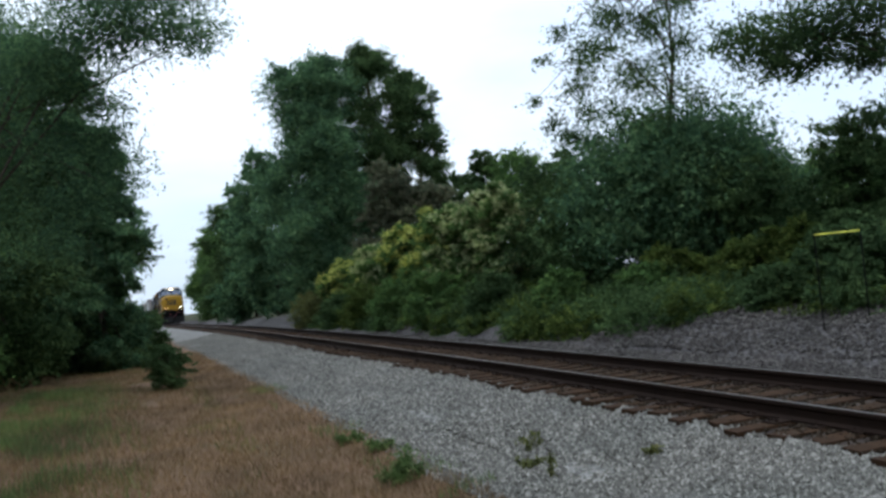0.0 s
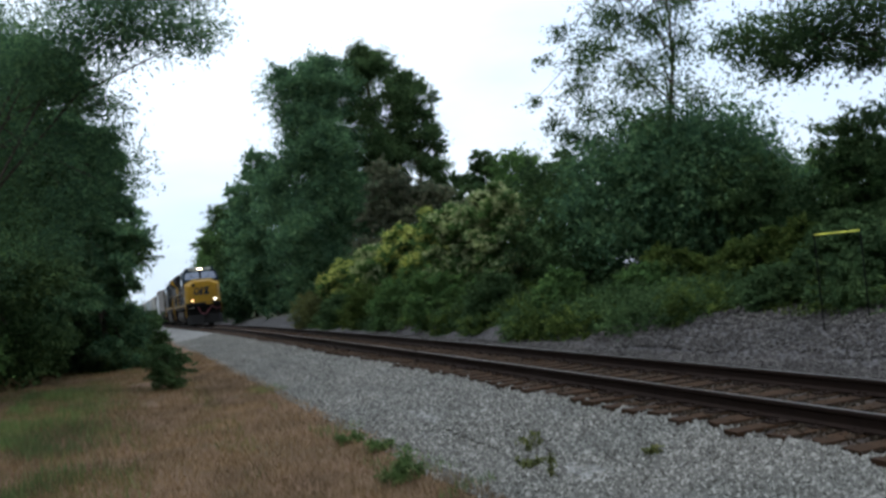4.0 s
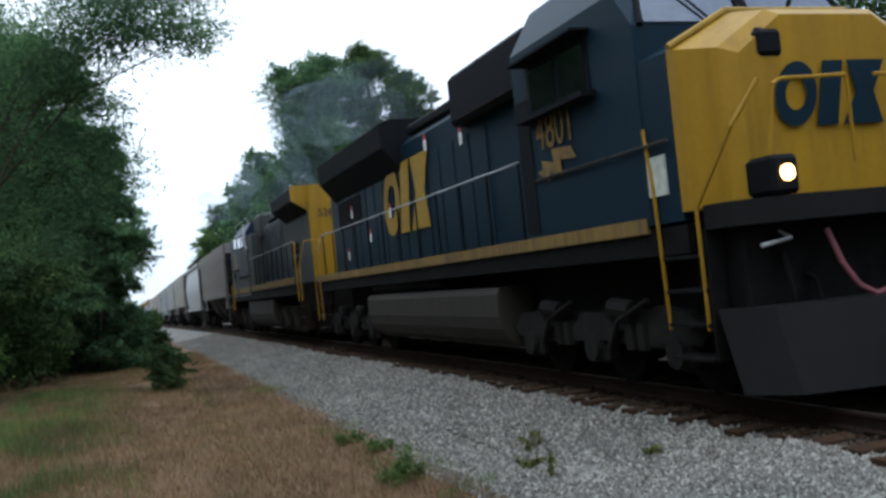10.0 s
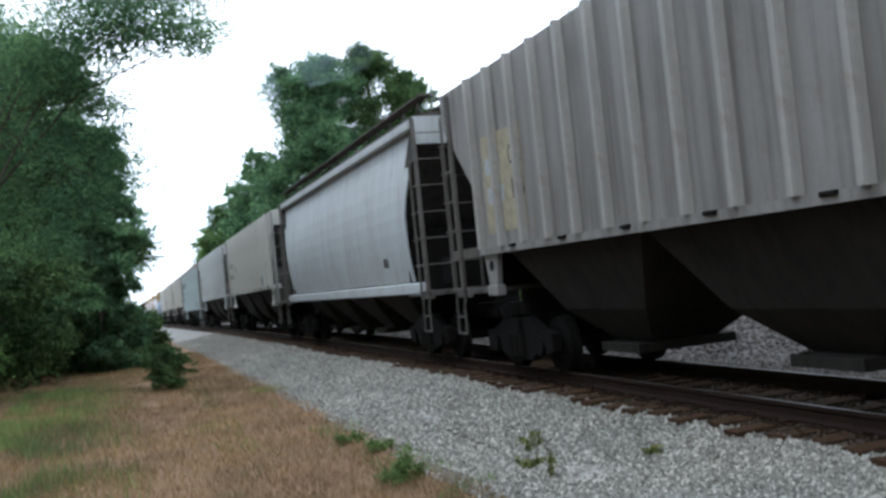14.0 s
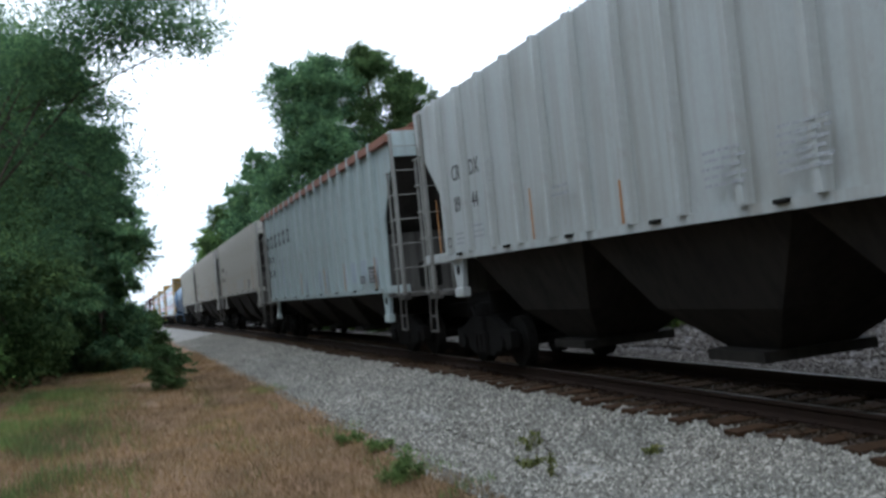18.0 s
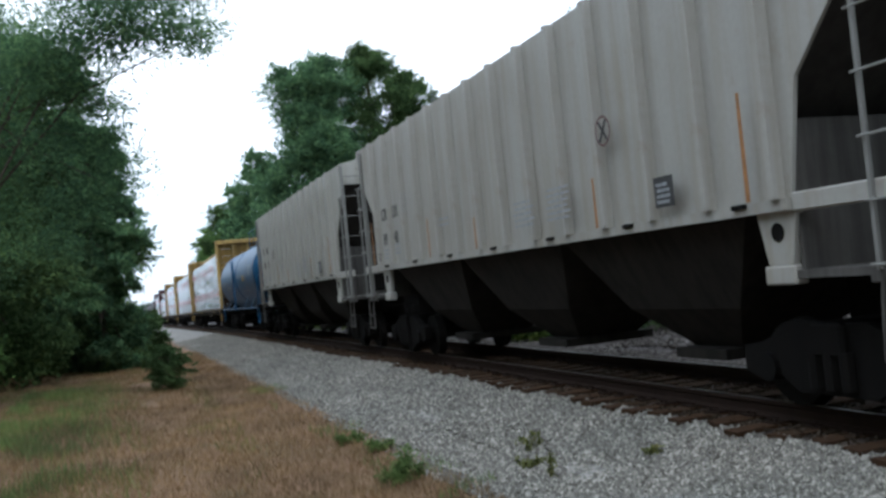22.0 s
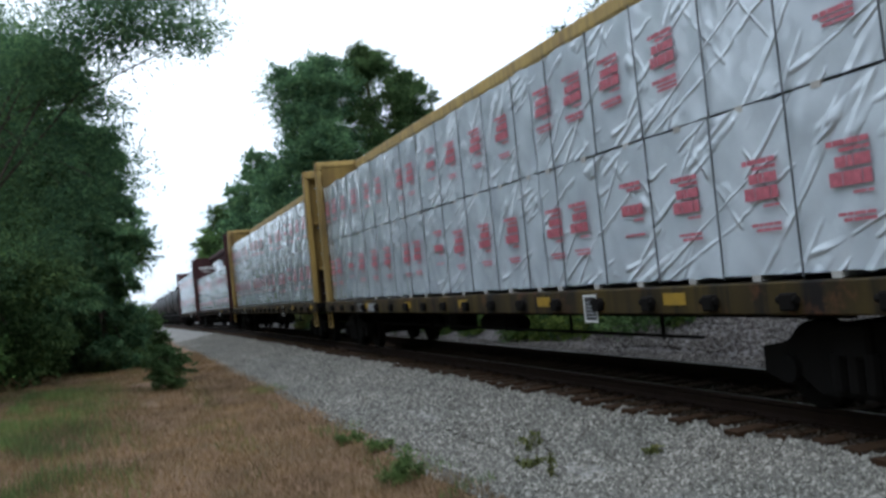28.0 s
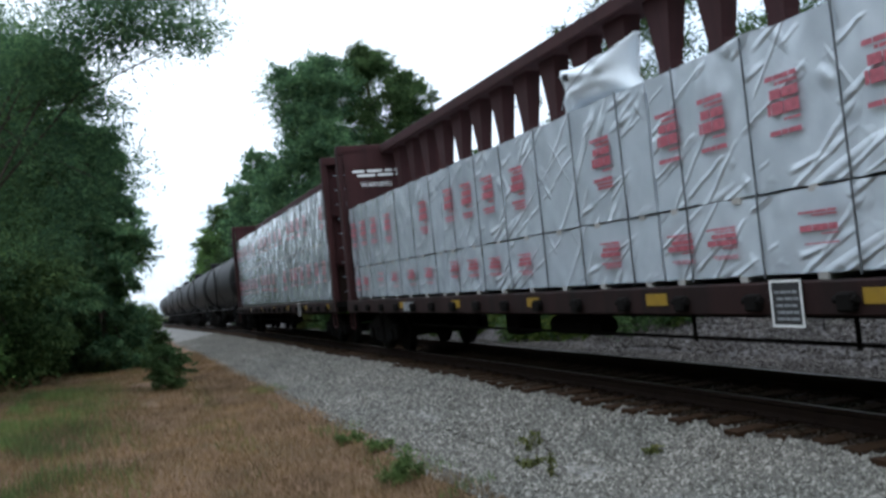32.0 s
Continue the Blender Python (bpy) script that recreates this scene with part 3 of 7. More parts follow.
def woods():
    # the wall of trees beside the path
    G = "trees beside the path"
    tree("tall dark green pine with drooping needles beside the path", -4.6, 34, 15, 7.0, M_dark, 11, 42000, 0.12, 0.1, group=G, shape="column")
    tree("dark green leafy tree beside the path", -1.7, 40, 13.5, 5.6, M_dark, 12, 40000, 0.13, 0.05, group=G, shape="column")
    tree("olive green tree with a few reddish leaves beside the path", -5.4, 27, 12, 5.6, M_green, 13, 42000, 0.1, 0.12, group=G, shape="column", second=(M_red, 1500, 0.1))
    tree("dense dark green tree beside the path", -4.4, 45, 16, 8, M_green, 14, 36000, 0.15, 0.02, group=G, shape="column")
    tree("green tree at the bend of the tree line", -1.5, 52, 12, 4.6, M_green, 15, 30000, 0.14, 0.02, group=G, shape="column")
    tree("olive green tree further along the line", -2.6, 66, 10.5, 5.0, M_olive, 16, 22000, 0.17, 0.02, group=G, shape="column")
    tree("far green tree along the line", -4.2, 84, 9.5, 5.6, M_green, 17, 16000, 0.2, 0.02, group=G, shape="column")
    # trees deep in the wood: its dim interior is put into the leaf colour
    for i, (x, y, h, w) in enumerate(((-5.0, 105, 9, 7), (-7.5, 130, 9, 8), (-9, 160, 9, 9), (-9, 60, 17, 9), (-10, 40, 17, 9), (-12, 26, 15, 9), (-10, 80, 17, 10))):
        tree("dark green tree in the wood beside the path", x, y, h, w, M_dark, 20 + i, 9000, 0.24, 0.02, group=G, shape="column", tight=0.26)
    # out-of-view trees added on both sides and behind to block low sky
    for i, (x, y, h, w) in enumerate(((-9.5, 14, 14, 8), (-9, 4, 15, 9), (-10, -7, 15, 9), (-9, -18, 14, 9), (-10, -30, 15, 10), (-10, -44, 15, 10), (-11, -60, 15, 12), (-18, 8, 17, 11), (-18, -12, 17, 11), (-19, -35, 17, 12),
                                      (20, -4, 13, 9), (20, -16, 14, 9), (19, -28, 14, 9), (20, -42, 14, 10), (20, -58, 14, 11), (27, 4, 15, 10), (28, -12, 15, 11))):
        tree("unseen leafy tree added to hold back sky light from the side", x, y, h, w, M_green, 300 + i, 7000, 0.34, 0.02, group="trees behind the viewer", shape="column", tight=0.3)
    tree("slim green tree at the edge of the wood", -0.6, 38, 10.2, 4.2, M_blue, 18, 26000, 0.12, 0.02, group=G, shape="column")
    tree("leafy bush at the foot of the trees", -4.9, 38, 2.6, 2.6, M_dark, 58, 7000, 0.1, 0.02, name="bush", group="bushes by the path", r=0.04)
    # the bough that hangs over the path
    lob = [(1.6, -2.0, 8.2, 1.3, 1.2, 0.7), (2.6, -2.4, 8.6, 1.3, 1.2, 0.75), (3.5, -2.6, 8.8, 1.2, 1.0, 0.7), (4.4, -2.8, 8.7, 1.1, 0.9, 0.6), (5.2, -3.0, 8.5, 0.8, 0.8, 0.45), (2.2, -2.2, 7.6, 0.9, 0.9, 0.4), (3.2, -2.5, 9.6, 1.4, 1.2, 0.7),
           (4.6, -2.8, 9.6, 1.2, 1.0, 0.6), (2.4, -1.3, 7.8, 0.9, 0.8, 0.45), (2.9, -1.4, 7.2, 0.75, 0.7, 0.35), (3.1, -1.4, 6.5, 0.7, 0.7, 0.35), (3.35, -1.4, 5.8, 0.7, 0.6, 0.3), (3.0, -1.3, 5.3, 0.8, 0.7, 0.3), (1.8, -1.2, 6.4, 1.0, 0.8, 0.8), (0.0, 0.0, 9.2, 2.0, 2.0, 1.4), (-1.2, 0.2, 7.6, 1.8, 1.8, 1.4), (2.2, -1.0, 5.0, 0.9, 0.8, 0.55), (1.7, -1.0, 4.1, 0.8, 0.8, 0.5), (-0.8, 0, 4.4, 1.6, 1.6, 1.6), (0.2, 0, 6.4, 1.3, 1.3, 1.2)]
    tree("tall tree whose leafy bough hangs over the path", -3.6, 25.5, 10.5, 5, M_blue, 31, 44000, 0.06, lobes=[(a + 0.7, b, c, p, q, r) for a, b, c, p, q, r in lob], clump=24, tight=0.26, shell=0.3)
    # young pine on the verge, low bushes at the foot of the wood
    tree("small dark green pine bush on the grass verge", 1.12, 26.3, 1.3, 1.35, M_dark, 41, 5200, 0.05, 0.08, name="bush", r=0.03)
    # bushes take the dark leaf colour in place of shade under the trees
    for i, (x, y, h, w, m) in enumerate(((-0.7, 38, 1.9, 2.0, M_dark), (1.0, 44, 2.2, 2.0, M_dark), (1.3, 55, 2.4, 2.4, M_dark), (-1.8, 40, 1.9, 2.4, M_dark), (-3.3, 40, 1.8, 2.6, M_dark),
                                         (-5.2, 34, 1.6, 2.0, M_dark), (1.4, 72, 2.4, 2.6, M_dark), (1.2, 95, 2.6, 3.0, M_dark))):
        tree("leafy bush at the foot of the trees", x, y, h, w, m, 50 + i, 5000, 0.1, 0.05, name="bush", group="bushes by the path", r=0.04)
    # beyond the track: the two great trees
    # bluish leaf colour here and on far trees holds some of the haze
    tree("tall dense blue-green tree beyond the track", 14.4, 66, 18.8, 9.0, M_blue, 61, 90000, 0.14, 0.06, shape="column", tight=0.24, shell=0.3, full=46)
    tree("tall dark tree with gaps in its crown", 19.4, 69, 19.6, 7.6, M_dark, 62, 50000, 0.14, 0.25, shape="round", tight=0.26, shell=0.3, full=34)
    tree("slim green tree against the tall ones", 22.4, 67, 16.8, 5.0, M_dark, 63, 24000, 0.14, 0.25, shape="round", tight=0.24, shell=0.3)
    G = "trees along the far side of the track"
    for i, (x, y, h, w, m) in enumerate(((12.8, 80, 14.5, 7, M_blue), (13.0, 95, 13.5, 7, M_blue), (13.2, 115, 13.5, 8, M_dark), (14.2, 140, 13, 9, M_green), (16.6, 170, 13.5, 10, M_dark),
                                         (20.6, 210, 14, 12, M_blue), (26.5, 260, 14, 14, M_dark), (9, 430, 8, 24, M_dark), (-16, 430, 10, 24, M_dark))):
        tree("dark green tree along the far side of the track", x, y, h, w, m, 70 + i, 13000, 0.25, 0.03, group=G, shape="column", tight=0.24)
    tree("grey-green half-bare tree on the bank", 16.2, 56, 8.8, 5.4, M_gray, 81, 14000, 0.14, 0.1, shape="cone")
    tree("brownish half-bare tree on the bank", 18.6, 55, 7.0, 4.6, M_gray, 82, 13000, 0.14, 0.08)
    for i, (x, y, h, w) in enumerate(((25.5, 62, 9.6, 4.2), (28, 62, 9.2, 4.4), (23, 60, 8.0, 4.5), (31, 60, 9.0, 4.5))):
        tree("rounded dark tree behind the bank", x, y, h, w, M_dark, 85 + i, 9000, 0.18, 0.1, group="trees behind the bank")
    # shrubs on the bank
    G = "flowering shrubs on the bank"
    for i, (x, y, h, w, m, bl) in enumerate(((12.6, 53, 3.4, 3.6, M_green, M_bloom), (13.2, 48, 3.6, 3.2, M_green, M_cream), (13.0, 42, 4.2, 3.0, M_green, M_bloom), (13.2, 38.5, 4.4, 2.8, M_green, M_bloom),
                                            (13.0, 35, 4.3, 2.8, M_green, M_cream), (13.8, 32.5, 4.6, 2.8, M_green, M_cream))):
        tree("bank shrub covered in pale yellow blossom", x, y, h, w, m, 100 + i, 12000, 0.09, 0.02, name="shrub", group=G, r=0.05, second=(bl, 12000, 0.09))
    G = "green shrubs on the bank"
    # M_dark towards the right: shade below the bushes put into leaf colour
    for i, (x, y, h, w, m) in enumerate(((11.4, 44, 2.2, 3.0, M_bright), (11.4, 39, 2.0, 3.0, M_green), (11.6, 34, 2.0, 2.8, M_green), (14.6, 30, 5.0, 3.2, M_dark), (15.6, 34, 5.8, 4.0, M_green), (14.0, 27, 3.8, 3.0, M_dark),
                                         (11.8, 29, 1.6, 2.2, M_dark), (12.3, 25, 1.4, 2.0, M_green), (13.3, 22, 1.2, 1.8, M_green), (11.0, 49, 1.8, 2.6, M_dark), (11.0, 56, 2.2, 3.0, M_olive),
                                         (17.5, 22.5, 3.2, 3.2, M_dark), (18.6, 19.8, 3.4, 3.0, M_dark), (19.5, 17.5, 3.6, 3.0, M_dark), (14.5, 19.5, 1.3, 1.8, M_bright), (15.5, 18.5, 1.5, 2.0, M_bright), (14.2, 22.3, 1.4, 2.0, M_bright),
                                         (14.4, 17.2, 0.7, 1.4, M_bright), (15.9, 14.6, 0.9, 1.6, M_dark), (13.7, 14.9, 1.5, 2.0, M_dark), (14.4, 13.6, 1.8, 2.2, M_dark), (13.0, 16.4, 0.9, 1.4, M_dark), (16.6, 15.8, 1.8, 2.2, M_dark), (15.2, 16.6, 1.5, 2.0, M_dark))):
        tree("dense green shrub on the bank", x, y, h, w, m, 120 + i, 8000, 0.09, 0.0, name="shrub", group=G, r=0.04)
    # thicket with the thin tree that stands in it
    lob = [(-2.2, 0, 2.6, 1.6, 1.6, 1.8), (-0.8, 0.4, 3.6, 1.9, 1.9, 1.5), (0.8, 0, 3.9, 1.9, 1.8, 1.3), (2.0, -0.4, 3.2, 1.3, 1.3, 1.0), (0, 0, 2.0, 2.4, 2.0, 1.6), (1.9, -0.5, 2.0, 1.5, 1.5, 1.4), (2.8, -0.8, 2.6, 0.9, 0.9, 0.8)]
    tree("broad dark thicket tree on the bank", 16.6, 24.8, 4.6, 7, M_blue, 141, 46000, 0.1, lobes=lob, r=0.1)
    lob = []
    rnd = random.Random(9)
    for i in range(30):
        f = i / 29
        a = i * 2.4
        ro = 2.3 * (1 - 0.5 * f) * rnd.uniform(0.4, 1.15)
        lob.append((math.cos(a) * ro * 1.1 - 1.35 + 0.5 * f, math.sin(a) * ro, 4.4 + 6.6 * f, 0.62, 0.6, 0.45))
    lob += [(-4.2, 1.3, 6.0, 0.3, 0.3, 0.2), (-3.9, 1.0, 7.2, 0.28, 0.3, 0.2), (-3.7, 1.2, 5.3, 0.4, 0.3, 0.25), (-3.1, 0.8, 6.2, 0.45, 0.4, 0.35), (-3.3, 0.8, 8.0, 0.4, 0.4, 0.3), (-2.9, 0.6, 7.0, 0.5, 0.4, 0.35), (-3.2, 0.9, 4.8, 0.5, 0.4, 0.3)]
    tree("tall thin tree with sparse leaves and bare branches", 16.9, 25.2, 11.4, 4, M_dark, 142, 12500, 0.075, lobes=lob, clump=14, tight=0.45, r=0.12, shell=0.2)
    # dark oak that reaches in from outside
    lob = [(-3.7, 1.3, 3.1, 0.6, 0.6, 0.2), (-3.0, 0.9, 3.2, 0.8, 0.7, 0.35), (-2.7, 0.6, 2.5, 0.8, 0.8, 0.4), (-2.1, 0.4, 3.3, 0.9, 0.8, 0.4), (-5.3, 2.3, 5.5, 0.7, 0.8, 0.5), (-4.6, 2.0, 5.0, 0.9, 0.9, 0.55), (-4.1, 2.0, 5.5, 1.0, 1.0, 0.7), (-3.1, 1.5, 5.4, 1.2, 1.1, 0.85), (-1.8, 1.0, 5.3, 1.2, 1.1, 0.75), (-3.8, 1.7, 4.75, 0.9, 0.8, 0.4), (-2.6, 1.2, 4.6, 0.8, 0.8, 0.3), (-1.2, 0.6, 4.8, 1.0, 1.0, 0.4), (-0.4, 0, 5.8, 1.6, 1.6, 1.2), (1.4, 0, 5.6, 1.6, 1.6, 1.4),
           (-1.4, 0.6, 3.2, 0.9, 0.9, 0.35), (-0.4, 0.2, 2.7, 1.1, 1.1, 0.7), (1.0, 0, 3.0, 1.4, 1.4, 1.2), (0.6, 0, 1.6, 1.2, 1.2, 0.9), (-2.6, 1, 6.4, 1.6, 1.5, 0.9), (0.5, 0, 7.4, 2, 2, 1.2)]
    tree("dark oak with a low leafy bough above the bank", 19.4, 16.0, 8.2, 6, M_dark, 151, 34000, 0.075, lobes=lob, clump=22, tight=0.2, r=0.2, shell=0.3)
    for i, (x, y, h, w) in enumerate(((27, 30, 3.9, 5), (31, 27, 3.8, 5), (25, 36, 4.6, 5), (35, 34, 4.4, 6), (29, 44, 5.8, 6), (38, 24, 3.8, 6))):
        tree("hazy green tree behind the bank", x, y, h, w, M_green, 160 + i, 9000, 0.15, 0.03, group="trees behind the bank")
    # creepers and weeds that cover the foot of the bank
    rnd = random.Random(3)
    lob, lob2 = [], []
    for i in range(420):
        y = rnd.uniform(9.5, 60)
        x0 = 10.9 if y > 23 else 10.9 + (23 - y) * 0.2
        x = x0 + rnd.random() ** 1.3 * 5.5
        r = rnd.uniform(0.25, 0.6)
        (lob if rnd.random() < 0.6 else lob2).append((x, y, ground_z(x, y) + r * 0.3, r * 1.3, r * 1.3, r))
    tagged(foliage("bank_creeper", lob, 120000, 0.075, M_dark, None, 171), "tangled green creepers over the bank", "undergrowth", kind="stuff")
    tagged(foliage("bank_weeds", lob2, 70000, 0.075, M_bright, None, 172), "bright green weeds over the bank", "undergrowth", kind="stuff")
    rail = thing("barrier_rail", "bright yellow barrier rail glimpsed among the bushes", "barrier")
    a, b, c = (11.72, 13.66, 1.68), (12.03, 13.39, 1.68), (12.28, 13.16, 1.68)
    part("rail", path(B(), [a, b, c], 0.015), M_barrier, rail)
    for x, y, z in (a, c):
        part("post", rod(B(), (x, y, ground_z(x, y) - 0.1), (x, y, z + 0.02), 0.012, 6), M_black, rail)


M_barrier = plain("barrier_yellow", (0.6, 0.6, 0.08), 0.5)
woods()


def blades(name, label, n, xa, xb, ya, yb, hmin, hmax, width, mat, seed, power=1.0, where=None, thin=False):
    rng = np.random.default_rng(seed)
    y = ya + (yb - ya) * rng.random(n) ** power
    x = xa + (xb - xa) * rng.random(n)
    keep = [i for i in range(n) if where is None or noise.noise(Vector((x[i] * 0.8, y[i] * 0.5, seed))) > where]
    if thin:
        luck = np.random.default_rng(seed + 500).random(n)
        keep = [i for i in keep if luck[i] < ((xb - x[i]) / (xb - xa)) ** 1.3]
    x, y = x[keep], y[keep]
    n = len(x)
    z = np.array([ground_z(a, b) for a, b in zip(x, y)]) - 0.01
    h = rng.uniform(hmin, hmax, n)
    a = rng.random(n) * 6.283
    base = np.stack([x, y, z], -1)
    side = np.stack([np.cos(a), np.sin(a), np.zeros(n)], -1) * width
    tip = base + np.stack([rng.normal(0, 0.35, n) * h, rng.normal(0, 0.35, n) * h, h], -1)
    v = np.stack([base - side, base + side, tip], 1)
    tagged(raw(name, v.reshape(-1, 3), 3, mat), label, "grass", kind="stuff")


blades("dry_grass", "dry straw-brown grass on the verge", 150000, -4.5, 3.3, 8, 46, 0.03, 0.16, 0.005, M_straw, 5, 1.5, -0.55)
blades("green_grass", "green grass tufts among the straw", 26000, -4.8, 1.9, 8, 44, 0.04, 0.2, 0.006, M_olive, 6, 1.4, 0.1)
blades("green_grass", "green grass and weeds beside the wood", 30000, -3.4, 0.9, 8, 30, 0.05, 0.26, 0.005, M_olive, 16, 1.3, -0.1, True)
blades("green_grass", "green grass along the edge of the gravel", 5000, 2.7, 3.5, 9, 24, 0.04, 0.16, 0.005, M_weed, 17, 1.3, 0.12)
blades("weed_patch", "green weeds at the edge of the wood", 34000, -2.6, 0.3, 8, 30, 0.08, 0.34, 0.006, M_weed, 7, 1.3, -0.1, True)
blades("bank_grass", "rough green grass on the bank", 26000, 12.2, 18, 9, 46, 0.1, 0.35, 0.012, M_bright, 8, 1.0, -0.1)


def weed(label, x, y, h, w, seed, mat, n=240):
    z = ground_z(x, y)
    t = thing("weed", label, "weed", "weeds in the gravel")
    t.location = (x, y, z)
    rnd = random.Random(seed)
    bm = B()
    lob = []
    for i in range(12):
        a = rnd.uniform(0, 6.28)
        r = rnd.uniform(0.05, 0.5) * w
        tip = (math.cos(a) * r, math.sin(a) * r, h * rnd.uniform(0.3, 0.9))
        rod(bm, (tip[0] * 0.3, tip[1] * 0.3, -0.03), tip, 0.004, 4, 0.002)
        lob.append((tip[0] * 0.9, tip[1] * 0.9, tip[2] * 0.6, w * 0.12, w * 0.12, tip[2] * 0.5))
    tagged(part("stem", bm, M_olive, t), kind="stuff")
    tagged(foliage("leaf_tuft", lob, n, 0.032, mat, t, seed, 8, 0.4, long=2.6), kind="stuff")


weed("leafy green weed at the edge of the gravel", 2.85, 10.3, 0.42, 0.5, 1, M_weed, 900)
weed("low green weed growing in the gravel", 3.95, 9.2, 0.15, 0.34, 2, M_olive, 110)
weed("low green weed growing in the gravel", 4.3, 9.9, 0.22, 0.3, 3, M_olive, 70)
weed("low green weed growing in the gravel", 3.05, 12.2, 0.2, 0.5, 4, M_weed)
weed("low green weed growing in the gravel", 2.9, 13.2, 0.2, 0.5, 5, M_weed)
weed("thin dry weed growing in the gravel", 3.9, 8.6, 0.36, 0.08, 6, M_olive, 40)
weed("low green weed growing in the gravel", 4.9, 8.3, 0.12, 0.3, 9, M_olive, 70)


# ---- the train: each car stands on the rails with its middle at the origin; -x is its near side, +y its rear ----
CARS = []      # (thing, metre mark of its middle at the start)
WHEELS = []    # (wheelset, radius, its pose in the truck)
MESH = {}


def shared(key, build, mat, smooth=False):
    if key not in MESH:
        bm = B()
        build(bm)
        bmesh.ops.recalc_face_normals(bm, faces=bm.faces)
        me = bpy.data.meshes.new(key)
        bm.to_mesh(me)
        bm.free()
        me.materials.append(mat)
        for p in me.polygons:
            p.use_smooth = smooth
        MESH[key] = me
    return MESH[key]


def on_side(x, y, z):
    return Matrix(((0, 0, -1, x), (-1, 0, 0, y), (0, 1, 0, z), (0, 0, 0, 1)))


def on_front(x, y, z):
    return Matrix(((1, 0, 0, x), (0, 0, -1, y), (0, 1, 0, z), (0, 0, 0, 1)))


def wheel_shape(r):
    def build(bm):
        for sx in (-1, 1):
            rod(bm, (sx * 0.69, 0, 0), (sx * 0.82, 0, 0), r, 24)
            rod(bm, (sx * 0.66, 0, 0), (sx * 0.69, 0, 0), r + 0.028, 24)
            rod(bm, (sx * 0.82, 0, 0), (sx * 0.85, 0, 0), r * 0.42, 12)
            for k in range(4):
                a = k * math.pi / 2 + 0.4
                rod(bm, (sx * 0.815, math.cos(a) * r * 0.62, math.sin(a) * r * 0.62), (sx * 0.832, math.cos(a) * r * 0.62, math.sin(a) * r * 0.62), 0.06, 8)
        rod(bm, (-0.95, 0, 0), (0.95, 0, 0), 0.085, 10)
    return build


def wheelset(truck, dy, r):
    me = shared("wheelset_%d" % round(r * 100), wheel_shape(r), M_wheel)
    w = again("wheelset", me, truck, pose(0, dy, r))
    WHEELS.append((w, r, (0, dy, r)))


def freight_truck(car, y):
    def build(bm):
        for sx in (-1, 1):
            a, b = sx * 0.98, sx * 1.12
            prism(bm, [(-1.25, 0.36), (-1.25, 0.62), (-0.95, 0.66), (-0.45, 0.86), (0.45, 0.86), (0.95, 0.66), (1.25, 0.62), (1.25, 0.36), (1.05, 0.3), (0.75, 0.36), (0.48, 0.2), (-0.48, 0.2), (-0.75, 0.36), (-1.05, 0.3)], a, b)
            for dy in (-0.865, 0.865):
                rod(bm, (sx * 0.9, dy, 0.42), (sx * 1.18, dy, 0.42), 0.14, 12)
            for k in range(3):
                rod(bm, (sx * 1.14, -0.2 + 0.2 * k, 0.26), (sx * 1.14, -0.2 + 0.2 * k, 0.6), 0.075, 8)
        box(bm, -1.2, 1.2, -0.22, 0.22, 0.55, 0.86, 0.03)
        rod(bm, (0, 0, 0.8), (0, 0, 1.05), 0.22, 12)
        for sy in (-1, 1):
            box(bm, -0.95, 0.95, sy * 0.4 - 0.05, sy * 0.4 + 0.05, 0.3, 0.45)
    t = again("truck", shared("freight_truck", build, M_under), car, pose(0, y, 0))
    for dy in (-0.865, 0.865):
        wheelset(t, dy, 0.42)


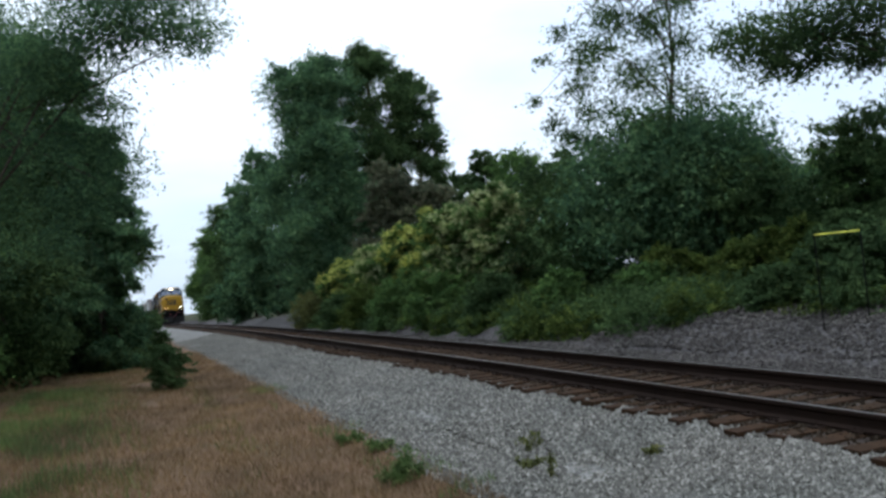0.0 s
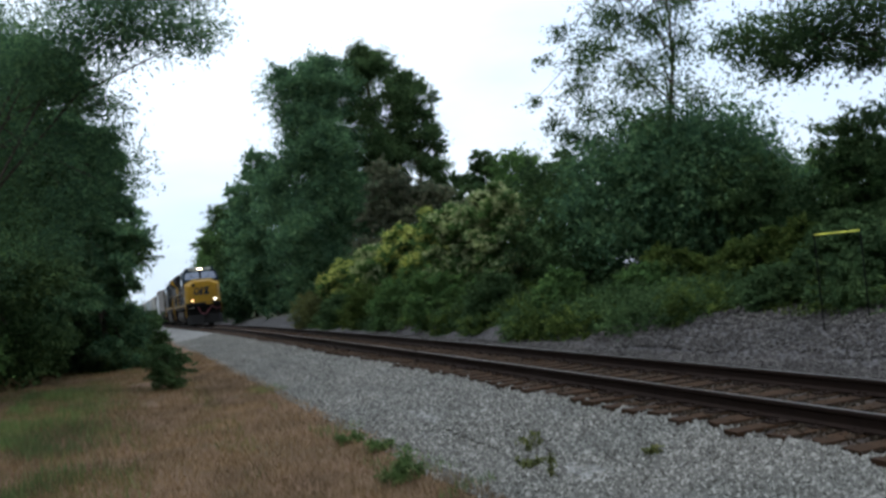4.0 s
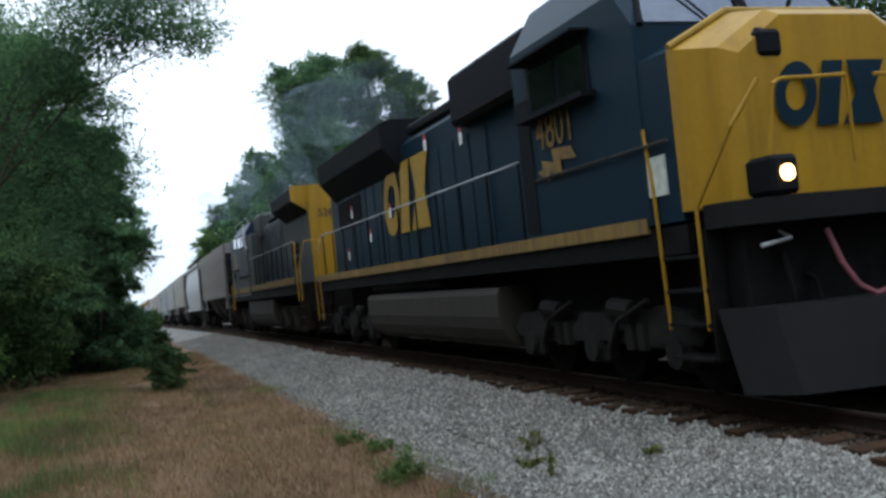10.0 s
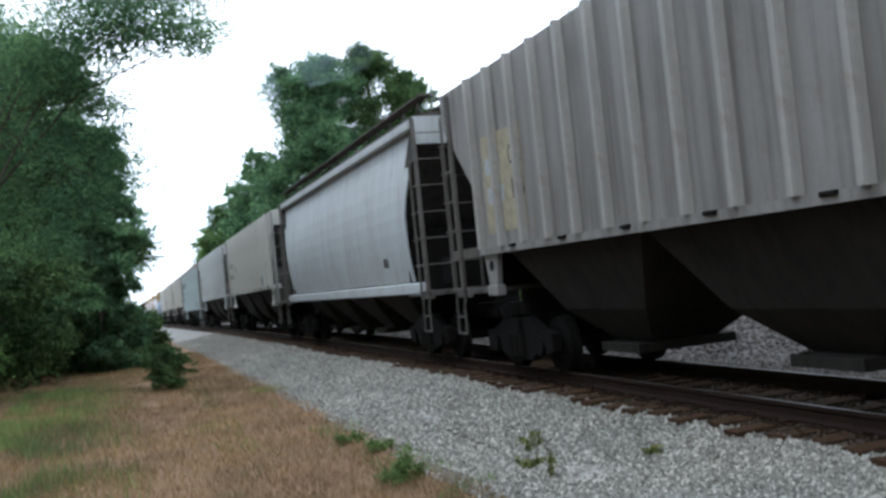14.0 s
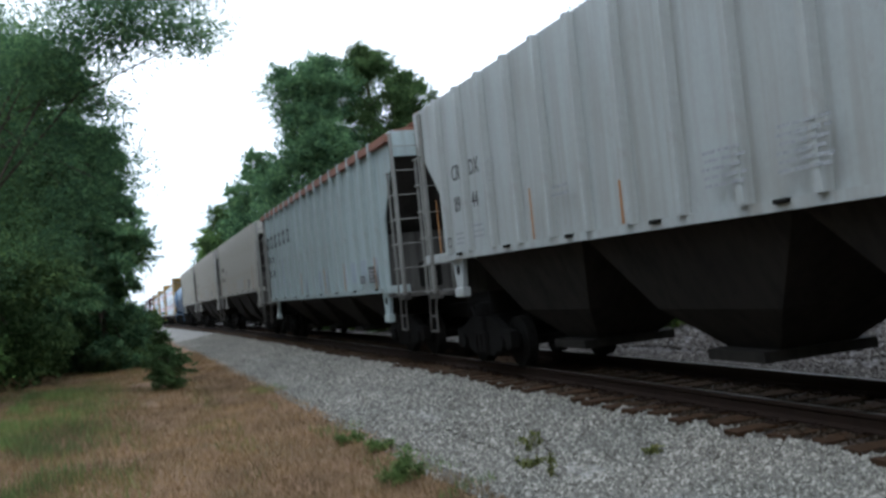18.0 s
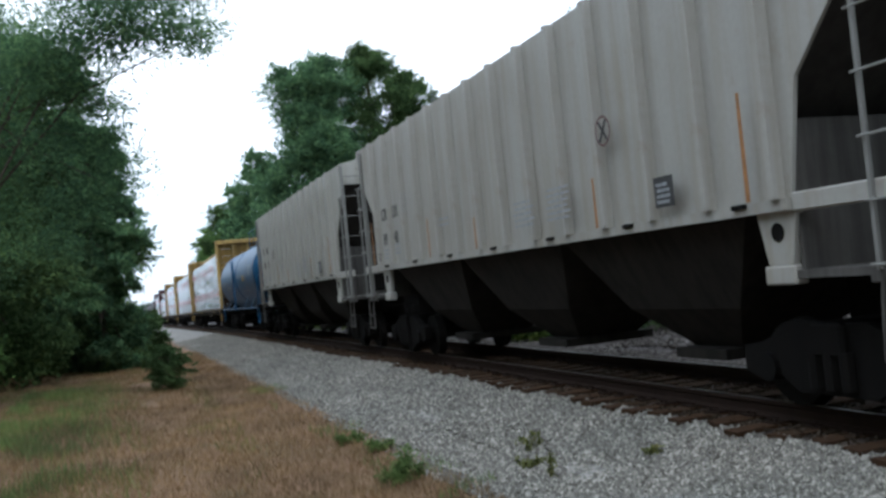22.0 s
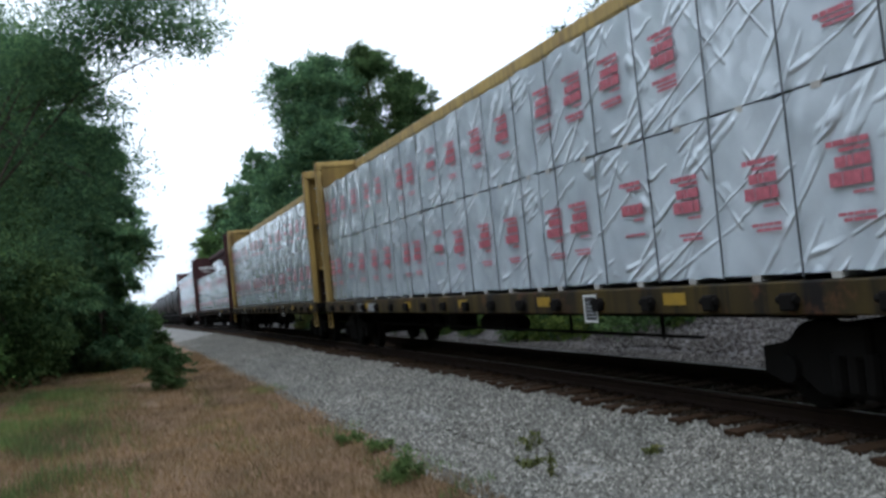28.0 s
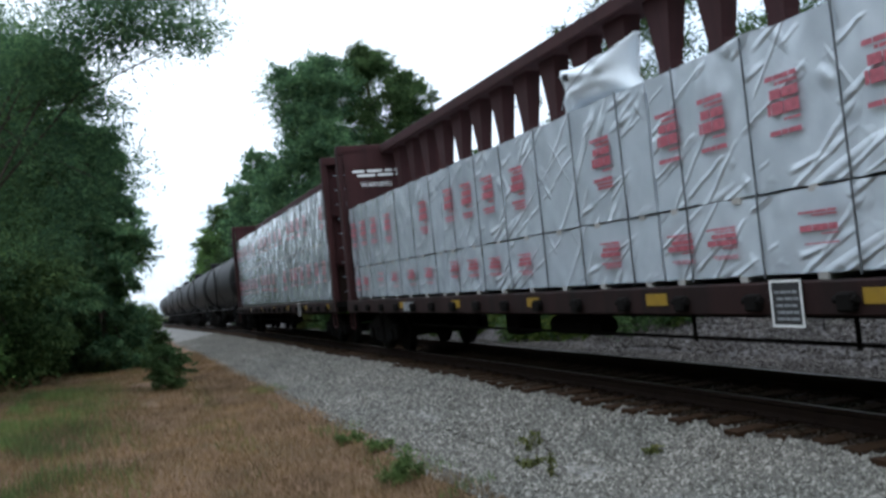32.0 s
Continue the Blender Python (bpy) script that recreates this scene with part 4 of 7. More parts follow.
def loco_truck(car, y, style=0):
    def build(bm):
        for sx in (-1, 1):
            a, b = sx * 1.02, sx * 1.2
            prism(bm, [(-2.5, 0.62), (-2.4, 0.9), (-1.4, 1.02), (-0.9, 0.8), (0.9, 0.8), (1.4, 1.02), (2.4, 0.9), (2.5, 0.62), (1.9, 0.5), (0.9, 0.56), (-0.9, 0.56), (-1.9, 0.5)], a, b)
            for dy in (-1.95, 0, 1.95):
                box(bm, sx * 1.0, sx * 1.26, dy - 0.26, dy + 0.26, 0.3, 0.72, 0.05)
                rod(bm, (sx * 1.2, dy, 0.5), (sx * 1.34, dy, 0.5), 0.17, 12)
                prism(bm, [(dy - 0.62, 0.72), (dy - 0.3, 0.95), (dy + 0.3, 0.95), (dy + 0.62, 0.72), (dy + 0.45, 0.6), (dy - 0.45, 0.6)], sx * 1.2, sx * 1.28)
            for dy in (-0.98, 0.98):
                rod(bm, (sx * 1.18, dy - 0.14, 0.5), (sx * 1.18, dy - 0.14, 0.82), 0.1, 8)
                rod(bm, (sx * 1.18, dy + 0.14, 0.5), (sx * 1.18, dy + 0.14, 0.82), 0.1, 8)
                rod(bm, (sx * 1.22, dy, 0.98), (sx * 1.22, dy + 0.5, 1.02), 0.12, 8)
                path(bm, [(sx * 1.3, dy + 0.55, 0.5), (sx * 1.3, dy + 0.3, 0.85), (sx * 1.3, dy - 0.45, 1.1)], 0.035)
        box(bm, -0.9, 0.9, -2.0, 2.0, 0.62, 0.95)

    def linked(bm):
        for sx in (-1, 1):
            a, b = sx * 1.0, sx * 1.14
            prism(bm, [(-2.6, 0.74), (-2.5, 0.98), (2.5, 0.98), (2.6, 0.74), (1.5, 0.6), (0.6, 0.72), (-0.6, 0.72), (-1.5, 0.6)], a, b)
            for dy in (-1.95, 0, 1.95):
                rod(bm, (sx * 1.0, dy, 0.5), (sx * 1.19, dy, 0.5), 0.19, 14)
                for k in (-1, 1):
                    prism(bm, [(dy - 0.06, 1.12), (dy + 0.06, 1.12), (dy + k * 0.62 + 0.09, 0.5), (dy + k * 0.62 - 0.09, 0.5)], sx * 1.2, sx * 1.3)
                    rod(bm, (sx * 1.16, dy + k * 0.64, 0.48), (sx * 1.31, dy + k * 0.64, 0.48), 0.085, 10)
                box(bm, sx * 1.1, sx * 1.28, dy - 0.16, dy + 0.16, 0.98, 1.16, 0.03)
            for dy in (-0.98, 0.98):
                prism(bm, [(dy - 0.34, 0.74), (dy + 0.34, 0.74), (dy + 0.26, 0.28), (dy - 0.26, 0.28)], sx * 1.06, sx * 1.18)
                rod(bm, (sx * 1.12, dy, 1.1), (sx * 1.3, dy, 1.1), 0.12, 10)
                rod(bm, (sx * 1.22, dy + 0.1, 1.06), (sx * 1.22, dy + 0.62, 1.0), 0.05, 6)
        box(bm, -0.9, 0.9, -2.0, 2.0, 0.62, 0.95)
    t = again("truck", shared("loco_truck_%d" % style, linked if style else build, M_dust if style else M_darktruck), car, pose(0, y, 0))
    for dy in (-1.95, 0, 1.95):
        wheelset(t, dy, 0.52)


def coupler(car, y0, sy):
    def build(bm):
        box(bm, -0.12, 0.12, -0.75, 0.0, 0.72, 0.98, 0.03)
        prism(bm, [(-0.2, 0.0), (-0.2, 0.22), (-0.02, 0.28), (0.14, 0.16), (0.2, 0.0)], 0.68, 1.02, "z")
        path(bm, [(0.3, -0.3, 0.95), (0.34, 0.0, 0.7), (0.3, 0.18, 0.42), (0.12, 0.3, 0.36)], 0.025)
        path(bm, [(-0.9, -0.1, 1.05), (0.0, -0.05, 1.08), (0.3, -0.05, 1.1)], 0.015)
    again("coupler", shared("coupler", build, M_under), car, pose(0, y0, 0, 0, 0, 0 if sy > 0 else 180))


def ladder_shape(h, w, n):
    def build(bm):
        for y in (0, w):
            box(bm, -0.04, 0.02, y - 0.022, y + 0.022, 0, h)
        for i in range(n):
            z = 0.2 + (h - 0.35) * i / (n - 1)
            rod(bm, (-0.05, 0, z), (-0.05, w, z), 0.014, 5)
    return build


def ladder(car, x, y, z, h, w, n, mat, turn=0):
    me = shared("ladder_%d_%d_%s" % (h * 10, w * 100, mat.name), ladder_shape(h, w, n), mat)
    again("ladder", me, car, pose(x, y, z, 0, 0, turn))


def corner_ladder(car, x, y, mat):
    """A stout corner post, a thin stile and the rungs between them."""
    def post(bm):
        box(bm, -0.04, 0.03, -0.042, 0.042, 0, 3.26, 0.01)

    def stile(bm):
        box(bm, -0.018, 0.018, -0.018, 0.018, 0, 2.5)

    def rung(bm):
        rod(bm, (-0.045, -0.06, 0), (-0.045, 0.5, 0), 0.012, 5)
        rod(bm, (-0.062, 0.0, 0), (-0.03, 0.0, 0), 0.034, 6)
    key = mat.name
    again("corner_post", shared("corner_post_" + key, post, mat), car, pose(x, y, 1.3))
    again("ladder_stile", shared("ladder_stile_" + key, stile, mat), car, pose(x, y + 0.46, 1.3))
    turn = 0 if x < 0 else 180
    for k in range(6):
        again("rung", shared("side_rung_" + key, rung, mat), car, pose(x, y + (0 if x < 0 else 0.46), 1.34 + 0.49 * k, 0, 0, turn))


def end_ladder(car, sx, y, sy, X, mat):
    def stile(bm):
        box(bm, -0.018, 0.018, -0.025, 0.025, 0, 3.2)

    def rung(bm):
        rod(bm, (-0.26, 0, 0), (0.26, 0, 0), 0.012, 5)
    key = mat.name
    again("end_stile", shared("end_stile_" + key, stile, mat), car, pose(sx * (X - 0.52), y, 1.3))
    for k in range(7):
        again("end_rung", shared("end_rung_" + key, rung, mat), car, pose(sx * (X - 0.26), y + sy * 0.03, 1.34 + 0.49 * k))


def flat(name, car, pts, mat, m, label=""):
    """A thin painted shape; pts in the plane of the side, m from on_side or on_front."""
    bm = B()
    vs = [bm.verts.new((p[0], p[1], 0.0)) for p in pts]
    bm.faces.new(vs)
    r = bmesh.ops.extrude_face_region(bm, geom=list(bm.faces))
    bmesh.ops.translate(bm, vec=(0, 0, 0.004), verts=[v for v in r["geom"] if isinstance(v, bmesh.types.BMVert)])
    ob = part(name, bm, mat, car, label)
    ob.matrix_basis = m
    return ob


def bars(name, car, mat, m, w, h, n, seed, label="", fill=0.55):
    """Small unreadable print as rows of plain bars."""
    rnd = random.Random(seed)
    bm = B()
    for i in range(n):
        z = h * (n - 1 - i) / n
        x = rnd.uniform(0, 0.1) * w
        while x < w * rnd.uniform(0.75, 1.0):
            k = rnd.uniform(0.12, 0.35) * w
            box(bm, x, min(w, x + k), z, z + h / n * fill, 0.0, 0.004)
            x += k + 0.05 * w
    ob = part(name, bm, mat, car, label)
    ob.matrix_basis = m
    return tagged(ob, label, kind="stuff")


def rect(w, h, x=0.0, y=0.0):
    return [(x, y), (x + w, y), (x + w, y + h), (x, y + h)]


def frame_shape(name, car, mat, m, w, h, t, label=""):
    bm = B()
    box(bm, 0, t, 0, h, 0, 0.004)
    box(bm, w - t, w, 0, h, 0, 0.004)
    box(bm, t, w - t, 0, t, 0, 0.004)
    box(bm, t, w - t, h - t, h, 0, 0.004)
    ob = part(name, bm, mat, car, label)
    ob.matrix_basis = m
    return ob


def disc_mark(car, y, z, x=-1.535):
    bm = B()
    n = 24
    for i in range(n):
        a, b = 2 * math.pi * i / n, 2 * math.pi * (i + 1) / n
        q = [bm.verts.new((math.cos(t) * r, math.sin(t) * r, 0.003)) for t, r in ((a, 0.18), (b, 0.18), (b, 0.15), (a, 0.15))]
        bm.faces.new(q)
    ob = part("warning_ring", bm, M_redmark, car, "red and black ring mark")
    ob.matrix_basis = on_side(x, y, z)
    bm = B()
    for s in (-1, 1):
        prism(bm, [(-0.09 * s - 0.025, -0.12), (-0.09 * s + 0.025, -0.12), (0.09 * s + 0.025, 0.12), (0.09 * s - 0.025, 0.12)], 0.0, 0.004 + 0.001 * s, "z")
    part("cross", bm, M_ink, ob)


def stretch(ob, k):
    """Heightens a car's body: its parts' meshes and places, but not its trucks and couplers."""
    done = {}

    def go(o, sc):
        for c in o.children:
            if c.name.split(".")[0] in ("truck", "coupler"):
                continue
            m = c.matrix_basis.copy()
            r = m.to_3x3()
            own = r.inverted() @ Matrix.Diagonal(sc) @ r
            own = Vector([abs(own[i][i]) for i in range(3)])
            m.translation = Vector([m.translation[i] * sc[i] for i in range(3)])
            c.matrix_basis = m
            key = (c.data.name, tuple(round(v, 4) for v in own))
            if key not in done:
                me = c.data if c.data.users == 1 else c.data.copy()
                me.transform(Matrix.Diagonal((*own, 1)))
                done[key] = me
            c.data = done[key]
            go(c, own)
    go(ob, Vector((1, 1, k)))


def side_outline(L, style):
    """Outline of a hopper's side sheet in (y, z), from one lower corner round to the other."""
    h = L / 2
    if style == "smooth":
        half = [(h - 2.0, 1.42), (h - 2.0, 1.7), (h - 1.75, 3.05), (h - 1.2, 3.2), (h - 1.05, 4.45)]
    else:
        half = [(h - 2.15, 1.93), (h - 1.95, 2.95), (h - 0.85, 4.05), (h - 0.78, 4.62)]
    return half + [(-y, z) for y, z in half[::-1]]


def hopper(label, u0, u1, mat, style="ribbed", roof=None, bays=3, ribs=15, seed=0, under=None, rib_mat=None):
    L = u1 - u0
    h = L / 2
    car = thing("hopper_car", label, "hopper car", "cars of the train")
    CARS.append((car, (u0 + u1) / 2))
    X = 1.5
    rw = 0.05 if rib_mat or style == "deep" else 0.07
    low = 1.45 if style == "deep" else 1.93
    out = side_outline(L, style)
    if style == "deep":
        out = [(h - 1.95, 1.45), (h - 1.85, 2.9), (h - 0.95, 4.0), (h - 0.85, 4.62)]
        out = out + [(-y, z) for y, z in out[::-1]]
    for sx in (-1, 1):
        bm = B()
        if style == "smooth":
            n = 9
            rings = []
            for i in range(n + 1):
                f = i / n
                z = 1.55 + 2.95 * f
                bulge = 1.34 + 0.2 * math.sin(math.pi * min(1, f * 0.95 + 0.1))
                e = h - 2.0 + (0.25 * f / 0.5 if f < 0.5 else 0.25 + 0.75 * (f - 0.5) / 0.5)
                rings.append([(sx * bulge, -e, z), (sx * bulge, e, z), (sx * (bulge - 0.03), e, z), (sx * (bulge - 0.03), -e, z)])
            loft(bm, rings)
        else:
            prism(bm, out, sx * X, sx * (X - 0.04))
        part("side_sheet", bm, mat, car, smooth=False)
        if style != "smooth":
            rib = shared("rib_%s_%s" % (style, mat.name), lambda b: prism(b, [(-rw, low + 0.02), (rw, low + 0.02), (rw, 4.6), (-rw, 4.6)], 0, 0.12) and [setattr(v.co, "y", v.co.y * (0.82 if v.co.x > 0.03 else 1)) for v in b.verts], rib_mat or mat)
            for i in range(ribs):
                y = (-1 + 2 * i / (ribs - 1)) * (h - 2.28)
                again("rib", rib, car, pose(sx * X, y, 0, 0, 0, 0 if sx > 0 else 180))
            bm = B()
            box(bm, sx * (X - 0.03), sx * (X + 0.06), -(h - 2.15), h - 2.15, low - 0.08, low + 0.02)
            part("side_sill", bm, mat, car)
            # small black blocks stand for the dark holes along the sill
            for i in range(ribs - 1):
                if i % 2 == 0 and sx < 0:
                    y = (-1 + (2 * i + 1) / (ribs - 1)) * (h - 2.28)
                    again("sill_hook", shared("sill_hook_" + style, lambda b: box(b, -0.07, 0.02, -0.1, 0.1, low - 0.02, low + 0.025, 0.01), M_black), car, pose(-X - 0.03, y, 0))
        else:
            bm = B()
            box(bm, sx * 1.36, sx * 1.5, -(h - 1.2), h - 1.2, 1.3, 1.52, 0.02)
            part("side_sill", bm, mat, car)
            bm = B()
            box(bm, sx * 1.36, sx * 1.5, -(h - 1.1), h - 1.1, 4.42, 4.62, 0.03)
            part("roof_rail", bm, mat, car)
        # end platform, ladders, end posts
        for sy in (-1, 1):
            bm = B()
            box(bm, sx * 0.1, sx * (X - 0.02), sy * (h - 2.2), sy * (h - 0.66), 1.26, 1.33)
            part("end_platform", bm, M_grimy, car, "grimy end platform")
            bm = B()
            box(bm, sx * (X - 0.07), sx * X, sy * (h - 1.35), sy * (h - 0.66), 1.2, 1.36, 0.012)
            part("platform_edge", bm, M_grimy, car)
            if style != "smooth":
                bm = B()
                box(bm, sx * (X - 0.09), sx * (X + 0.01), sy * (h - 2.15), sy * (h - 0.72), low - 0.1, low + 0.06, 0.012)
                part("sill_end", bm, M_recess_grey if rib_mat else mat, car)
            y = -(h - 0.74) if sy < 0 else h - 1.2
            corner_ladder(car, sx * (X + 0.03), y, M_recess_grey if rib_mat or style == "smooth" else M_ladder)
            bm = B()
            path(bm, [(sx * X, y + 0.02, 1.3), (sx * (X + 0.01), y + 0.12, 1.05), (sx * (X + 0.01), y + 0.12, 0.6), (sx * (X + 0.01), y + 0.52, 0.6), (sx * X, y + 0.5, 1.05), (sx * X, y + 0.46, 1.3)], 0.02)
            rod(bm, (sx * X, y + 0.12, 0.88), (sx * X, y + 0.52, 0.88), 0.016)
            part("stirrup_step", bm, M_grimy, car)
            if style != "smooth":
                yy = sy * (h - 2.4)
                bm = B()
                prism(bm, [(yy - 0.27, low - 0.07), (yy + 0.27, low - 0.07), (yy + 0.16, low - 0.55), (yy - 0.16, low - 0.55)], sx * (X - 0.02), sx * (X - 0.1))
                jb = part("jacking_bracket", bm, mat, car)
                part("hole", rod(B(), (sx * (X - 0.03), yy, low - 0.26), (sx * (X - 0.012), yy, low - 0.26), 0.085, 12), M_black, jb)
                bm = B()
                box(bm, sx * (X - 0.14), sx * (X + 0.01), yy - 0.2, yy + 0.2, low - 0.72, low - 0.555, 0.015)
                part("jacking_pad", bm, mat, car)
            end_ladder(car, sx, sy * (h - 0.7), sy, X, M_recess_grey if rib_mat or style == "smooth" else M_ladder)
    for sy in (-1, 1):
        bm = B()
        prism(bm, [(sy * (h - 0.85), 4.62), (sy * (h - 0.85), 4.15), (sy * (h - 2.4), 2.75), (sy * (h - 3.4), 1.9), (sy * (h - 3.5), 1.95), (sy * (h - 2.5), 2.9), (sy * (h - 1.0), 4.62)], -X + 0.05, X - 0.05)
        part("slope_sheet", bm, M_slopeshade, car, "sloping end sheet coloured dark for the shade on its underside")
        # near-black wall on two cars: the recess's shade is put into its colour
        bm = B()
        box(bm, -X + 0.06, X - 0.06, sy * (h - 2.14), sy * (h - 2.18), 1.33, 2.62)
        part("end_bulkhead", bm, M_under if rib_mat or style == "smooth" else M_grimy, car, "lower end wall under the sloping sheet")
        bm = B()
        box(bm, -X + 0.02, X - 0.02, sy * (h - 0.9), sy * (h - 0.84), 4.1, 4.62)
        part("end_sheet", bm, mat, car)
        bm = B()
        box(bm, -0.25, 0.25, sy * (h - 3.0), sy * (h - 0.62), 0.72, 1.3)
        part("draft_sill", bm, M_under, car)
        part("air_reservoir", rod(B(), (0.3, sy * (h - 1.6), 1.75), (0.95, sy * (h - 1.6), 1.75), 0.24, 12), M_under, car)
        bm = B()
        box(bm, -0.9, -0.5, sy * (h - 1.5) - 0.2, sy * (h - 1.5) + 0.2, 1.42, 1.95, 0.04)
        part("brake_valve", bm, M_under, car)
        coupler(car, sy * h, sy)
        freight_truck(car, sy * (h - 2.3))
    bm = B()
    bm2 = [(-X + 0.01, 4.6), (-X + 0.01, 4.63), (-0.9, 4.72), (0, 4.76), (0.9, 4.72), (X - 0.01, 4.63), (X - 0.01, 4.6)]
    prism(bm, bm2, -(h - 0.86), h - 0.86, "y")
    part("roof", bm, roof or mat, car)
    bm = B()
    e = h - 0.7
    for x in (-0.55, 0.55):
        box(bm, x - 0.16, x + 0.16, -e, e, 4.9, 4.93)
        for k in range(12):
            y = -e + 0.3 + (2 * e - 0.6) * k / 11
            box(bm, x - 0.15, x + 0.15, y - 0.03, y + 0.03, 4.7, 4.9)
    for sy in (-1, 1):
        box(bm, -0.95, 0.95, sy * e - 0.16, sy * e + 0.16, 4.9, 4.94)
        for x in (-0.9, 0.9):
            rod(bm, (x, sy * (e - 0.1), 4.6), (x, sy * (e - 0.1), 4.92), 0.02, 5)
    part("roof_walkway", bm, roof or mat, car, "grating walkway along the roof")
    if style == "smooth":
        for x in (-1.22, 1.22):
            bm = B()
            box(bm, x - 0.13, x + 0.13, -e, e, 4.98, 5.01)
            plank = part("running_board", bm, roof, car, "dark raised running board")
            leg = shared("board_support", lambda b: (rod(b, (0, -0.2, 4.62), (0, 0.2, 4.98), 0.018, 5), rod(b, (0, 0.2, 4.62), (0, 0.2, 4.98), 0.018, 5)), roof)
            for k in range(16):
                again("board_support", leg, plank, pose(x, -e + 0.4 + (2 * e - 0.8) * k / 15, 0))
    bm = B()
    box(bm, -0.34, 0.34, -(h - 1.6), h - 1.6, 4.74, 4.84, 0.03)
    for k in range(5):
        y = -(h - 2) + (2 * h - 4) * k / 4
        box(bm, -0.38, 0.38, y - 0.08, y + 0.08, 4.74, 4.9)
    part("hatch_cover", bm, mat, car)
    # hopper bays
    span = 2 * (h - 2.9)
    p = span / bays
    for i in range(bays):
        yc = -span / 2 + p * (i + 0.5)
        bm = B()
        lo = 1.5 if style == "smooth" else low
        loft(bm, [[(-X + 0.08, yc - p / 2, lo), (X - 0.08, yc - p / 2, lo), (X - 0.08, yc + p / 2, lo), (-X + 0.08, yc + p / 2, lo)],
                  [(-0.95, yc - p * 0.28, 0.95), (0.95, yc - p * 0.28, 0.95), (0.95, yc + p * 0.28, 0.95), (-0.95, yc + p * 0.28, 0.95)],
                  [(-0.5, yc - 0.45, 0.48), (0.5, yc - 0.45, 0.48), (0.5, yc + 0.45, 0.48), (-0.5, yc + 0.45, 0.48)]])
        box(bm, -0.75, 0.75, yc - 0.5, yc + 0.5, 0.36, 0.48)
        part("hopper_bay", bm, under or M_bay, car, "dusty sloping hopper bay in a colour darkened for its shade")
    stretch(car, 1.02)
    return car


def marks(car, h, top, bottom, X=1.624, disc=True, size=0.36, dz=0.04):
    """Lettering and small marks on the near side, set off between the ribs as on the car."""
    for i, (a, b) in enumerate(zip(top, bottom)):
        y = h - 2.92 - 0.8 * i
        words("car_lettering", a, size, M_ink, car, on_side(-X, y, 3.14 + dz), "black painted lettering", 0.82)
        words("car_number", b, size, M_ink, car, on_side(-X, y, 2.62 + dz), "black painted number", 0.82)
    for k, (y, z, w, hh, n) in enumerate(((h - 2.85, 2.12, 0.38, 0.24, 3), (h - 3.65, 2.18, 0.46, 0.26, 3), (-1.0, 2.2, 0.7, 0.4, 5), (-2.1, 2.2, 0.7, 0.46, 6), (h - 6.6, 2.5, 0.5, 0.2, 2))):
        bars("car_data", car, M_fade, on_side(-X, y, z), w, hh, n, 3 + k, fill=0.4)
    frame_shape("stencil_frame", car, M_ink, on_side(-X, h - 2.42, 2.1), 0.17, 0.16, 0.02)
    frame_shape("stencil_frame", car, M_fade, on_side(-X, h - 4.5, 2.98), 0.26, 0.34, 0.012)
    for y, z, k in ((h - 1.98, 2.02, 0.95), (h - 5.9, 2.0, 0.7), (-3.4, 2.0, 0.6), (0.6, 2.0, 0.5), (-h + 2.6, 2.0, 1.0)):
        flat("rust_streak", car, [(0, 0), (0.06, 0), (0.05, k), (0.01, k)], M_orange, on_side(-X, y, z), "orange rust streak")
    panel = flat("consolidated_stencil", car, rect(0.36, 0.32), M_ink, on_side(-X, -h + 4.1, 2.1), "black stencil panel")
    bars("stencil_print", panel, M_fade, pose(0.04, 0.04, 0.005), 0.28, 0.24, 4, 8)
    if disc:
        disc_mark(car, h - 5.33, 3.05, -1.628)


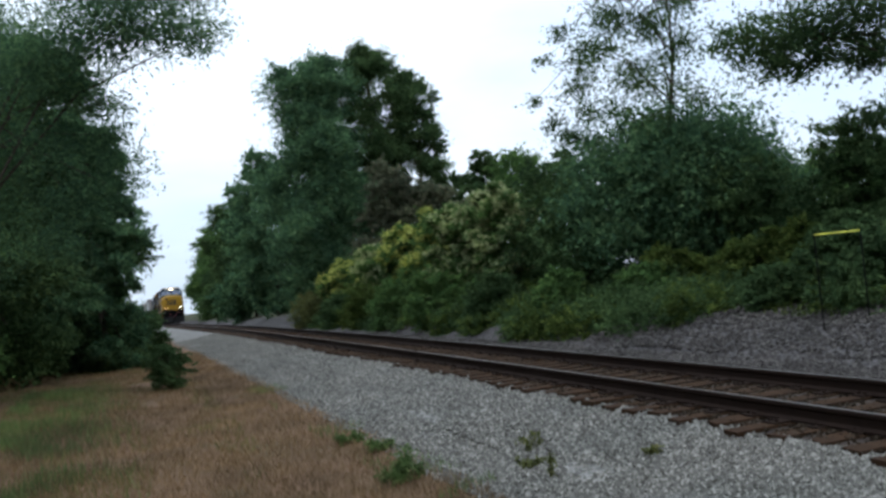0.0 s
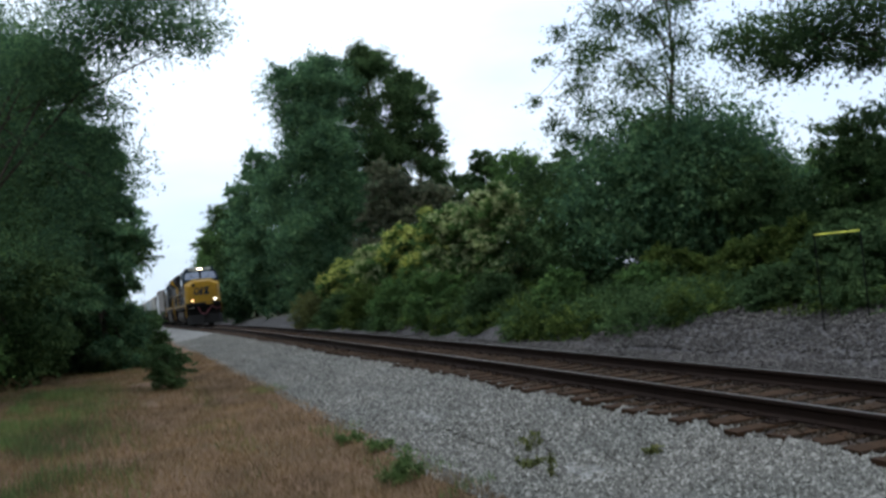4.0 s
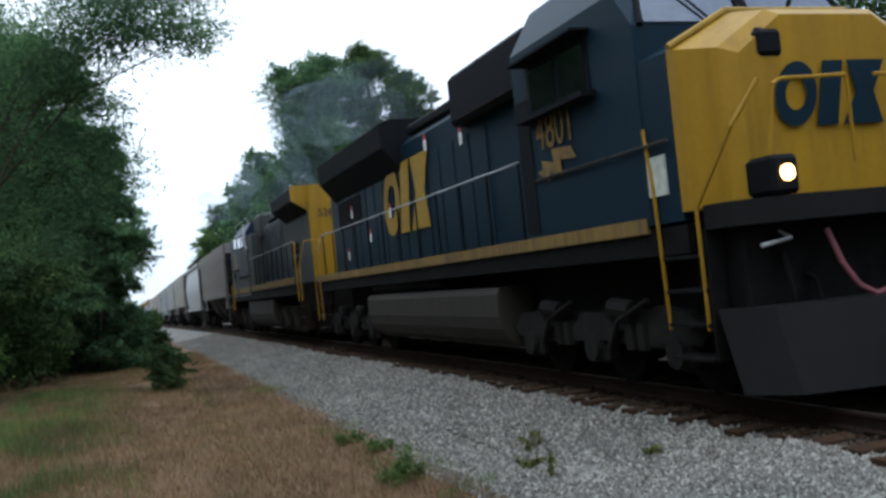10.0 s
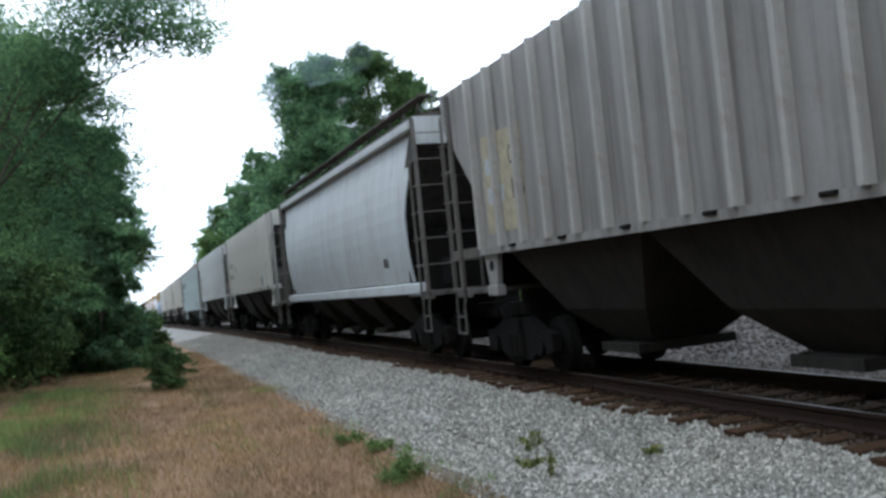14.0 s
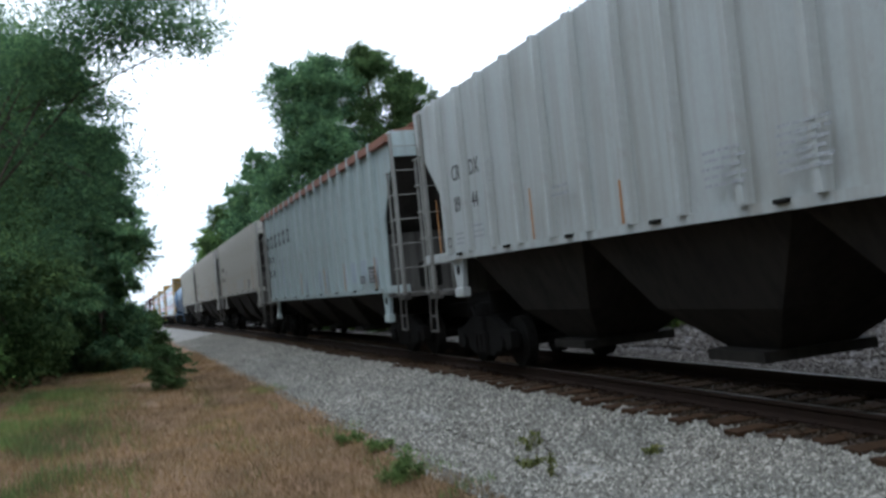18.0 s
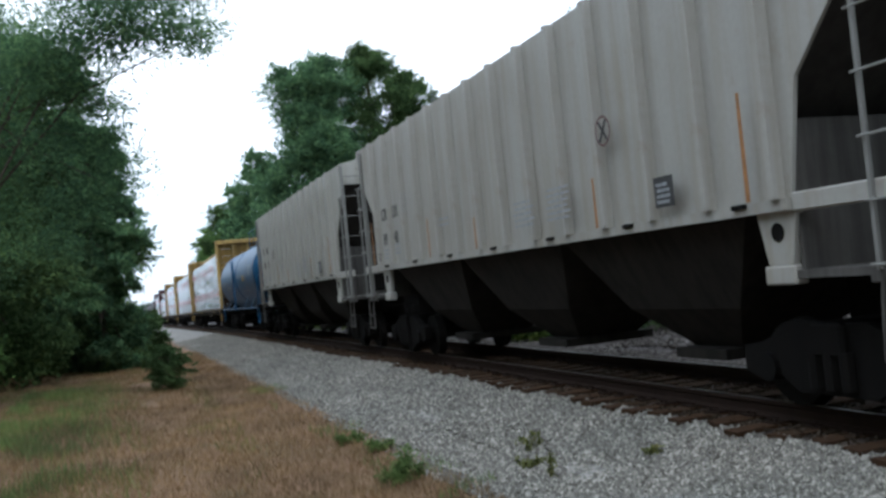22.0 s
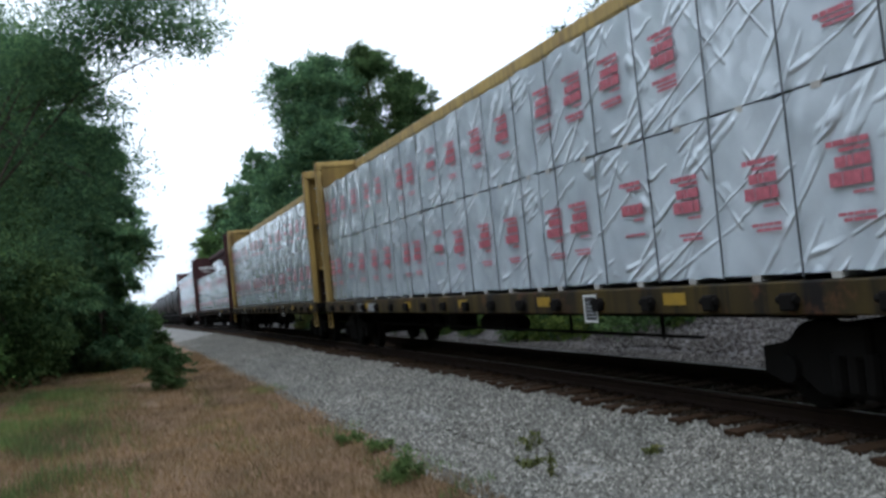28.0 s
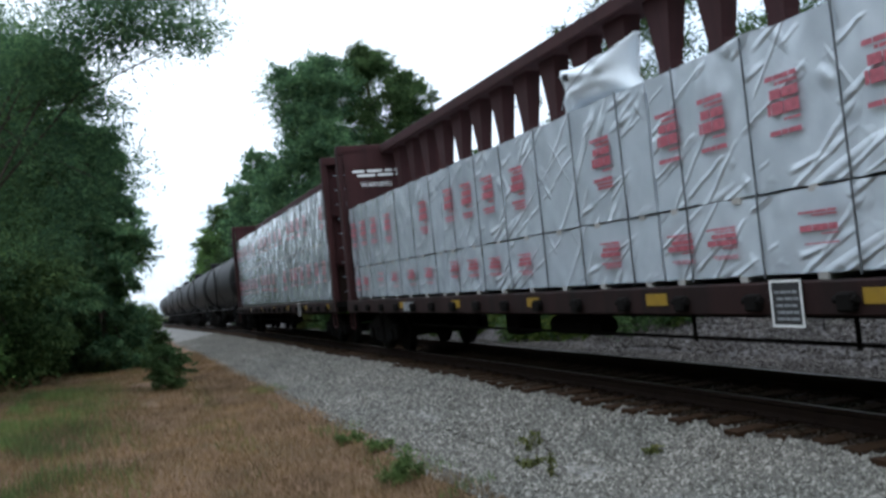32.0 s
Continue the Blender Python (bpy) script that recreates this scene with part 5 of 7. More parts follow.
def locomotive_lead():
    u0, u1 = 138.7, 160.86
    car = thing("locomotive", "dark blue diesel locomotive with a yellow nose and lit headlights", "locomotive", "cars of the train")
    CARS.append((car, (u0 + u1) / 2 - 0.1))
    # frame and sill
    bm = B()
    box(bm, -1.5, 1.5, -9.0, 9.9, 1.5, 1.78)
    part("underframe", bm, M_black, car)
    # plain dark block added to close the view between the trucks
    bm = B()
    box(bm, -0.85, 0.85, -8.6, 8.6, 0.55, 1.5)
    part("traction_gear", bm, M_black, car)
    bm = B()
    for sx in (-1, 1):
        box(bm, sx * 1.5, sx * 1.54, -8.3, 9.9, 1.74, 1.9)
    part("sill_stripe", bm, M_dullgold, car, "faded yellow sill stripe")
    bm = B()
    box(bm, -1.52, 1.52, -8.3, 10.3, 1.78, 1.82)
    part("walkway", bm, M_roofblack, car)
    # nose
    def ring(y, w, top, lowz, k=1.0):
        return [(-w, y, lowz), (-w, y, top - 0.36), (-w * 0.52, y, top), (w * 0.52, y, top), (w, y, top - 0.36), (w, y, lowz)]
    bm = B()
    loft(bm, [ring(-9.62, 1.12, 3.66, 1.95), ring(-9.5, 1.28, 3.74, 1.92), ring(-9.1, 1.5, 3.82, 1.9), ring(-8.98, 1.52, 3.84, 1.9)])
    part("nose_front", bm, M_yellow, car, "yellow nose")
    bm = B()
    loft(bm, [ring(-8.98, 1.51, 3.83, 1.82), ring(-7.9, 1.51, 3.86, 1.82)])
    part("nose_side", bm, M_navy, car)
    bm = B()
    pts = [(-1.53, -9.04, 3.5), (-0.79, -9.04, 3.86), (0.79, -9.04, 3.86), (1.53, -9.04, 3.5)]
    path(bm, pts, 0.035)
    part("nose_trim", bm, M_gold, car, "worn yellow trim line round the nose")
    # cab
    def cabring(y, top):
        return [(-1.52, y, 1.82), (-1.52, y, min(4.34, top)), (-1.14, y, top), (1.14, y, top), (1.52, y, min(4.34, top)), (1.52, y, 1.82)]
    bm = B()
    loft(bm, [cabring(-8.38, 3.9), cabring(-8.0, 4.62), cabring(-7.93, 4.9), cabring(-7.5, 4.94), cabring(-5.1, 4.94)])
    part("cab", bm, M_navy, car)
    bm = B()
    for sx in (-1, 1):
        bm3 = [(sx * 0.1, 3.93), (sx * 1.36, 3.93), (sx * 1.4, 4.1), (sx * 1.2, 4.5), (sx * 0.1, 4.55)]
        vs = [bm.verts.new((x, -8.38 + (z - 3.9) * 0.528 - 0.03, z)) for x, z in bm3]
        bm.faces.new(vs)
    r = bmesh.ops.extrude_face_region(bm, geom=list(bm.faces))
    bmesh.ops.translate(bm, vec=(0, 0.03, 0.0), verts=[v for v in r["geom"] if isinstance(v, bmesh.types.BMVert)])
    part("windshield", bm, M_glass, car, "two-piece windshield")
    bm = B()
    for sx in (-1, 1):
        for x in (0.04, 1.24):
            rod(bm, (sx * (x if x < 1 else 1.42), -8.4, 3.9), (sx * (x if x < 1 else 1.24), -8.04, 4.58), 0.04)
        rod(bm, (sx * 0.04, -8.04, 4.58), (sx * 1.24, -8.04, 4.58), 0.04)
        rod(bm, (sx * 0.5, -8.43, 3.92), (sx * 0.85, -8.22, 4.35), 0.015)
    part("windshield_frame", bm, M_roofblack, car)
    for sx in (-1, 1):
        bm = B()
        box(bm, sx * 1.515, sx * 1.535, -7.35, -5.6, 3.42, 4.05)
        w = part("cab_window", bm, M_roofblack, car, "dark cab side window")
        bm = B()
        box(bm, sx * 1.53, sx * 1.545, -7.25, -6.55, 3.48, 4.0)
        box(bm, sx * 1.53, sx * 1.545, -6.45, -5.7, 3.48, 4.0)
        part("pane", bm, M_glass, w)
        bm = B()
        box(bm, sx * 1.5, sx * 1.72, -7.45, -5.5, 3.36, 3.42)
        box(bm, sx * 1.5, sx * 1.78, -7.45, -5.5, 4.1, 4.13)
        part("window_ledge", bm, M_roofblack, car)
        bm = B()
        box(bm, sx * 1.5, sx * 1.53, -5.55, -5.15, 1.95, 3.7)
        part("cab_door", bm, M_roofblack, car)
    # lamps and number boards
    bm = B()
    box(bm, -0.27, 0.27, -8.08, -7.85, 4.62, 4.94, 0.03)
    house = part("headlight_housing", bm, M_roofblack, car)
    for x in (-0.1, 0.1):
        bm = B()
        rod(bm, (x * 1.25, -8.12, 4.78), (x * 1.25, -8.05, 4.78), 0.075, 14)
        part("headlight", bm, M_lamp, house, "lit white headlight")
    for sx in (-1, 1):
        bm = B()
        box(bm, sx * 0.3, sx * 1.0, -8.05, -7.88, 4.64, 4.88, 0.02)
        nb = part("number_board", bm, M_roofblack, car)
        part("board_face", box(B(), sx * 0.33, sx * 0.97, -8.064, -8.052, 4.665, 4.855, 0.004), M_plate, nb, "pale number board face")
        words("number_print", "4801", 0.2, M_ink, nb, on_front(0.4 if sx > 0 else -0.9, -8.066, 4.69), "black road number", 1.0)
        bm = B()
        box(bm, sx * 0.84, sx * 1.16, -9.98, -9.5, 1.94, 2.3, 0.04)
        dl = part("ditch_light_housing", bm, M_roofblack, car)
        bm = B()
        rod(bm, (sx * 1.0, -10.01, 2.13), (sx * 1.0, -9.95, 2.13), 0.075, 14)
        part("ditch_light", bm, M_ditch if sx < 0 else M_lamp, dl, "lit amber ditch light" if sx < 0 else "lit ditch light")
    # nose details
    bm = B()
    box(bm, -0.92, -0.58, -9.66, -9.5, 3.24, 3.54, 0.06)
    part("nose_window", bm, M_roofblack, car, "small dark window in the nose")
    logo_front(car)
    for pts in ([(-1.05, -9.78, 2.1), (-0.95, -9.85, 2.95), (-0.85, -9.85, 3.0), (-0.05, -9.85, 3.02), (0.0, -9.8, 2.2)], [(0.3, -9.85, 3.02), (1.1, -9.8, 3.02), (1.2, -9.75, 2.4)]):
        part("nose_handrail", path(B(), pts, 0.02), M_yellow, car, "yellow grab rail")
    for sx in (-1, 1):
        for pts in ([(sx * 1.5, -9.2, 0.75), (sx * 1.54, -9.25, 1.9), (sx * 1.4, -9.75, 2.6), (sx * 1.15, -9.9, 3.0)], [(sx * 1.5, -8.5, 0.75), (sx * 1.54, -8.5, 2.2), (sx * 1.53, -8.4, 2.8)]):
            part("step_handrail", path(B(), pts, 0.022), M_yellow, car, "yellow step handrail")
    # pilot and plow
    bm = B()
    prism(bm, [(-1.5, -9.3), (-1.46, -9.72), (-0.9, -10.06), (0.9, -10.06), (1.46, -9.72), (1.5, -9.3)], 1.7, 1.93, "z")
    part("anticlimber", bm, M_plow, car, "dark ledge under the nose")
    bm = B()
    box(bm, 0.16, 0.74, -10.085, -10.05, 1.76, 1.9, 0.01)
    part("ledge_plate", bm, M_yellow, car, "small yellow plate")
    bm = B()
    box(bm, -1.3, 1.3, -9.6, -9.3, 0.7, 1.72, 0.03)
    part("pilot", bm, M_black, car)
    for sx in (-1, 1):
        bm = B()
        box(bm, sx * 1.16, sx * 1.5, -9.3, -9.26, 0.45, 1.72)
        part("step_guard", bm, M_black, car)
    bm = B()
    for x, z in ((-0.95, 1.45), (0.95, 1.35), (-0.6, 1.2), (0.75, 1.1)):
        path(bm, [(x, -9.62, z), (x, -9.75, z - 0.05), (x + 0.04, -9.8, z - 0.45)], 0.028, 6)
    tagged(part("air_line", bm, M_black, car), kind="stuff")
    bm = B()
    path(bm, [(-0.9, -9.66, 1.62), (-0.9, -9.82, 1.55), (-1.25, -9.82, 1.5)], 0.02, 6)
    part("coupling_lever", bm, M_railing, car, "worn uncoupling lever")
    bm = B()
    prism(bm, [(-1.52, -9.4), (-1.2, -9.85), (0, -10.1), (1.2, -9.85), (1.52, -9.4), (1.4, -9.4), (0, -9.6), (-1.4, -9.4)], 0.18, 0.95, "z")
    for v in bm.verts:
        if v.co.z < 0.5:
            v.co.y -= 0.28
    part("snow_plow", bm, M_plow, car, "dark steel plow")
    bm = B()
    path(bm, [(-0.5, -9.85, 1.6), (-0.42, -9.92, 1.28), (-0.27, -9.95, 1.06), (-0.08, -9.96, 0.96), (0.12, -9.96, 1.0), (0.27, -9.95, 1.16), (0.4, -9.94, 1.38), (0.55, -9.94, 1.53), (0.72, -9.94, 1.55), (0.92, -9.94, 1.45), (1.12, -9.94, 1.36), (1.35, -9.85, 1.42)], 0.03, 8)
    part("air_hose", bm, M_pinkhose, car, "reddish brake hose")
    for sx in (-1, 1):
        bm = B()
        box(bm, sx * 1.12, sx * 1.16, -9.25, -8.5, 0.4, 1.75)
        well = part("steps", bm, M_black, car)
        for k in range(4):
            part("tread", box(B(), sx * 1.16, sx * 1.52, -9.25, -8.5, 0.45 + 0.33 * k, 0.49 + 0.33 * k, 0.006), M_black, well)
    # hood
    bm = B()
    prism(bm, [(-1.02, 1.8), (-1.02, 4.25), (-0.8, 4.45), (0.8, 4.45), (1.02, 4.25), (1.02, 1.8)], -5.1, 9.4, "y")
    hood = part("hood", bm, M_navy, car)
    bm = B()
    prism(bm, [(-1.45, 4.25), (-1.5, 4.72), (-1.2, 4.82), (1.2, 4.82), (1.5, 4.72), (1.45, 4.25), (1.03, 3.75), (-1.03, 3.75)], 2.1, 8.7, "y")
    part("radiator", bm, M_roofblack, car, "dark flared radiator section")
    for y0, y1, z1 in ((-5.0, -3.6, 4.66), (-3.5, -1.6, 4.6), (-1.3, 1.8, 4.62)):
        part("roof_hatch", box(B(), -0.95, 0.95, y0, y1, 4.4, z1, 0.05), M_roofblack, car)
    part("brake_grid_box", box(B(), -1.3, 1.3, -5.05, -1.8, 3.95, 4.8, 0.08), M_roofblack, car, "dark box above the hood")
    part("exhaust_stack", rod(B(), (0, 0.3, 4.5), (0, 0.3, 4.85), 0.35, 12), M_roofblack, car)
    doors = shared("hood_door", lambda b: box(b, -0.02, 0.012, -0.36, 0.36, 0, 1.9, 0.008), M_navy)
    for i in range(13):
        for sx in (-1, 1):
            again("hood_door", doors, car, pose(sx * 1.02, -2.4 + 0.82 * i, 1.95 if i < 6 else 1.95, 0, 0, 0 if sx < 0 else 180))
    bm = B()
    box(bm, -1.06, -1.0, 5.9, 8.4, 3.0, 3.7)
    part("air_grille", bm, M_black, car)
    logo_side(car, 0.3, -1.07, M_gold, 3.5, 2.5, 1.42)
    words("road_number", "4801", 0.66, M_dullgold, car, on_side(-1.545, -5.75, 2.98), "faded yellow road number", 0.85)
    bolt(car, -5.68, 2.72, M_dullgold, -1.545, 0.95)
    # handrails
    for sx in (-1, 1):
        bm = B()
        ys = [-4.9 + 1.25 * i for i in range(12)]
        post = shared("stanchion_short", lambda b: rod(b, (0, 0, 1.8), (0, 0, 2.95), 0.018, 5), M_under)
        for y in ys:
            again("stanchion", post, car, pose(sx * 1.47, y, 0))
        path(bm, [(sx * 1.47, -4.9, 2.95), (sx * 1.47, 9.0, 2.95), (sx * 1.47, 9.6, 2.5)], 0.015, 5)
        part("handrail", bm, M_railing, car, "worn silver walkway handrail")
        for pts in ([(sx * 1.5, 10.25, 0.7), (sx * 1.52, 10.2, 2.3), (sx * 1.4, 9.9, 2.9)], [(sx * 1.5, 9.6, 0.7), (sx * 1.52, 9.65, 2.6), (sx * 1.3, 9.9, 3.0)]):
            part("step_handrail", path(B(), pts, 0.022), M_yellow, car, "yellow step handrail")
        bm = B()
        box(bm, sx * 1.12, sx * 1.16, 9.6, 10.3, 0.4, 1.75)
        well = part("steps", bm, M_mud, car, "mud-brown steps")
        for k in range(4):
            part("tread", box(B(), sx * 1.16, sx * 1.52, 9.6, 10.3, 0.45 + 0.33 * k, 0.49 + 0.33 * k, 0.006), M_mud, well)
    # tank, reservoirs
    bm = B()
    prism(bm, [(-1.47, 0.85), (-1.47, 1.18), (-1.42, 1.28), (1.42, 1.28), (1.47, 1.18), (1.47, 0.85), (1.42, 0.66), (1.3, 0.48), (1.1, 0.36), (0.85, 0.32), (-0.85, 0.32), (-1.1, 0.36), (-1.3, 0.48), (-1.42, 0.66)], -3.6, 4.5, "y")
    part("fuel_tank", bm, M_tankgrey, car, "long grey fuel tank")
    bm = B()
    rod(bm, (-1.25, -0.6, 1.48), (-1.25, 4.2, 1.48), 0.17, 14)
    rod(bm, (1.25, -0.6, 1.48), (1.25, 4.2, 1.48), 0.17, 14)
    part("air_reservoir", bm, M_black, car, smooth=True)
    for y, z in ((-4.2, 3.6), (-1.6, 3.7), (0.4, 3.9), (3.3, 2.9), (5.2, 2.5), (6.9, 3.2), (7.6, 2.2)):
        tag = flat("warning_label", car, rect(0.15, 0.2), M_white, on_side(-1.075, y, z), "small white warning label with a red head")
        flat("label_head", tag, rect(0.15, 0.1, 0.0, 0.2), M_labelred, pose(0, 0, 0))
    loco_truck(car, -6.3)
    loco_truck(car, 6.9)
    coupler(car, -11.08, -1)
    coupler(car, 11.08, 1)
    bm = B()
    box(bm, -1.53, -1.5, -8.75, -8.4, 2.1, 2.5)
    part("data_plate", bm, M_plate, car, "pale data plate")
    bm = B()
    for y0, y1 in ((-7.6, -5.6), (-8.9, -7.7)):
        rod(bm, (-1.56, y0, 2.62), (-1.56, y1, 2.62), 0.018, 5)
    part("grab_iron", bm, M_tankgrey, car)
    stretch(car, 1.062)


def emblem_shapes(bm, w, h):
    """A slanted ring, a slanted bar and an hourglass side by side."""
    n = 24
    rx, ry = w * 0.18, h * 0.5
    for i in range(n):
        a, b = 2 * math.pi * i / n, 2 * math.pi * (i + 1) / n
        q = [bm.verts.new((rx + math.cos(t) * rx * r + 0.16 * h * (math.sin(t) * r + 1) / 2, ry + math.sin(t) * ry * r, 0.002)) for t, r in ((a, 1.0), (b, 1.0), (b, 0.5), (a, 0.5))]
        bm.faces.new(q)
    prism(bm, [(w * 0.37, 0), (w * 0.55, 0), (w * 0.65, h), (w * 0.47, h)], 0.0, 0.004, "z")
    prism(bm, [(w * 0.6, 0), (w * 0.96, 0), (w * 0.9, h * 0.5), (w * 1.02, h), (w * 0.68, h), (w * 0.74, h * 0.5)], 0.0, 0.006, "z")
    return bm


def logo_front(car):
    ob = part("emblem", emblem_shapes(B(), 1.42, 0.62), M_navy, car, "dark blue emblem shapes")
    ob.matrix_basis = on_front(-0.82, -9.66, 2.58)


def logo_side(car, y, x, mat, w, z, h):
    ob = part("emblem", emblem_shapes(B(), w, h), mat, car, "large emblem shapes on the hood")
    ob.matrix_basis = on_side(x, y + w, z)


def bolt(car, y, z, mat, x, k=1.0):
    pts = [(0, 0), (0.38, -0.17), (0.42, -0.05), (0.8, -0.15), (0.76, 0.07), (1.25, 0.03), (1.08, 0.2), (0.52, 0.24), (0.56, 0.06), (0.17, 0.14), (0.21, 0.01)]
    flat("lightning_stripe", car, [(p * k, q * k) for p, q in pts], mat, on_side(x, y, z), "yellow lightning flash")


def locomotive_second():
    u0, u1 = 160.86, 182.65
    car = thing("locomotive", "grey and dark blue diesel locomotive running hood first, with yellow ends", "locomotive", "cars of the train")
    CARS.append((car, (u0 + u1) / 2))
    bm = B()
    box(bm, -1.5, 1.5, -9.9, 9.6, 1.5, 1.8)
    part("underframe", bm, M_black, car)
    # added dark block, fills the gap behind trucks and tank
    bm = B()
    box(bm, -0.85, 0.85, -8.6, 8.6, 0.55, 1.5)
    part("traction_gear", bm, M_black, car)
    seg = shared("sill_stripe", lambda b: box(b, -0.02, 0.02, 0.04, 1.11, 1.85, 2.06), M_dullgold)
    for sx in (-1, 1):
        for i in range(9):
            again("sill_stripe", seg, car, pose(sx * 1.52, -8.3 + 1.15 * i, 0))
    bm = B()
    box(bm, -1.52, 1.52, -10.2, 9.6, 1.8, 1.84)
    part("walkway", bm, M_roofblack, car)
    # hood, end and radiator
    bm = B()
    prism(bm, [(-1.0, 1.8), (-1.0, 4.3), (-0.85, 4.45), (0.85, 4.45), (1.0, 4.3), (1.0, 1.8)], -9.22, 2.7, "y")
    part("hood", bm, M_greyb, car)
    bm = B()
    prism(bm, [(-1.0, 1.8), (-1.02, 4.86), (1.02, 4.86), (1.0, 1.8)], -9.3, -9.22, "y")
    for v in bm.verts:
        if v.co.y < -9.25:
            v.co.x *= 0.96
    part("hood_end", bm, M_yellow, car, "yellow hood end")
    bm = B()
    prism(bm, [(-1.5, 4.42), (-1.5, 4.8), (-1.42, 4.88), (1.42, 4.88), (1.5, 4.8), (1.5, 4.42), (1.0, 4.0), (-1.0, 4.0)], -8.92, -4.9, "y")
    part("radiator", bm, M_roofblack, car, "dark overhanging radiator")
    bm = B()
    prism(bm, [(-1.5, 4.42), (-1.5, 4.8), (-1.42, 4.88), (1.42, 4.88), (1.5, 4.8), (1.5, 4.42), (1.0, 4.1), (-1.0, 4.1)], -9.0, -8.92, "y")
    part("radiator_end", bm, M_yellow, car)
    bm = B()
    box(bm, 0.2, 0.62, -9.36, -9.28, 4.05, 4.75, 0.04)
    hh = part("headlight_housing", bm, M_roofblack, car)
    for z in (4.25, 4.55):
        bm = B()
        rod(bm, (0.41, -9.38, z), (0.41, -9.34, z), 0.1, 12)
        part("headlight", bm, M_glass, hh, "unlit headlight")
    words("road_number", "526", 0.34, M_navy, car, on_front(-0.72, -9.31, 3.85), "dark painted road number")
    # cab at the trailing end
    def cabring(y, top, w=1.5):
        return [(-w, y, 1.68), (-w, y, min(4.38, top)), (-w * 0.78, y, top), (w * 0.78, y, top), (w, y, min(4.38, top)), (w, y, 1.68)]
    bm = B()
    loft(bm, [cabring(2.7, 4.84), cabring(7.6, 4.84), cabring(8.0, 4.72), cabring(8.75, 3.98), cabring(9.0, 3.62), cabring(9.2, 3.5, 1.42), cabring(9.36, 3.4, 1.2)])
    part("cab", bm, M_bluepaint, car, "dark blue cab")
    for sx in (-1, 1):
        M = on_side(-1.506, 0, 0) if sx < 0 else pose(1.506, 0, 0, 90, 0, 90)
        f = 1 if sx > 0 else -1
        flat("nose_stripe", car, [(f * 9.0, 1.72), (f * 8.5, 1.72), (f * 8.99, 3.55)][::f], M_dullgold, M, "dirty yellow nose edge")
        flat("cab_panel", car, [(f * 5.3, 3.72), (f * 2.75, 3.72), (f * 2.75, 2.58), (f * 4.95, 2.64)][::f], M_greyb, M, "grey cab side panel")
        flat("cab_panel", car, [(f * 8.3, 2.56), (f * 2.75, 2.56), (f * 2.75, 2.08), (f * 8.45, 2.08)][::f], M_greyb, M, "grey cab side panel")
        flat("sill_plate", car, [(f * 8.9, 1.83), (f * 2.75, 1.83), (f * 2.75, 1.69), (f * 8.9, 1.69)][::f], M_greyb, M, "grey sill plate")
        bm = B()
        box(bm, sx * 1.5, sx * 1.56, 2.75, 6.0, 2.5, 2.56)
        part("side_ledge", bm, M_black, car)
        bm = B()
        box(bm, sx * 1.5, sx * 1.57, 6.2, 8.3, 2.89, 2.94)
        part("door_awning", bm, M_black, car)
        bm = B()
        box(bm, sx * 1.5, sx * 1.53, 7.6, 8.15, 2.56, 2.82)
        part("air_louvre", bm, M_black, car)
        bm = B()
        box(bm, sx * 1.5, sx * 1.525, 6.92, 7.25, 1.68, 2.05)
        part("step_well", bm, M_black, car)
        flat("cab_stripe", car, [(f * 8.5, 2.06), (f * 2.75, 2.06), (f * 2.75, 1.84), (f * 8.5, 1.84)][::f], M_dullgold, M, "dirty yellow stripe")
        bm = B()
        for y0, y1, z0, z1 in ((6.25, 7.2, 3.92, 4.36), (4.7, 5.7, 3.84, 4.3), (3.9, 4.4, 3.84, 4.3)):
            box(bm, sx * 1.5, sx * 1.514, y0 - 0.06, y1 + 0.06, z0 - 0.06, z1 + 0.06)
        part("window_surround", bm, M_roofblack, car)
        for y0, y1, z0, z1 in ((6.25, 7.2, 3.92, 4.36), (4.7, 5.7, 3.84, 4.3), (3.9, 4.4, 3.84, 4.3)):
            bm = B()
            box(bm, sx * 1.514, sx * 1.522, y0, y1, z0, z1)
            part("cab_window", bm, M_glass, car, "cab side window")
        bm = B()
        box(bm, sx * 1.5, sx * 1.525, 6.25, 7.53, 2.1, 2.84, 0.01)
        part("nose_door", bm, M_greyb, car, "grey nose door")
        bm = B()
        box(bm, sx * 1.52, sx * 1.532, 7.22, 7.42, 2.2, 2.76)
        part("door_window", bm, M_black, car)
        bm = B()
        box(bm, sx * 1.0, sx * 1.48, 1.2, 2.7, 1.85, 4.2, 0.05)
        part("equipment_cabinet", bm, M_greyb, car, "grey equipment cabinet behind the cab")
        bm = B()
        for z in (2.3, 2.7, 3.1, 3.5):
            rod(bm, (sx * 1.52, 1.5, z), (sx * 1.52, 2.0, z), 0.018, 5)
        part("cabinet_rung", bm, M_under, car)
        # handrails
        bm = B()
        ys = [-8.3 + 1.15 * i for i in range(10)]
        post = shared("stanchion_tall", lambda b: rod(b, (0, 0, 1.84), (0, 0, 3.18), 0.018, 5), M_under)
        for y in ys:
            again("stanchion", post, car, pose(sx * 1.47, y, 0))
        path(bm, [(sx * 1.47, -8.3, 3.18), (sx * 1.47, 3.2, 3.18)], 0.015, 5)
        path(bm, [(sx * 1.3, 3.1, 3.6), (sx * 1.5, 3.2, 3.5), (sx * 1.52, 3.4, 4.4)], 0.025, 5)
        part("handrail", bm, M_railing, car, "worn silver walkway handrail")
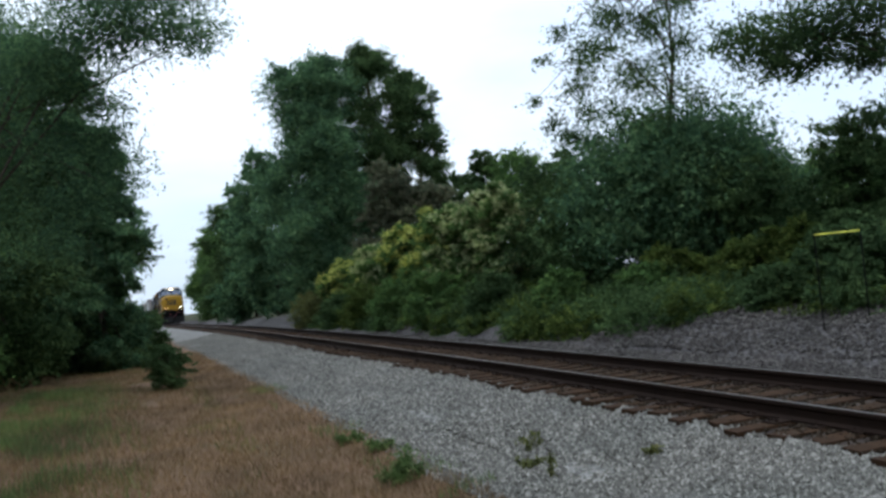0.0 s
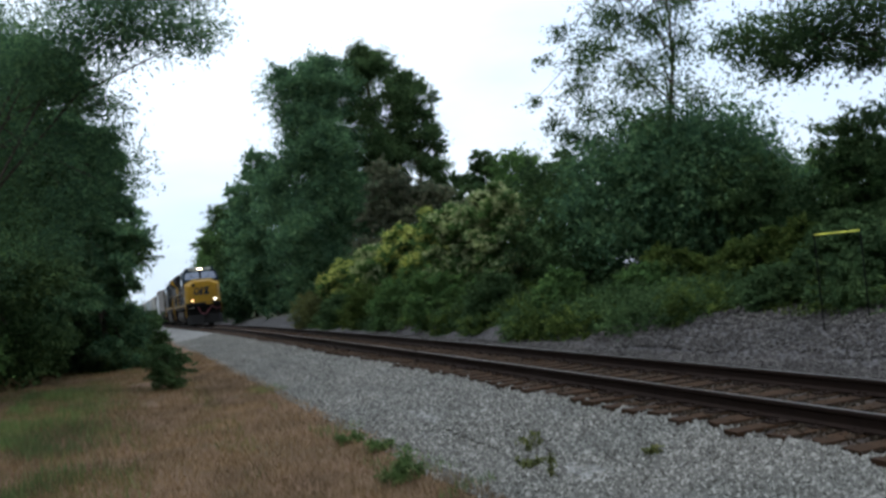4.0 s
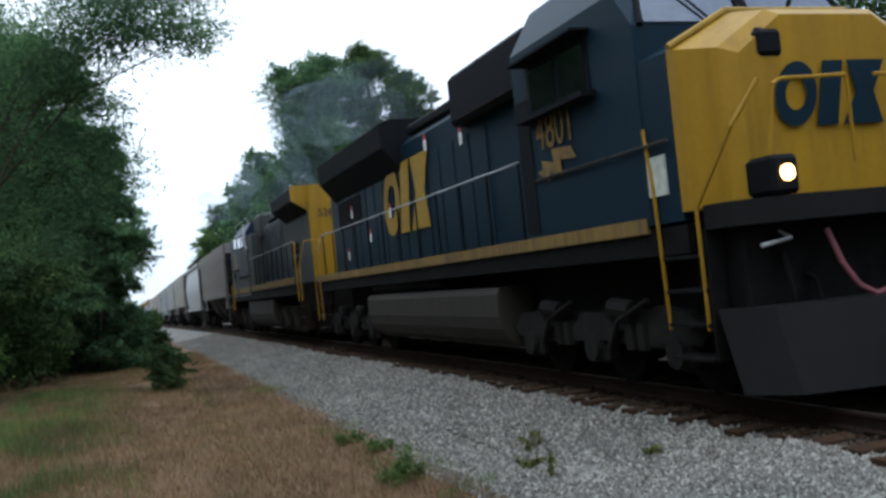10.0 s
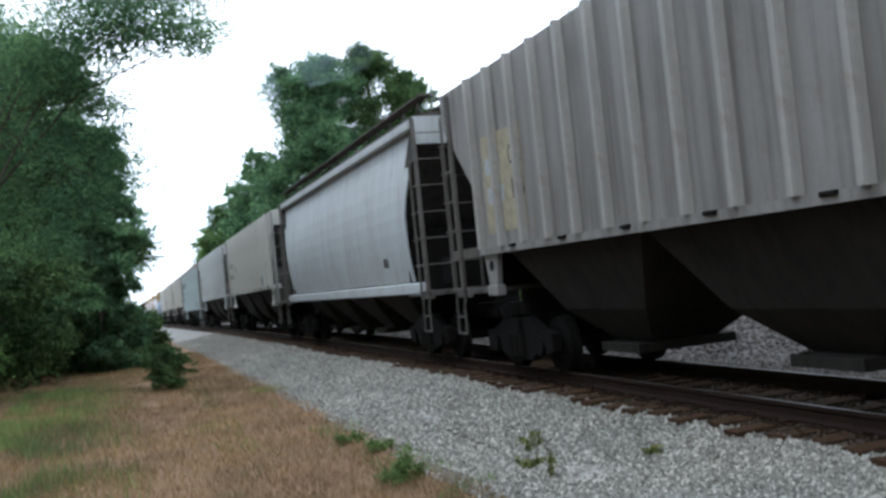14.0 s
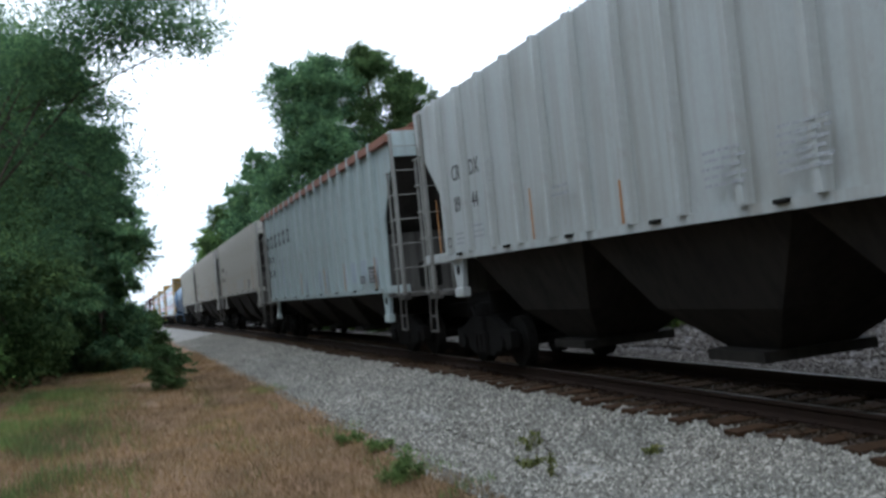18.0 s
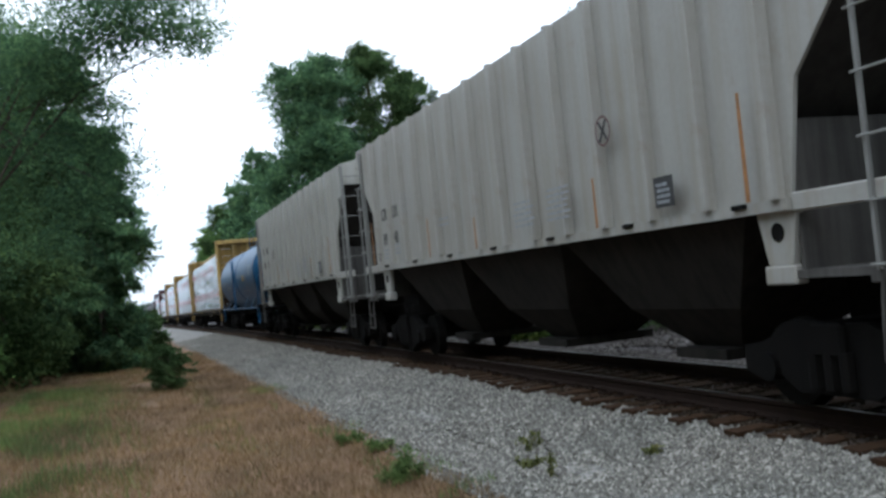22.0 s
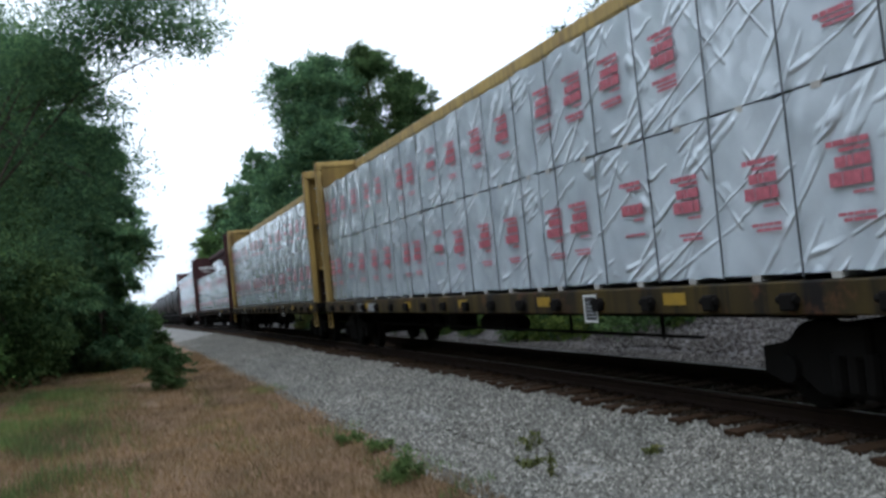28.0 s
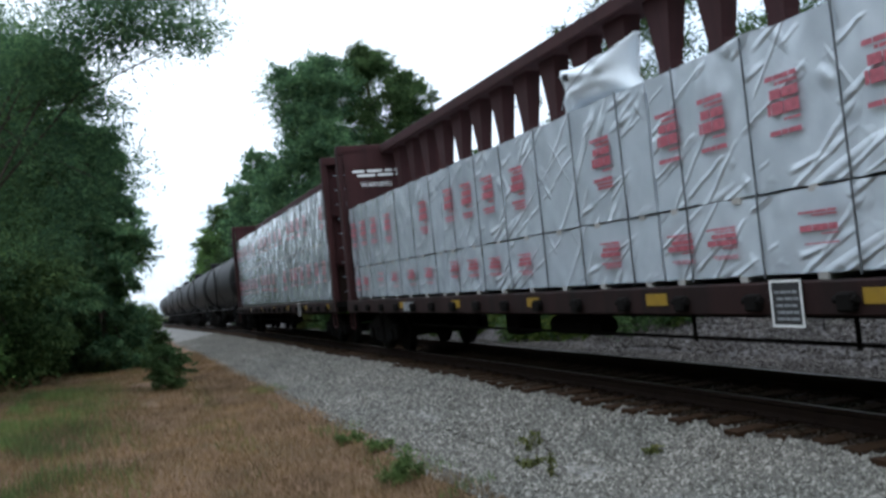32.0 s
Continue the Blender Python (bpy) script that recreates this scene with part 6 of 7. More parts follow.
        for pts in ([(sx * 1.47, -8.3, 3.18), (sx * 1.48, -8.75, 3.15), (sx * 1.52, -8.9, 2.8), (sx * 1.52, -8.95, 1.3)],
                    [(sx * 1.0, -9.9, 3.1), (sx * 1.35, -9.7, 3.1), (sx * 1.52, -9.55, 2.4), (sx * 1.52, -9.55, 1.3)],
                    [(sx * 1.0, -10.15, 1.9), (sx * 1.0, -10.1, 3.0), (sx * 0.2, -10.1, 3.05)],
                    [(sx * 1.52, 9.0, 1.1), (sx * 1.52, 9.0, 2.2), (sx * 1.3, 8.95, 2.9)],
                    [(sx * 1.52, 9.6, 1.1), (sx * 1.52, 9.6, 2.2), (sx * 1.2, 9.3, 2.9)]):
            part("step_handrail", path(B(), pts, 0.022), M_yellow, car, "yellow step handrail")
        for y in (-9.6, 9.0):
            bm = B()
            box(bm, sx * 1.1, sx * 1.5, y, y + 0.03, 0.4, 1.8)
            well = part("steps", bm, M_mud, car, "mud-brown steps")
            part("side_plate", box(B(), sx * 1.1, sx * 1.5, y + 0.65, y + 0.68, 0.4, 1.8), M_mud, well)
            for k in range(4):
                part("tread", box(B(), sx * 1.15, sx * 1.5, y + 0.03, y + 0.65, 0.42 + 0.33 * k, 0.46 + 0.33 * k, 0.006), M_mud, well)
    words("road_number", "526", 0.62, M_gold, car, on_side(-1.512, 7.62, 3.32), "yellow painted road number", 0.8)
    bolt(car, 7.72, 3.08, M_gold, -1.512)
    logo_side(car, -4.0, -1.04, M_fadeblue, 4.6, 2.5, 1.7)
    flat("lower_band", car, rect(6.4, 0.62), M_fadeblue, on_side(-1.022, 1.1, 1.9), "faded blue lower band on the hood")
    for sx in (-1, 1):
        part("roof_rail", path(B(), [(sx * 1.3, 7.5, 4.72), (sx * 1.36, 7.4, 4.98), (sx * 1.36, 3.2, 5.02), (sx * 1.3, 3.1, 4.84)], 0.02, 6), M_railing, car, "worn silver roof rail")
        part("cab_grab_rail", path(B(), [(sx * 1.5, 3.35, 4.75), (sx * 1.55, 2.6, 3.7), (sx * 1.55, 2.1, 3.68)], 0.025, 6), M_railing, car, "bent silver grab rail")
    bm = B()
    for i in range(3):
        for k in range(2):
            y = -6.95 + 0.5 * i
            box(bm, -1.02, -0.99, y, y + 0.36, 2.36 + 0.48 * k, 2.74 + 0.48 * k)
    tagged(part("hood_grille", bm, M_black, car, "dark louvred openings"), kind="stuff")
    part("roof_hatch", box(B(), -1.0, 1.0, -4.6, -0.6, 4.4, 4.62, 0.08), M_roofblack, car)
    part("brake_grid_box", box(B(), -1.15, 1.15, 0.6, 2.6, 3.9, 4.98, 0.12), M_greyb, car, "grey box behind the cab")
    part("exhaust_stack", box(B(), -0.7, 0.7, -0.4, 0.3, 4.4, 4.7, 0.03), M_roofblack, car)
    dd = shared("hood_door_grey", lambda b: box(b, -0.02, 0.012, -0.4, 0.4, 0, 1.95, 0.008), M_greyb)
    for i in range(8):
        again("hood_door", dd, car, pose(-1.0, -3.6 + 0.88 * i, 1.95))
    bm = B()
    prism(bm, [(-1.47, 0.88), (-1.47, 1.42), (1.47, 1.42), (1.47, 0.88), (1.42, 0.66), (1.28, 0.48), (1.05, 0.36), (-1.05, 0.36), (-1.28, 0.48), (-1.42, 0.66)], -3.0, 4.0, "y")
    part("fuel_tank", bm, M_tankgrey, car, "dusty grey-brown fuel tank")
    for y in (-10.2, 9.75):
        bm = B()
        box(bm, -1.45, 1.45, y, y + 0.3, 0.9, 1.8, 0.03)
        prism(bm, [(-1.3, 0.95), (1.3, 0.95), (1.1, 0.3), (0.2, 0.22), (-0.2, 0.22), (-1.1, 0.3)], y + 0.05, y + 0.15, "y")
        part("pilot", bm, M_under, car)
    loco_truck(car, -6.0, 1)
    loco_truck(car, 6.3, 1)
    coupler(car, -10.9, -1)
    coupler(car, 10.9, 1)
    stretch(car, 1.04)


def tank_car(label, u0, u1, mat, detail):
    L = u1 - u0
    h = L / 2
    car = thing("tank_car", label, "tank car", "cars of the train")
    CARS.append((car, (u0 + u1) / 2))
    R, zc, e = 1.54, 2.68, h - 0.6
    rings = []
    prof = [(-e, 0.55), (-e + 0.08, 0.9), (-e + 0.2, 1.18), (-e + 0.42, 1.38), (-e + 0.7, R), (-e + 0.9, R), (-0.5, R), (-0.26, R), (-0.24, R + 0.015), (-0.2, R + 0.015), (0.2, R + 0.015), (0.24, R + 0.015), (0.26, R), (0.5, R), (e - 0.9, R), (e - 0.7, R), (e - 0.42, 1.38), (e - 0.2, 1.18), (e - 0.08, 0.9), (e, 0.55)]
    for y, r in prof:
        rings.append([(math.cos(2 * math.pi * i / 36) * r, y, zc + math.sin(2 * math.pi * i / 36) * r) for i in range(36)])
    bm = B()
    loft(bm, rings)
    part("tank", bm, mat, car, smooth=True)
    bm = B()
    rod(bm, (0, -1.2, zc + R - 0.1), (0, -1.2, zc + R + 0.36), 0.36, 18)
    rod(bm, (0, -1.2, zc + R + 0.36), (0, -1.2, zc + R + 0.44), 0.4, 18, 0.3)
    part("dome", bm, mat, car)
    part("safety_valve", rod(B(), (0, 0.2, zc + R - 0.1), (0, 0.2, zc + R + 0.16), 0.22, 14), mat, car)
    bm = B()
    zt = zc + R
    for sx in (-1, 1):
        box(bm, sx * 0.3, sx * 0.56, -2.3, 0.6, zt - 0.06, zt - 0.03)
        for y in (-2.3, -0.85, 0.6):
            rod(bm, (sx * 0.56, y, zt - 0.35), (sx * 0.56, y, zt + 0.75), 0.016, 5)
        for z in (zt + 0.38, zt + 0.75):
            rod(bm, (sx * 0.56, -2.3, z), (sx * 0.56, 0.6, z), 0.015, 5)
    part("top_platform", bm, mat, car, "railed platform round the dome")
    for sx in (-1, 1):
        ladder(car, sx * 1.57, 0.05, 1.15, 2.4, 0.44, 7, mat)
        bm = B()
        rod(bm, (sx * 1.5, -(h - 1.0), 1.2), (sx * 1.5, h - 1.0, 1.2), 0.028, 6)
        for y in (-4.6, -2.2, 2.2, 4.6):
            rod(bm, (sx * 1.5, y, 1.2), (sx * 1.2, y + 0.4, 1.7), 0.02, 5)
        part("side_rail", bm, mat, car)
        for sy in (-1, 1):
            bm = B()
            y = sy * (h - 0.9)
            path(bm, [(sx * 1.46, y, 0.55), (sx * 1.46, y, 2.5), (sx * 1.3, y - sy * 0.05, 2.6), (sx * 0.3, y - sy * 0.05, 2.62)], 0.025)
            path(bm, [(sx * 1.46, y - sy * 0.4, 0.55), (sx * 1.46, y - sy * 0.4, 1.4)], 0.022)
            for z in (0.56, 0.85, 1.15):
                rod(bm, (sx * 1.46, y, z), (sx * 1.46, y - sy * 0.4, z), 0.018, 5)
            part("corner_step", bm, mat, car)
    for sy in (-1, 1):
        bm = B()
        box(bm, -1.48, 1.48, sy * (h - 1.55), sy * (h - 0.65), 1.2, 1.34)
        box(bm, -0.3, 0.3, sy * (h - 3.4), sy * (h - 0.65), 0.75, 1.25)
        prism(bm, [(-1.2, 1.3), (1.2, 1.3), (1.0, 1.9), (0.5, 1.5), (-0.5, 1.5), (-1.0, 1.9)], sy * (h - 2.6), sy * (h - 2.3), "y")
        part("stub_sill", bm, M_under, car)
        freight_truck(car, sy * (h - 2.2))
        coupler(car, sy * h, sy)
    bm = B()
    rod(bm, (0, 0, 0.75), (0, 0, 1.35), 0.24, 12)
    box(bm, -0.5, 0.5, -0.7, 0.7, 0.95, 1.25, 0.04)
    path(bm, [(0, 0, 0.9), (0.6, 0.2, 0.8), (1.2, 0.3, 0.85)], 0.03)
    part("bottom_outlet", bm, M_under, car)
    bm = B()
    rod(bm, (-0.5, -4.4, 0.95), (-0.5, 4.4, 0.95), 0.04, 6)
    for y in (-3.6, -1.6, 1.4, 3.4):
        rod(bm, (-0.5, y, 0.92), (-0.5, y, 1.4), 0.03, 5)
    part("brake_pipe", bm, M_under, car)
    if not detail:
        return car

    def curved(y, z):
        x = -math.sqrt(max(0.05, R * R - (z - zc) ** 2)) - 0.012
        return x

    def patch(name, y, z, w, hh, m, lab, lean=0.0):
        n = 6
        bm = B()
        rows = []
        for i in range(n + 1):
            zz = z + hh * i / n
            rows.append([bm.verts.new((curved(y, zz), y - lean * i / n, zz)), bm.verts.new((curved(y, zz), y - w - lean * i / n, zz))])
        for a, b in zip(rows, rows[1:]):
            bm.faces.new((a[0], a[1], b[1], b[0]))
        return part(name, bm, m, car, lab)
    for y, z, k in ((3.95, 2.15, 0.55), (1.25, 2.15, 0.6), (-1.3, 2.15, 0.65), (-3.75, 2.1, 0.7), (-6.6, 2.0, 1.3), (6.9, 2.0, 1.0)):
        patch("yellow_strip", y, z, 0.07, k, M_yellow, "yellow reflective strip", -0.04)
    patch("yellow_placard", -2.85, 2.45, 0.62, 0.27, M_yellow, "yellow placard")
    for k in range(8):
        patch("white_print", 6.2 - 0.21 * k - (0.14 if k > 3 else 0), 2.45, 0.1, 0.2, M_fade, "white painted print")
    for k in range(5):
        patch("graffiti_mark", 3.7 - 0.33 * k, 2.2 + 0.03 * (k % 2), 0.2, 0.1 + 0.05 * (k % 3), M_fade, "white scrawled mark")
    for k in range(6):
        patch("data_print", -4.9 - 0.03 * k, 3.05 - 0.08 * k, 0.85, 0.035, M_fade, "white small print")
    for k in range(3):
        patch("data_print", -1.9 - 0.9 * k, 1.98, 0.5, 0.05, M_fade, "white small print")
    bm = B()
    rod(bm, (-1.1, -(h - 1.9), 1.55), (-0.5, -(h - 1.9), 1.55), 0.24, 14)
    box(bm, -1.2, -0.8, -(h - 2.2), -(h - 1.6), 1.3, 1.5)
    part("brake_cylinder", bm, mat, car)
    bars("end_print", car, M_white, on_front(-0.6, -e - 0.02, 3.0), 1.2, 0.34, 2, 5)
    return car


BUNDLES = []


def bundle_mesh(key, length, height, seed):
    """A stack of lumber wrapped in white plastic, in creases: x from 0 (inner) to -1.3 (near side)."""
    def build(bm):
        ny, nz = 80, 16
        cols = []
        for j in range(ny + 1):
            y = -length / 2 + length * j / ny
            col = []
            for i in range(nz + 1):
                z = height * i / nz
                q = Vector((y * 1.3 + seed * 7, z * 1.2, 0))
                fold = (1 - abs(noise.noise(Vector((y * 1.5 + z * 1.3 + seed * 5, z * 0.5 - y * 0.35, 3))))) ** 6 * 0.02 + (1 - abs(noise.noise(Vector((y * 2.6 - z * 1.6, z * 0.8 + seed, 9))))) ** 8 * 0.014
                d = -fold + 0.012 * noise.noise(q)
                sag = 0.05 * noise.noise(Vector((y * 1.4, seed * 3.1, 2))) * (1 if i == nz else 0) + (0.025 * noise.noise(Vector((y * 5, seed, 0))) if i == 0 else 0)
                col.append(bm.verts.new((-1.3 + 0.01 + d, y, z + sag)))
            cols.append(col)
        for a, b in zip(cols, cols[1:]):
            for i in range(nz):
                bm.faces.new((a[i], b[i], b[i + 1], a[i + 1]))
        box(bm, -1.292, -0.12, -length / 2, length / 2, 0.0, height - 0.004)
    me = shared(key, build, M_wrap, True)
    for p in me.polygons:
        p.use_smooth = p.area < 0.1
    return me


def bundle(length, height, variant, seed):
    t = thing("lumber_bundle", "lumber bundle wrapped in creased white plastic with red print", "lumber bundle", "wrapped lumber on the flat cars")
    key = "wrap_%d_%d_%d" % (length * 10, height * 10, variant)
    again("plastic_wrap", bundle_mesh(key, length, height, variant), t)
    rnd = random.Random(seed)

    def print_block(b):
        r2 = random.Random(variant * 5 + pick[0])
        z = height * (0.7 + r2.uniform(-0.04, 0.04))
        w = r2.uniform(0.36, 0.5)
        for hh, frac, gap in ((0.03, 1.0, 0.015), (0.02, 0.7, 0.02), (0.06, 0.9, 0.02), (0.075, 1.0, 0.03), (0.016, 0.5, 0.05), (0.03, 1.0, 0.012), (0.018, 0.9, 0.012), (0.018, 0.8, 0.012)):
            if r2.random() < 0.85:
                x = -w / 2
                while x < w * (frac - 0.5) - 0.03:
                    q = r2.uniform(0.06, 0.22)
                    x1 = min(x + q, w * (frac - 0.5))
                    box(b, -0.003, 0.0, x, x1, z - hh * height, z)
                    x = x1 + 0.012
            z -= (hh + gap) * height
    pick = [0]
    sm = shared("strap_%d" % (height * 10), lambda b: box(b, -0.012, 0.0, -0.009, 0.009, -0.03, height + 0.01), M_strap)
    n = 6
    for k in range(n):
        y = -length / 2 + length * (k + 0.5) / n
        again("strap", sm, t, pose(-1.328, y + rnd.uniform(-0.05, 0.05), 0, rnd.uniform(-1, 1)))
        if rnd.random() < 0.9:
            v = pick[0] = rnd.randrange(3)
            pm = shared("print_%d_%d_%d" % (height * 10, variant, v), print_block, M_wrapred)
            ob = again("red_print", pm, t, pose(-1.332, y + length / n * (0.5 + rnd.uniform(-0.12, 0.12)) * (1 if k < n - 1 else 0.4), rnd.uniform(-0.02, 0.02)))
            tagged(ob, kind="stuff")
    bk = shared("bunk", lambda b: box(b, -1.31, -0.15, -0.06, 0.06, -0.06, 0.0), M_bunk)
    for k in range(7):
        again("bunk", bk, t, pose(0, -length / 2 + 0.3 + (length - 0.6) * k / 6, 0))
    return t


PROTO = {}


def lay_bundle(car_u, y, z, length, height, variant, far=False):
    key = (length, height, variant)
    m = pose(0, 0, 0, 0, 0, 180 if far else 0)
    if key not in PROTO:
        PROTO[key] = bundle(length, height, variant, variant * 3 + 1)
        ob = PROTO[key]
    else:
        ob = copy_thing(PROTO[key], m)
    BUNDLES.append((ob, car_u, y, z, far))


def beam_car(label, u0, u1, mat, tiers, seed, open_top=False):
    L = u1 - u0
    h = L / 2
    uc = (u0 + u1) / 2
    car = thing("centre_beam_car", label, "flat car", "cars of the train")
    CARS.append((car, uc))
    e = h - 0.75
    bm = B()
    box(bm, -1.45, 1.45, -e, e, 1.08, 1.24)
    part("deck", bm, M_under, car)
    for sx in (-1, 1):
        bm = B()
        box(bm, sx * 1.4, sx * 1.48, -e, e, 0.96, 1.26, 0.015)
        part("side_sill", bm, M_beamsill if mat == M_beam else M_brownsill, car, "grimy side sill")
        if sx < 0:
            hook = shared("winch_%s" % mat.name, lambda b: (box(b, -0.1, 0.02, -0.09, 0.09, 1.0, 1.16, 0.02), rod(b, (-0.06, -0.13, 1.1), (-0.06, 0.13, 1.1), 0.035, 8)), M_under)
            for i in range(18):
                again("winch", hook, car, pose(-1.46, -e + 1.0 + (2 * e - 2) * i / 17, 0))
    bm = B()
    prism(bm, [(-e, 1.1), (e, 1.1), (e, 0.9), (h - 4.6, 0.88), (h - 6.2, 0.82), (-h + 6.2, 0.82), (-h + 4.6, 0.88), (-e, 0.9)], -0.4, 0.4)
    part("centre_sill", bm, M_under, car)
    for sy in (-1, 1):
        bm = B()
        y0, y1 = sy * (e - 0.06), sy * (e - 0.32)
        box(bm, -1.3, 1.3, sy * (e - 0.3), sy * (e - 0.34), 1.24, 5.1)
        bh = part("bulkhead", bm, M_recess if mat == M_beam else mat, car, "tall end bulkhead with recessed panels")
        bm = B()
        box(bm, -1.45, 1.45, sy * (e - 0.04), sy * (e - 0.34), 5.0, 5.22, 0.02)
        part("top_rail", bm, mat, bh)
        for sx in (-1, 1):
            bm = B()
            box(bm, sx * 1.32, sx * 1.46, y0, y1, 1.24, 5.0, 0.02)
            part("post", bm, mat, bh)
        for z in (2.3, 3.66):
            bm = B()
            box(bm, -1.22, 1.22, sy * (e - 0.12), sy * (e - 0.3), z - 0.06, z)
            part("cross_rib", bm, mat, bh)
        for x in (-0.42, 0.42):
            bm = B()
            box(bm, x - 0.05, x + 0.05, sy * (e - 0.14), sy * (e - 0.3), 1.24, 5.0)
            part("upright", bm, mat, bh)
        # darker plate over the lower part of the recess
        bm = B()
        box(bm, -1.22, 1.22, sy * (e - 0.27), sy * (e - 0.3), 1.26, 2.22)
        part("lower_panel", bm, M_mud, bh, "darker lower panel")
        rung = shared("bulkhead_rung", lambda b: rod(b, (-1.16, 0, 0), (-0.6, 0, 0), 0.013, 5), M_patch)
        for k in range(9):
            again("rung", rung, bh, pose(0, sy * (e - 0.05), 1.5 + 0.4 * k))
        bm = B()
        box(bm, -0.25, 0.25, sy * e, sy * (h - 0.55), 0.72, 1.08)
        part("draft_sill", bm, M_under, car)
        for x in (-1.44, 1.44):
            part("end_step", path(B(), [(x, sy * (e - 0.1), 1.0), (x, sy * (e - 0.08), 0.55), (x, sy * (e - 0.5), 0.55), (x, sy * (e - 0.5), 1.0)], 0.018), mat, car)
        freight_truck(car, sy * (h - 2.6))
        coupler(car, sy * h, sy)
    # the beam itself
    bm = B()
    box(bm, -0.32, 0.32, -e + 0.3, e - 0.3, 4.98, 5.2, 0.02)
    part("top_chord", bm, mat, car)
    n = 19
    post = shared("beam_post_%s" % mat.name, lambda b: loft(b, [[(-0.1, -0.2, 1.24), (0.1, -0.2, 1.24), (0.1, 0.2, 1.24), (-0.1, 0.2, 1.24)], [(-0.1, -0.14, 4.1), (0.1, -0.14, 4.1), (0.1, 0.14, 4.1), (-0.1, 0.14, 4.1)], [(-0.14, -0.3, 4.98), (0.14, -0.3, 4.98), (0.14, 0.3, 4.98), (-0.14, 0.3, 4.98)]]), mat)
    for i in range(n):
        again("beam_post", post, car, pose(0, -e + 1.2 + (2 * e - 2.4) * i / (n - 1), 0))
    # load
    rnd = random.Random(seed)
    load = 2 * (e - 0.38)
    k = 3
    ln = round(load / k - 0.06, 2)
    for far in (False, True):
        z = 1.32
        for hh in tiers:
            for i in range(k):
                lay_bundle(uc, -load / 2 + load / k * (i + 0.5), z, ln, hh, rnd.randrange(3), far)
            z += hh + 0.028
    bm = B()
    for x in (-1.05, 1.05):
        rod(bm, (x, -e + 4.2, 0.66), (x, e - 4.2, 0.66), 0.022, 5)
        for i in range(6):
            y = -e + 5 + (2 * e - 10) * i / 5
            rod(bm, (x, y, 0.62), (x, y, 0.95), 0.025, 5)
    rod(bm, (-0.75, -1.2, 0.72), (-0.75, 0.4, 0.72), 0.14, 10)
    box(bm, -0.95, -0.55, 1.4, 2.0, 0.55, 0.9, 0.04)
    part("brake_rigging", bm, M_under, car)
    for i in range(6):
        flat("reflector", car, rect(0.42, 0.13), M_gold, on_side(-1.486, -10.0 + i * 3.27, 1.06), "yellow reflective strip")
    w = 0.42 if mat == M_brown else 0.34
    pan = flat("stencil_panel", car, rect(w, w), M_ink, on_side(-1.5, -5.62 if mat == M_brown else -4.9, 0.86), "black stencil panel with white print")
    bars("stencil_print", pan, M_fade, pose(0.05, 0.06, 0.005), w - 0.1, w - 0.12, 5, 3, fill=0.4)
    frame_shape("panel_border", pan, M_white, pose(0.0, 0.0, 0.006), w, w, 0.022)
    if seed < 3:
        words("car_mark", "TTZ", 0.27, M_fade, car, on_side(-1.488, 7.2, 0.99), "white painted car mark", 1.1)
    if seed != 3:
        bars("car_number", car, M_fade, on_side(-1.488, 6.1, 1.0), 0.75, 0.18, 1, 4, fill=1.0)
    return car


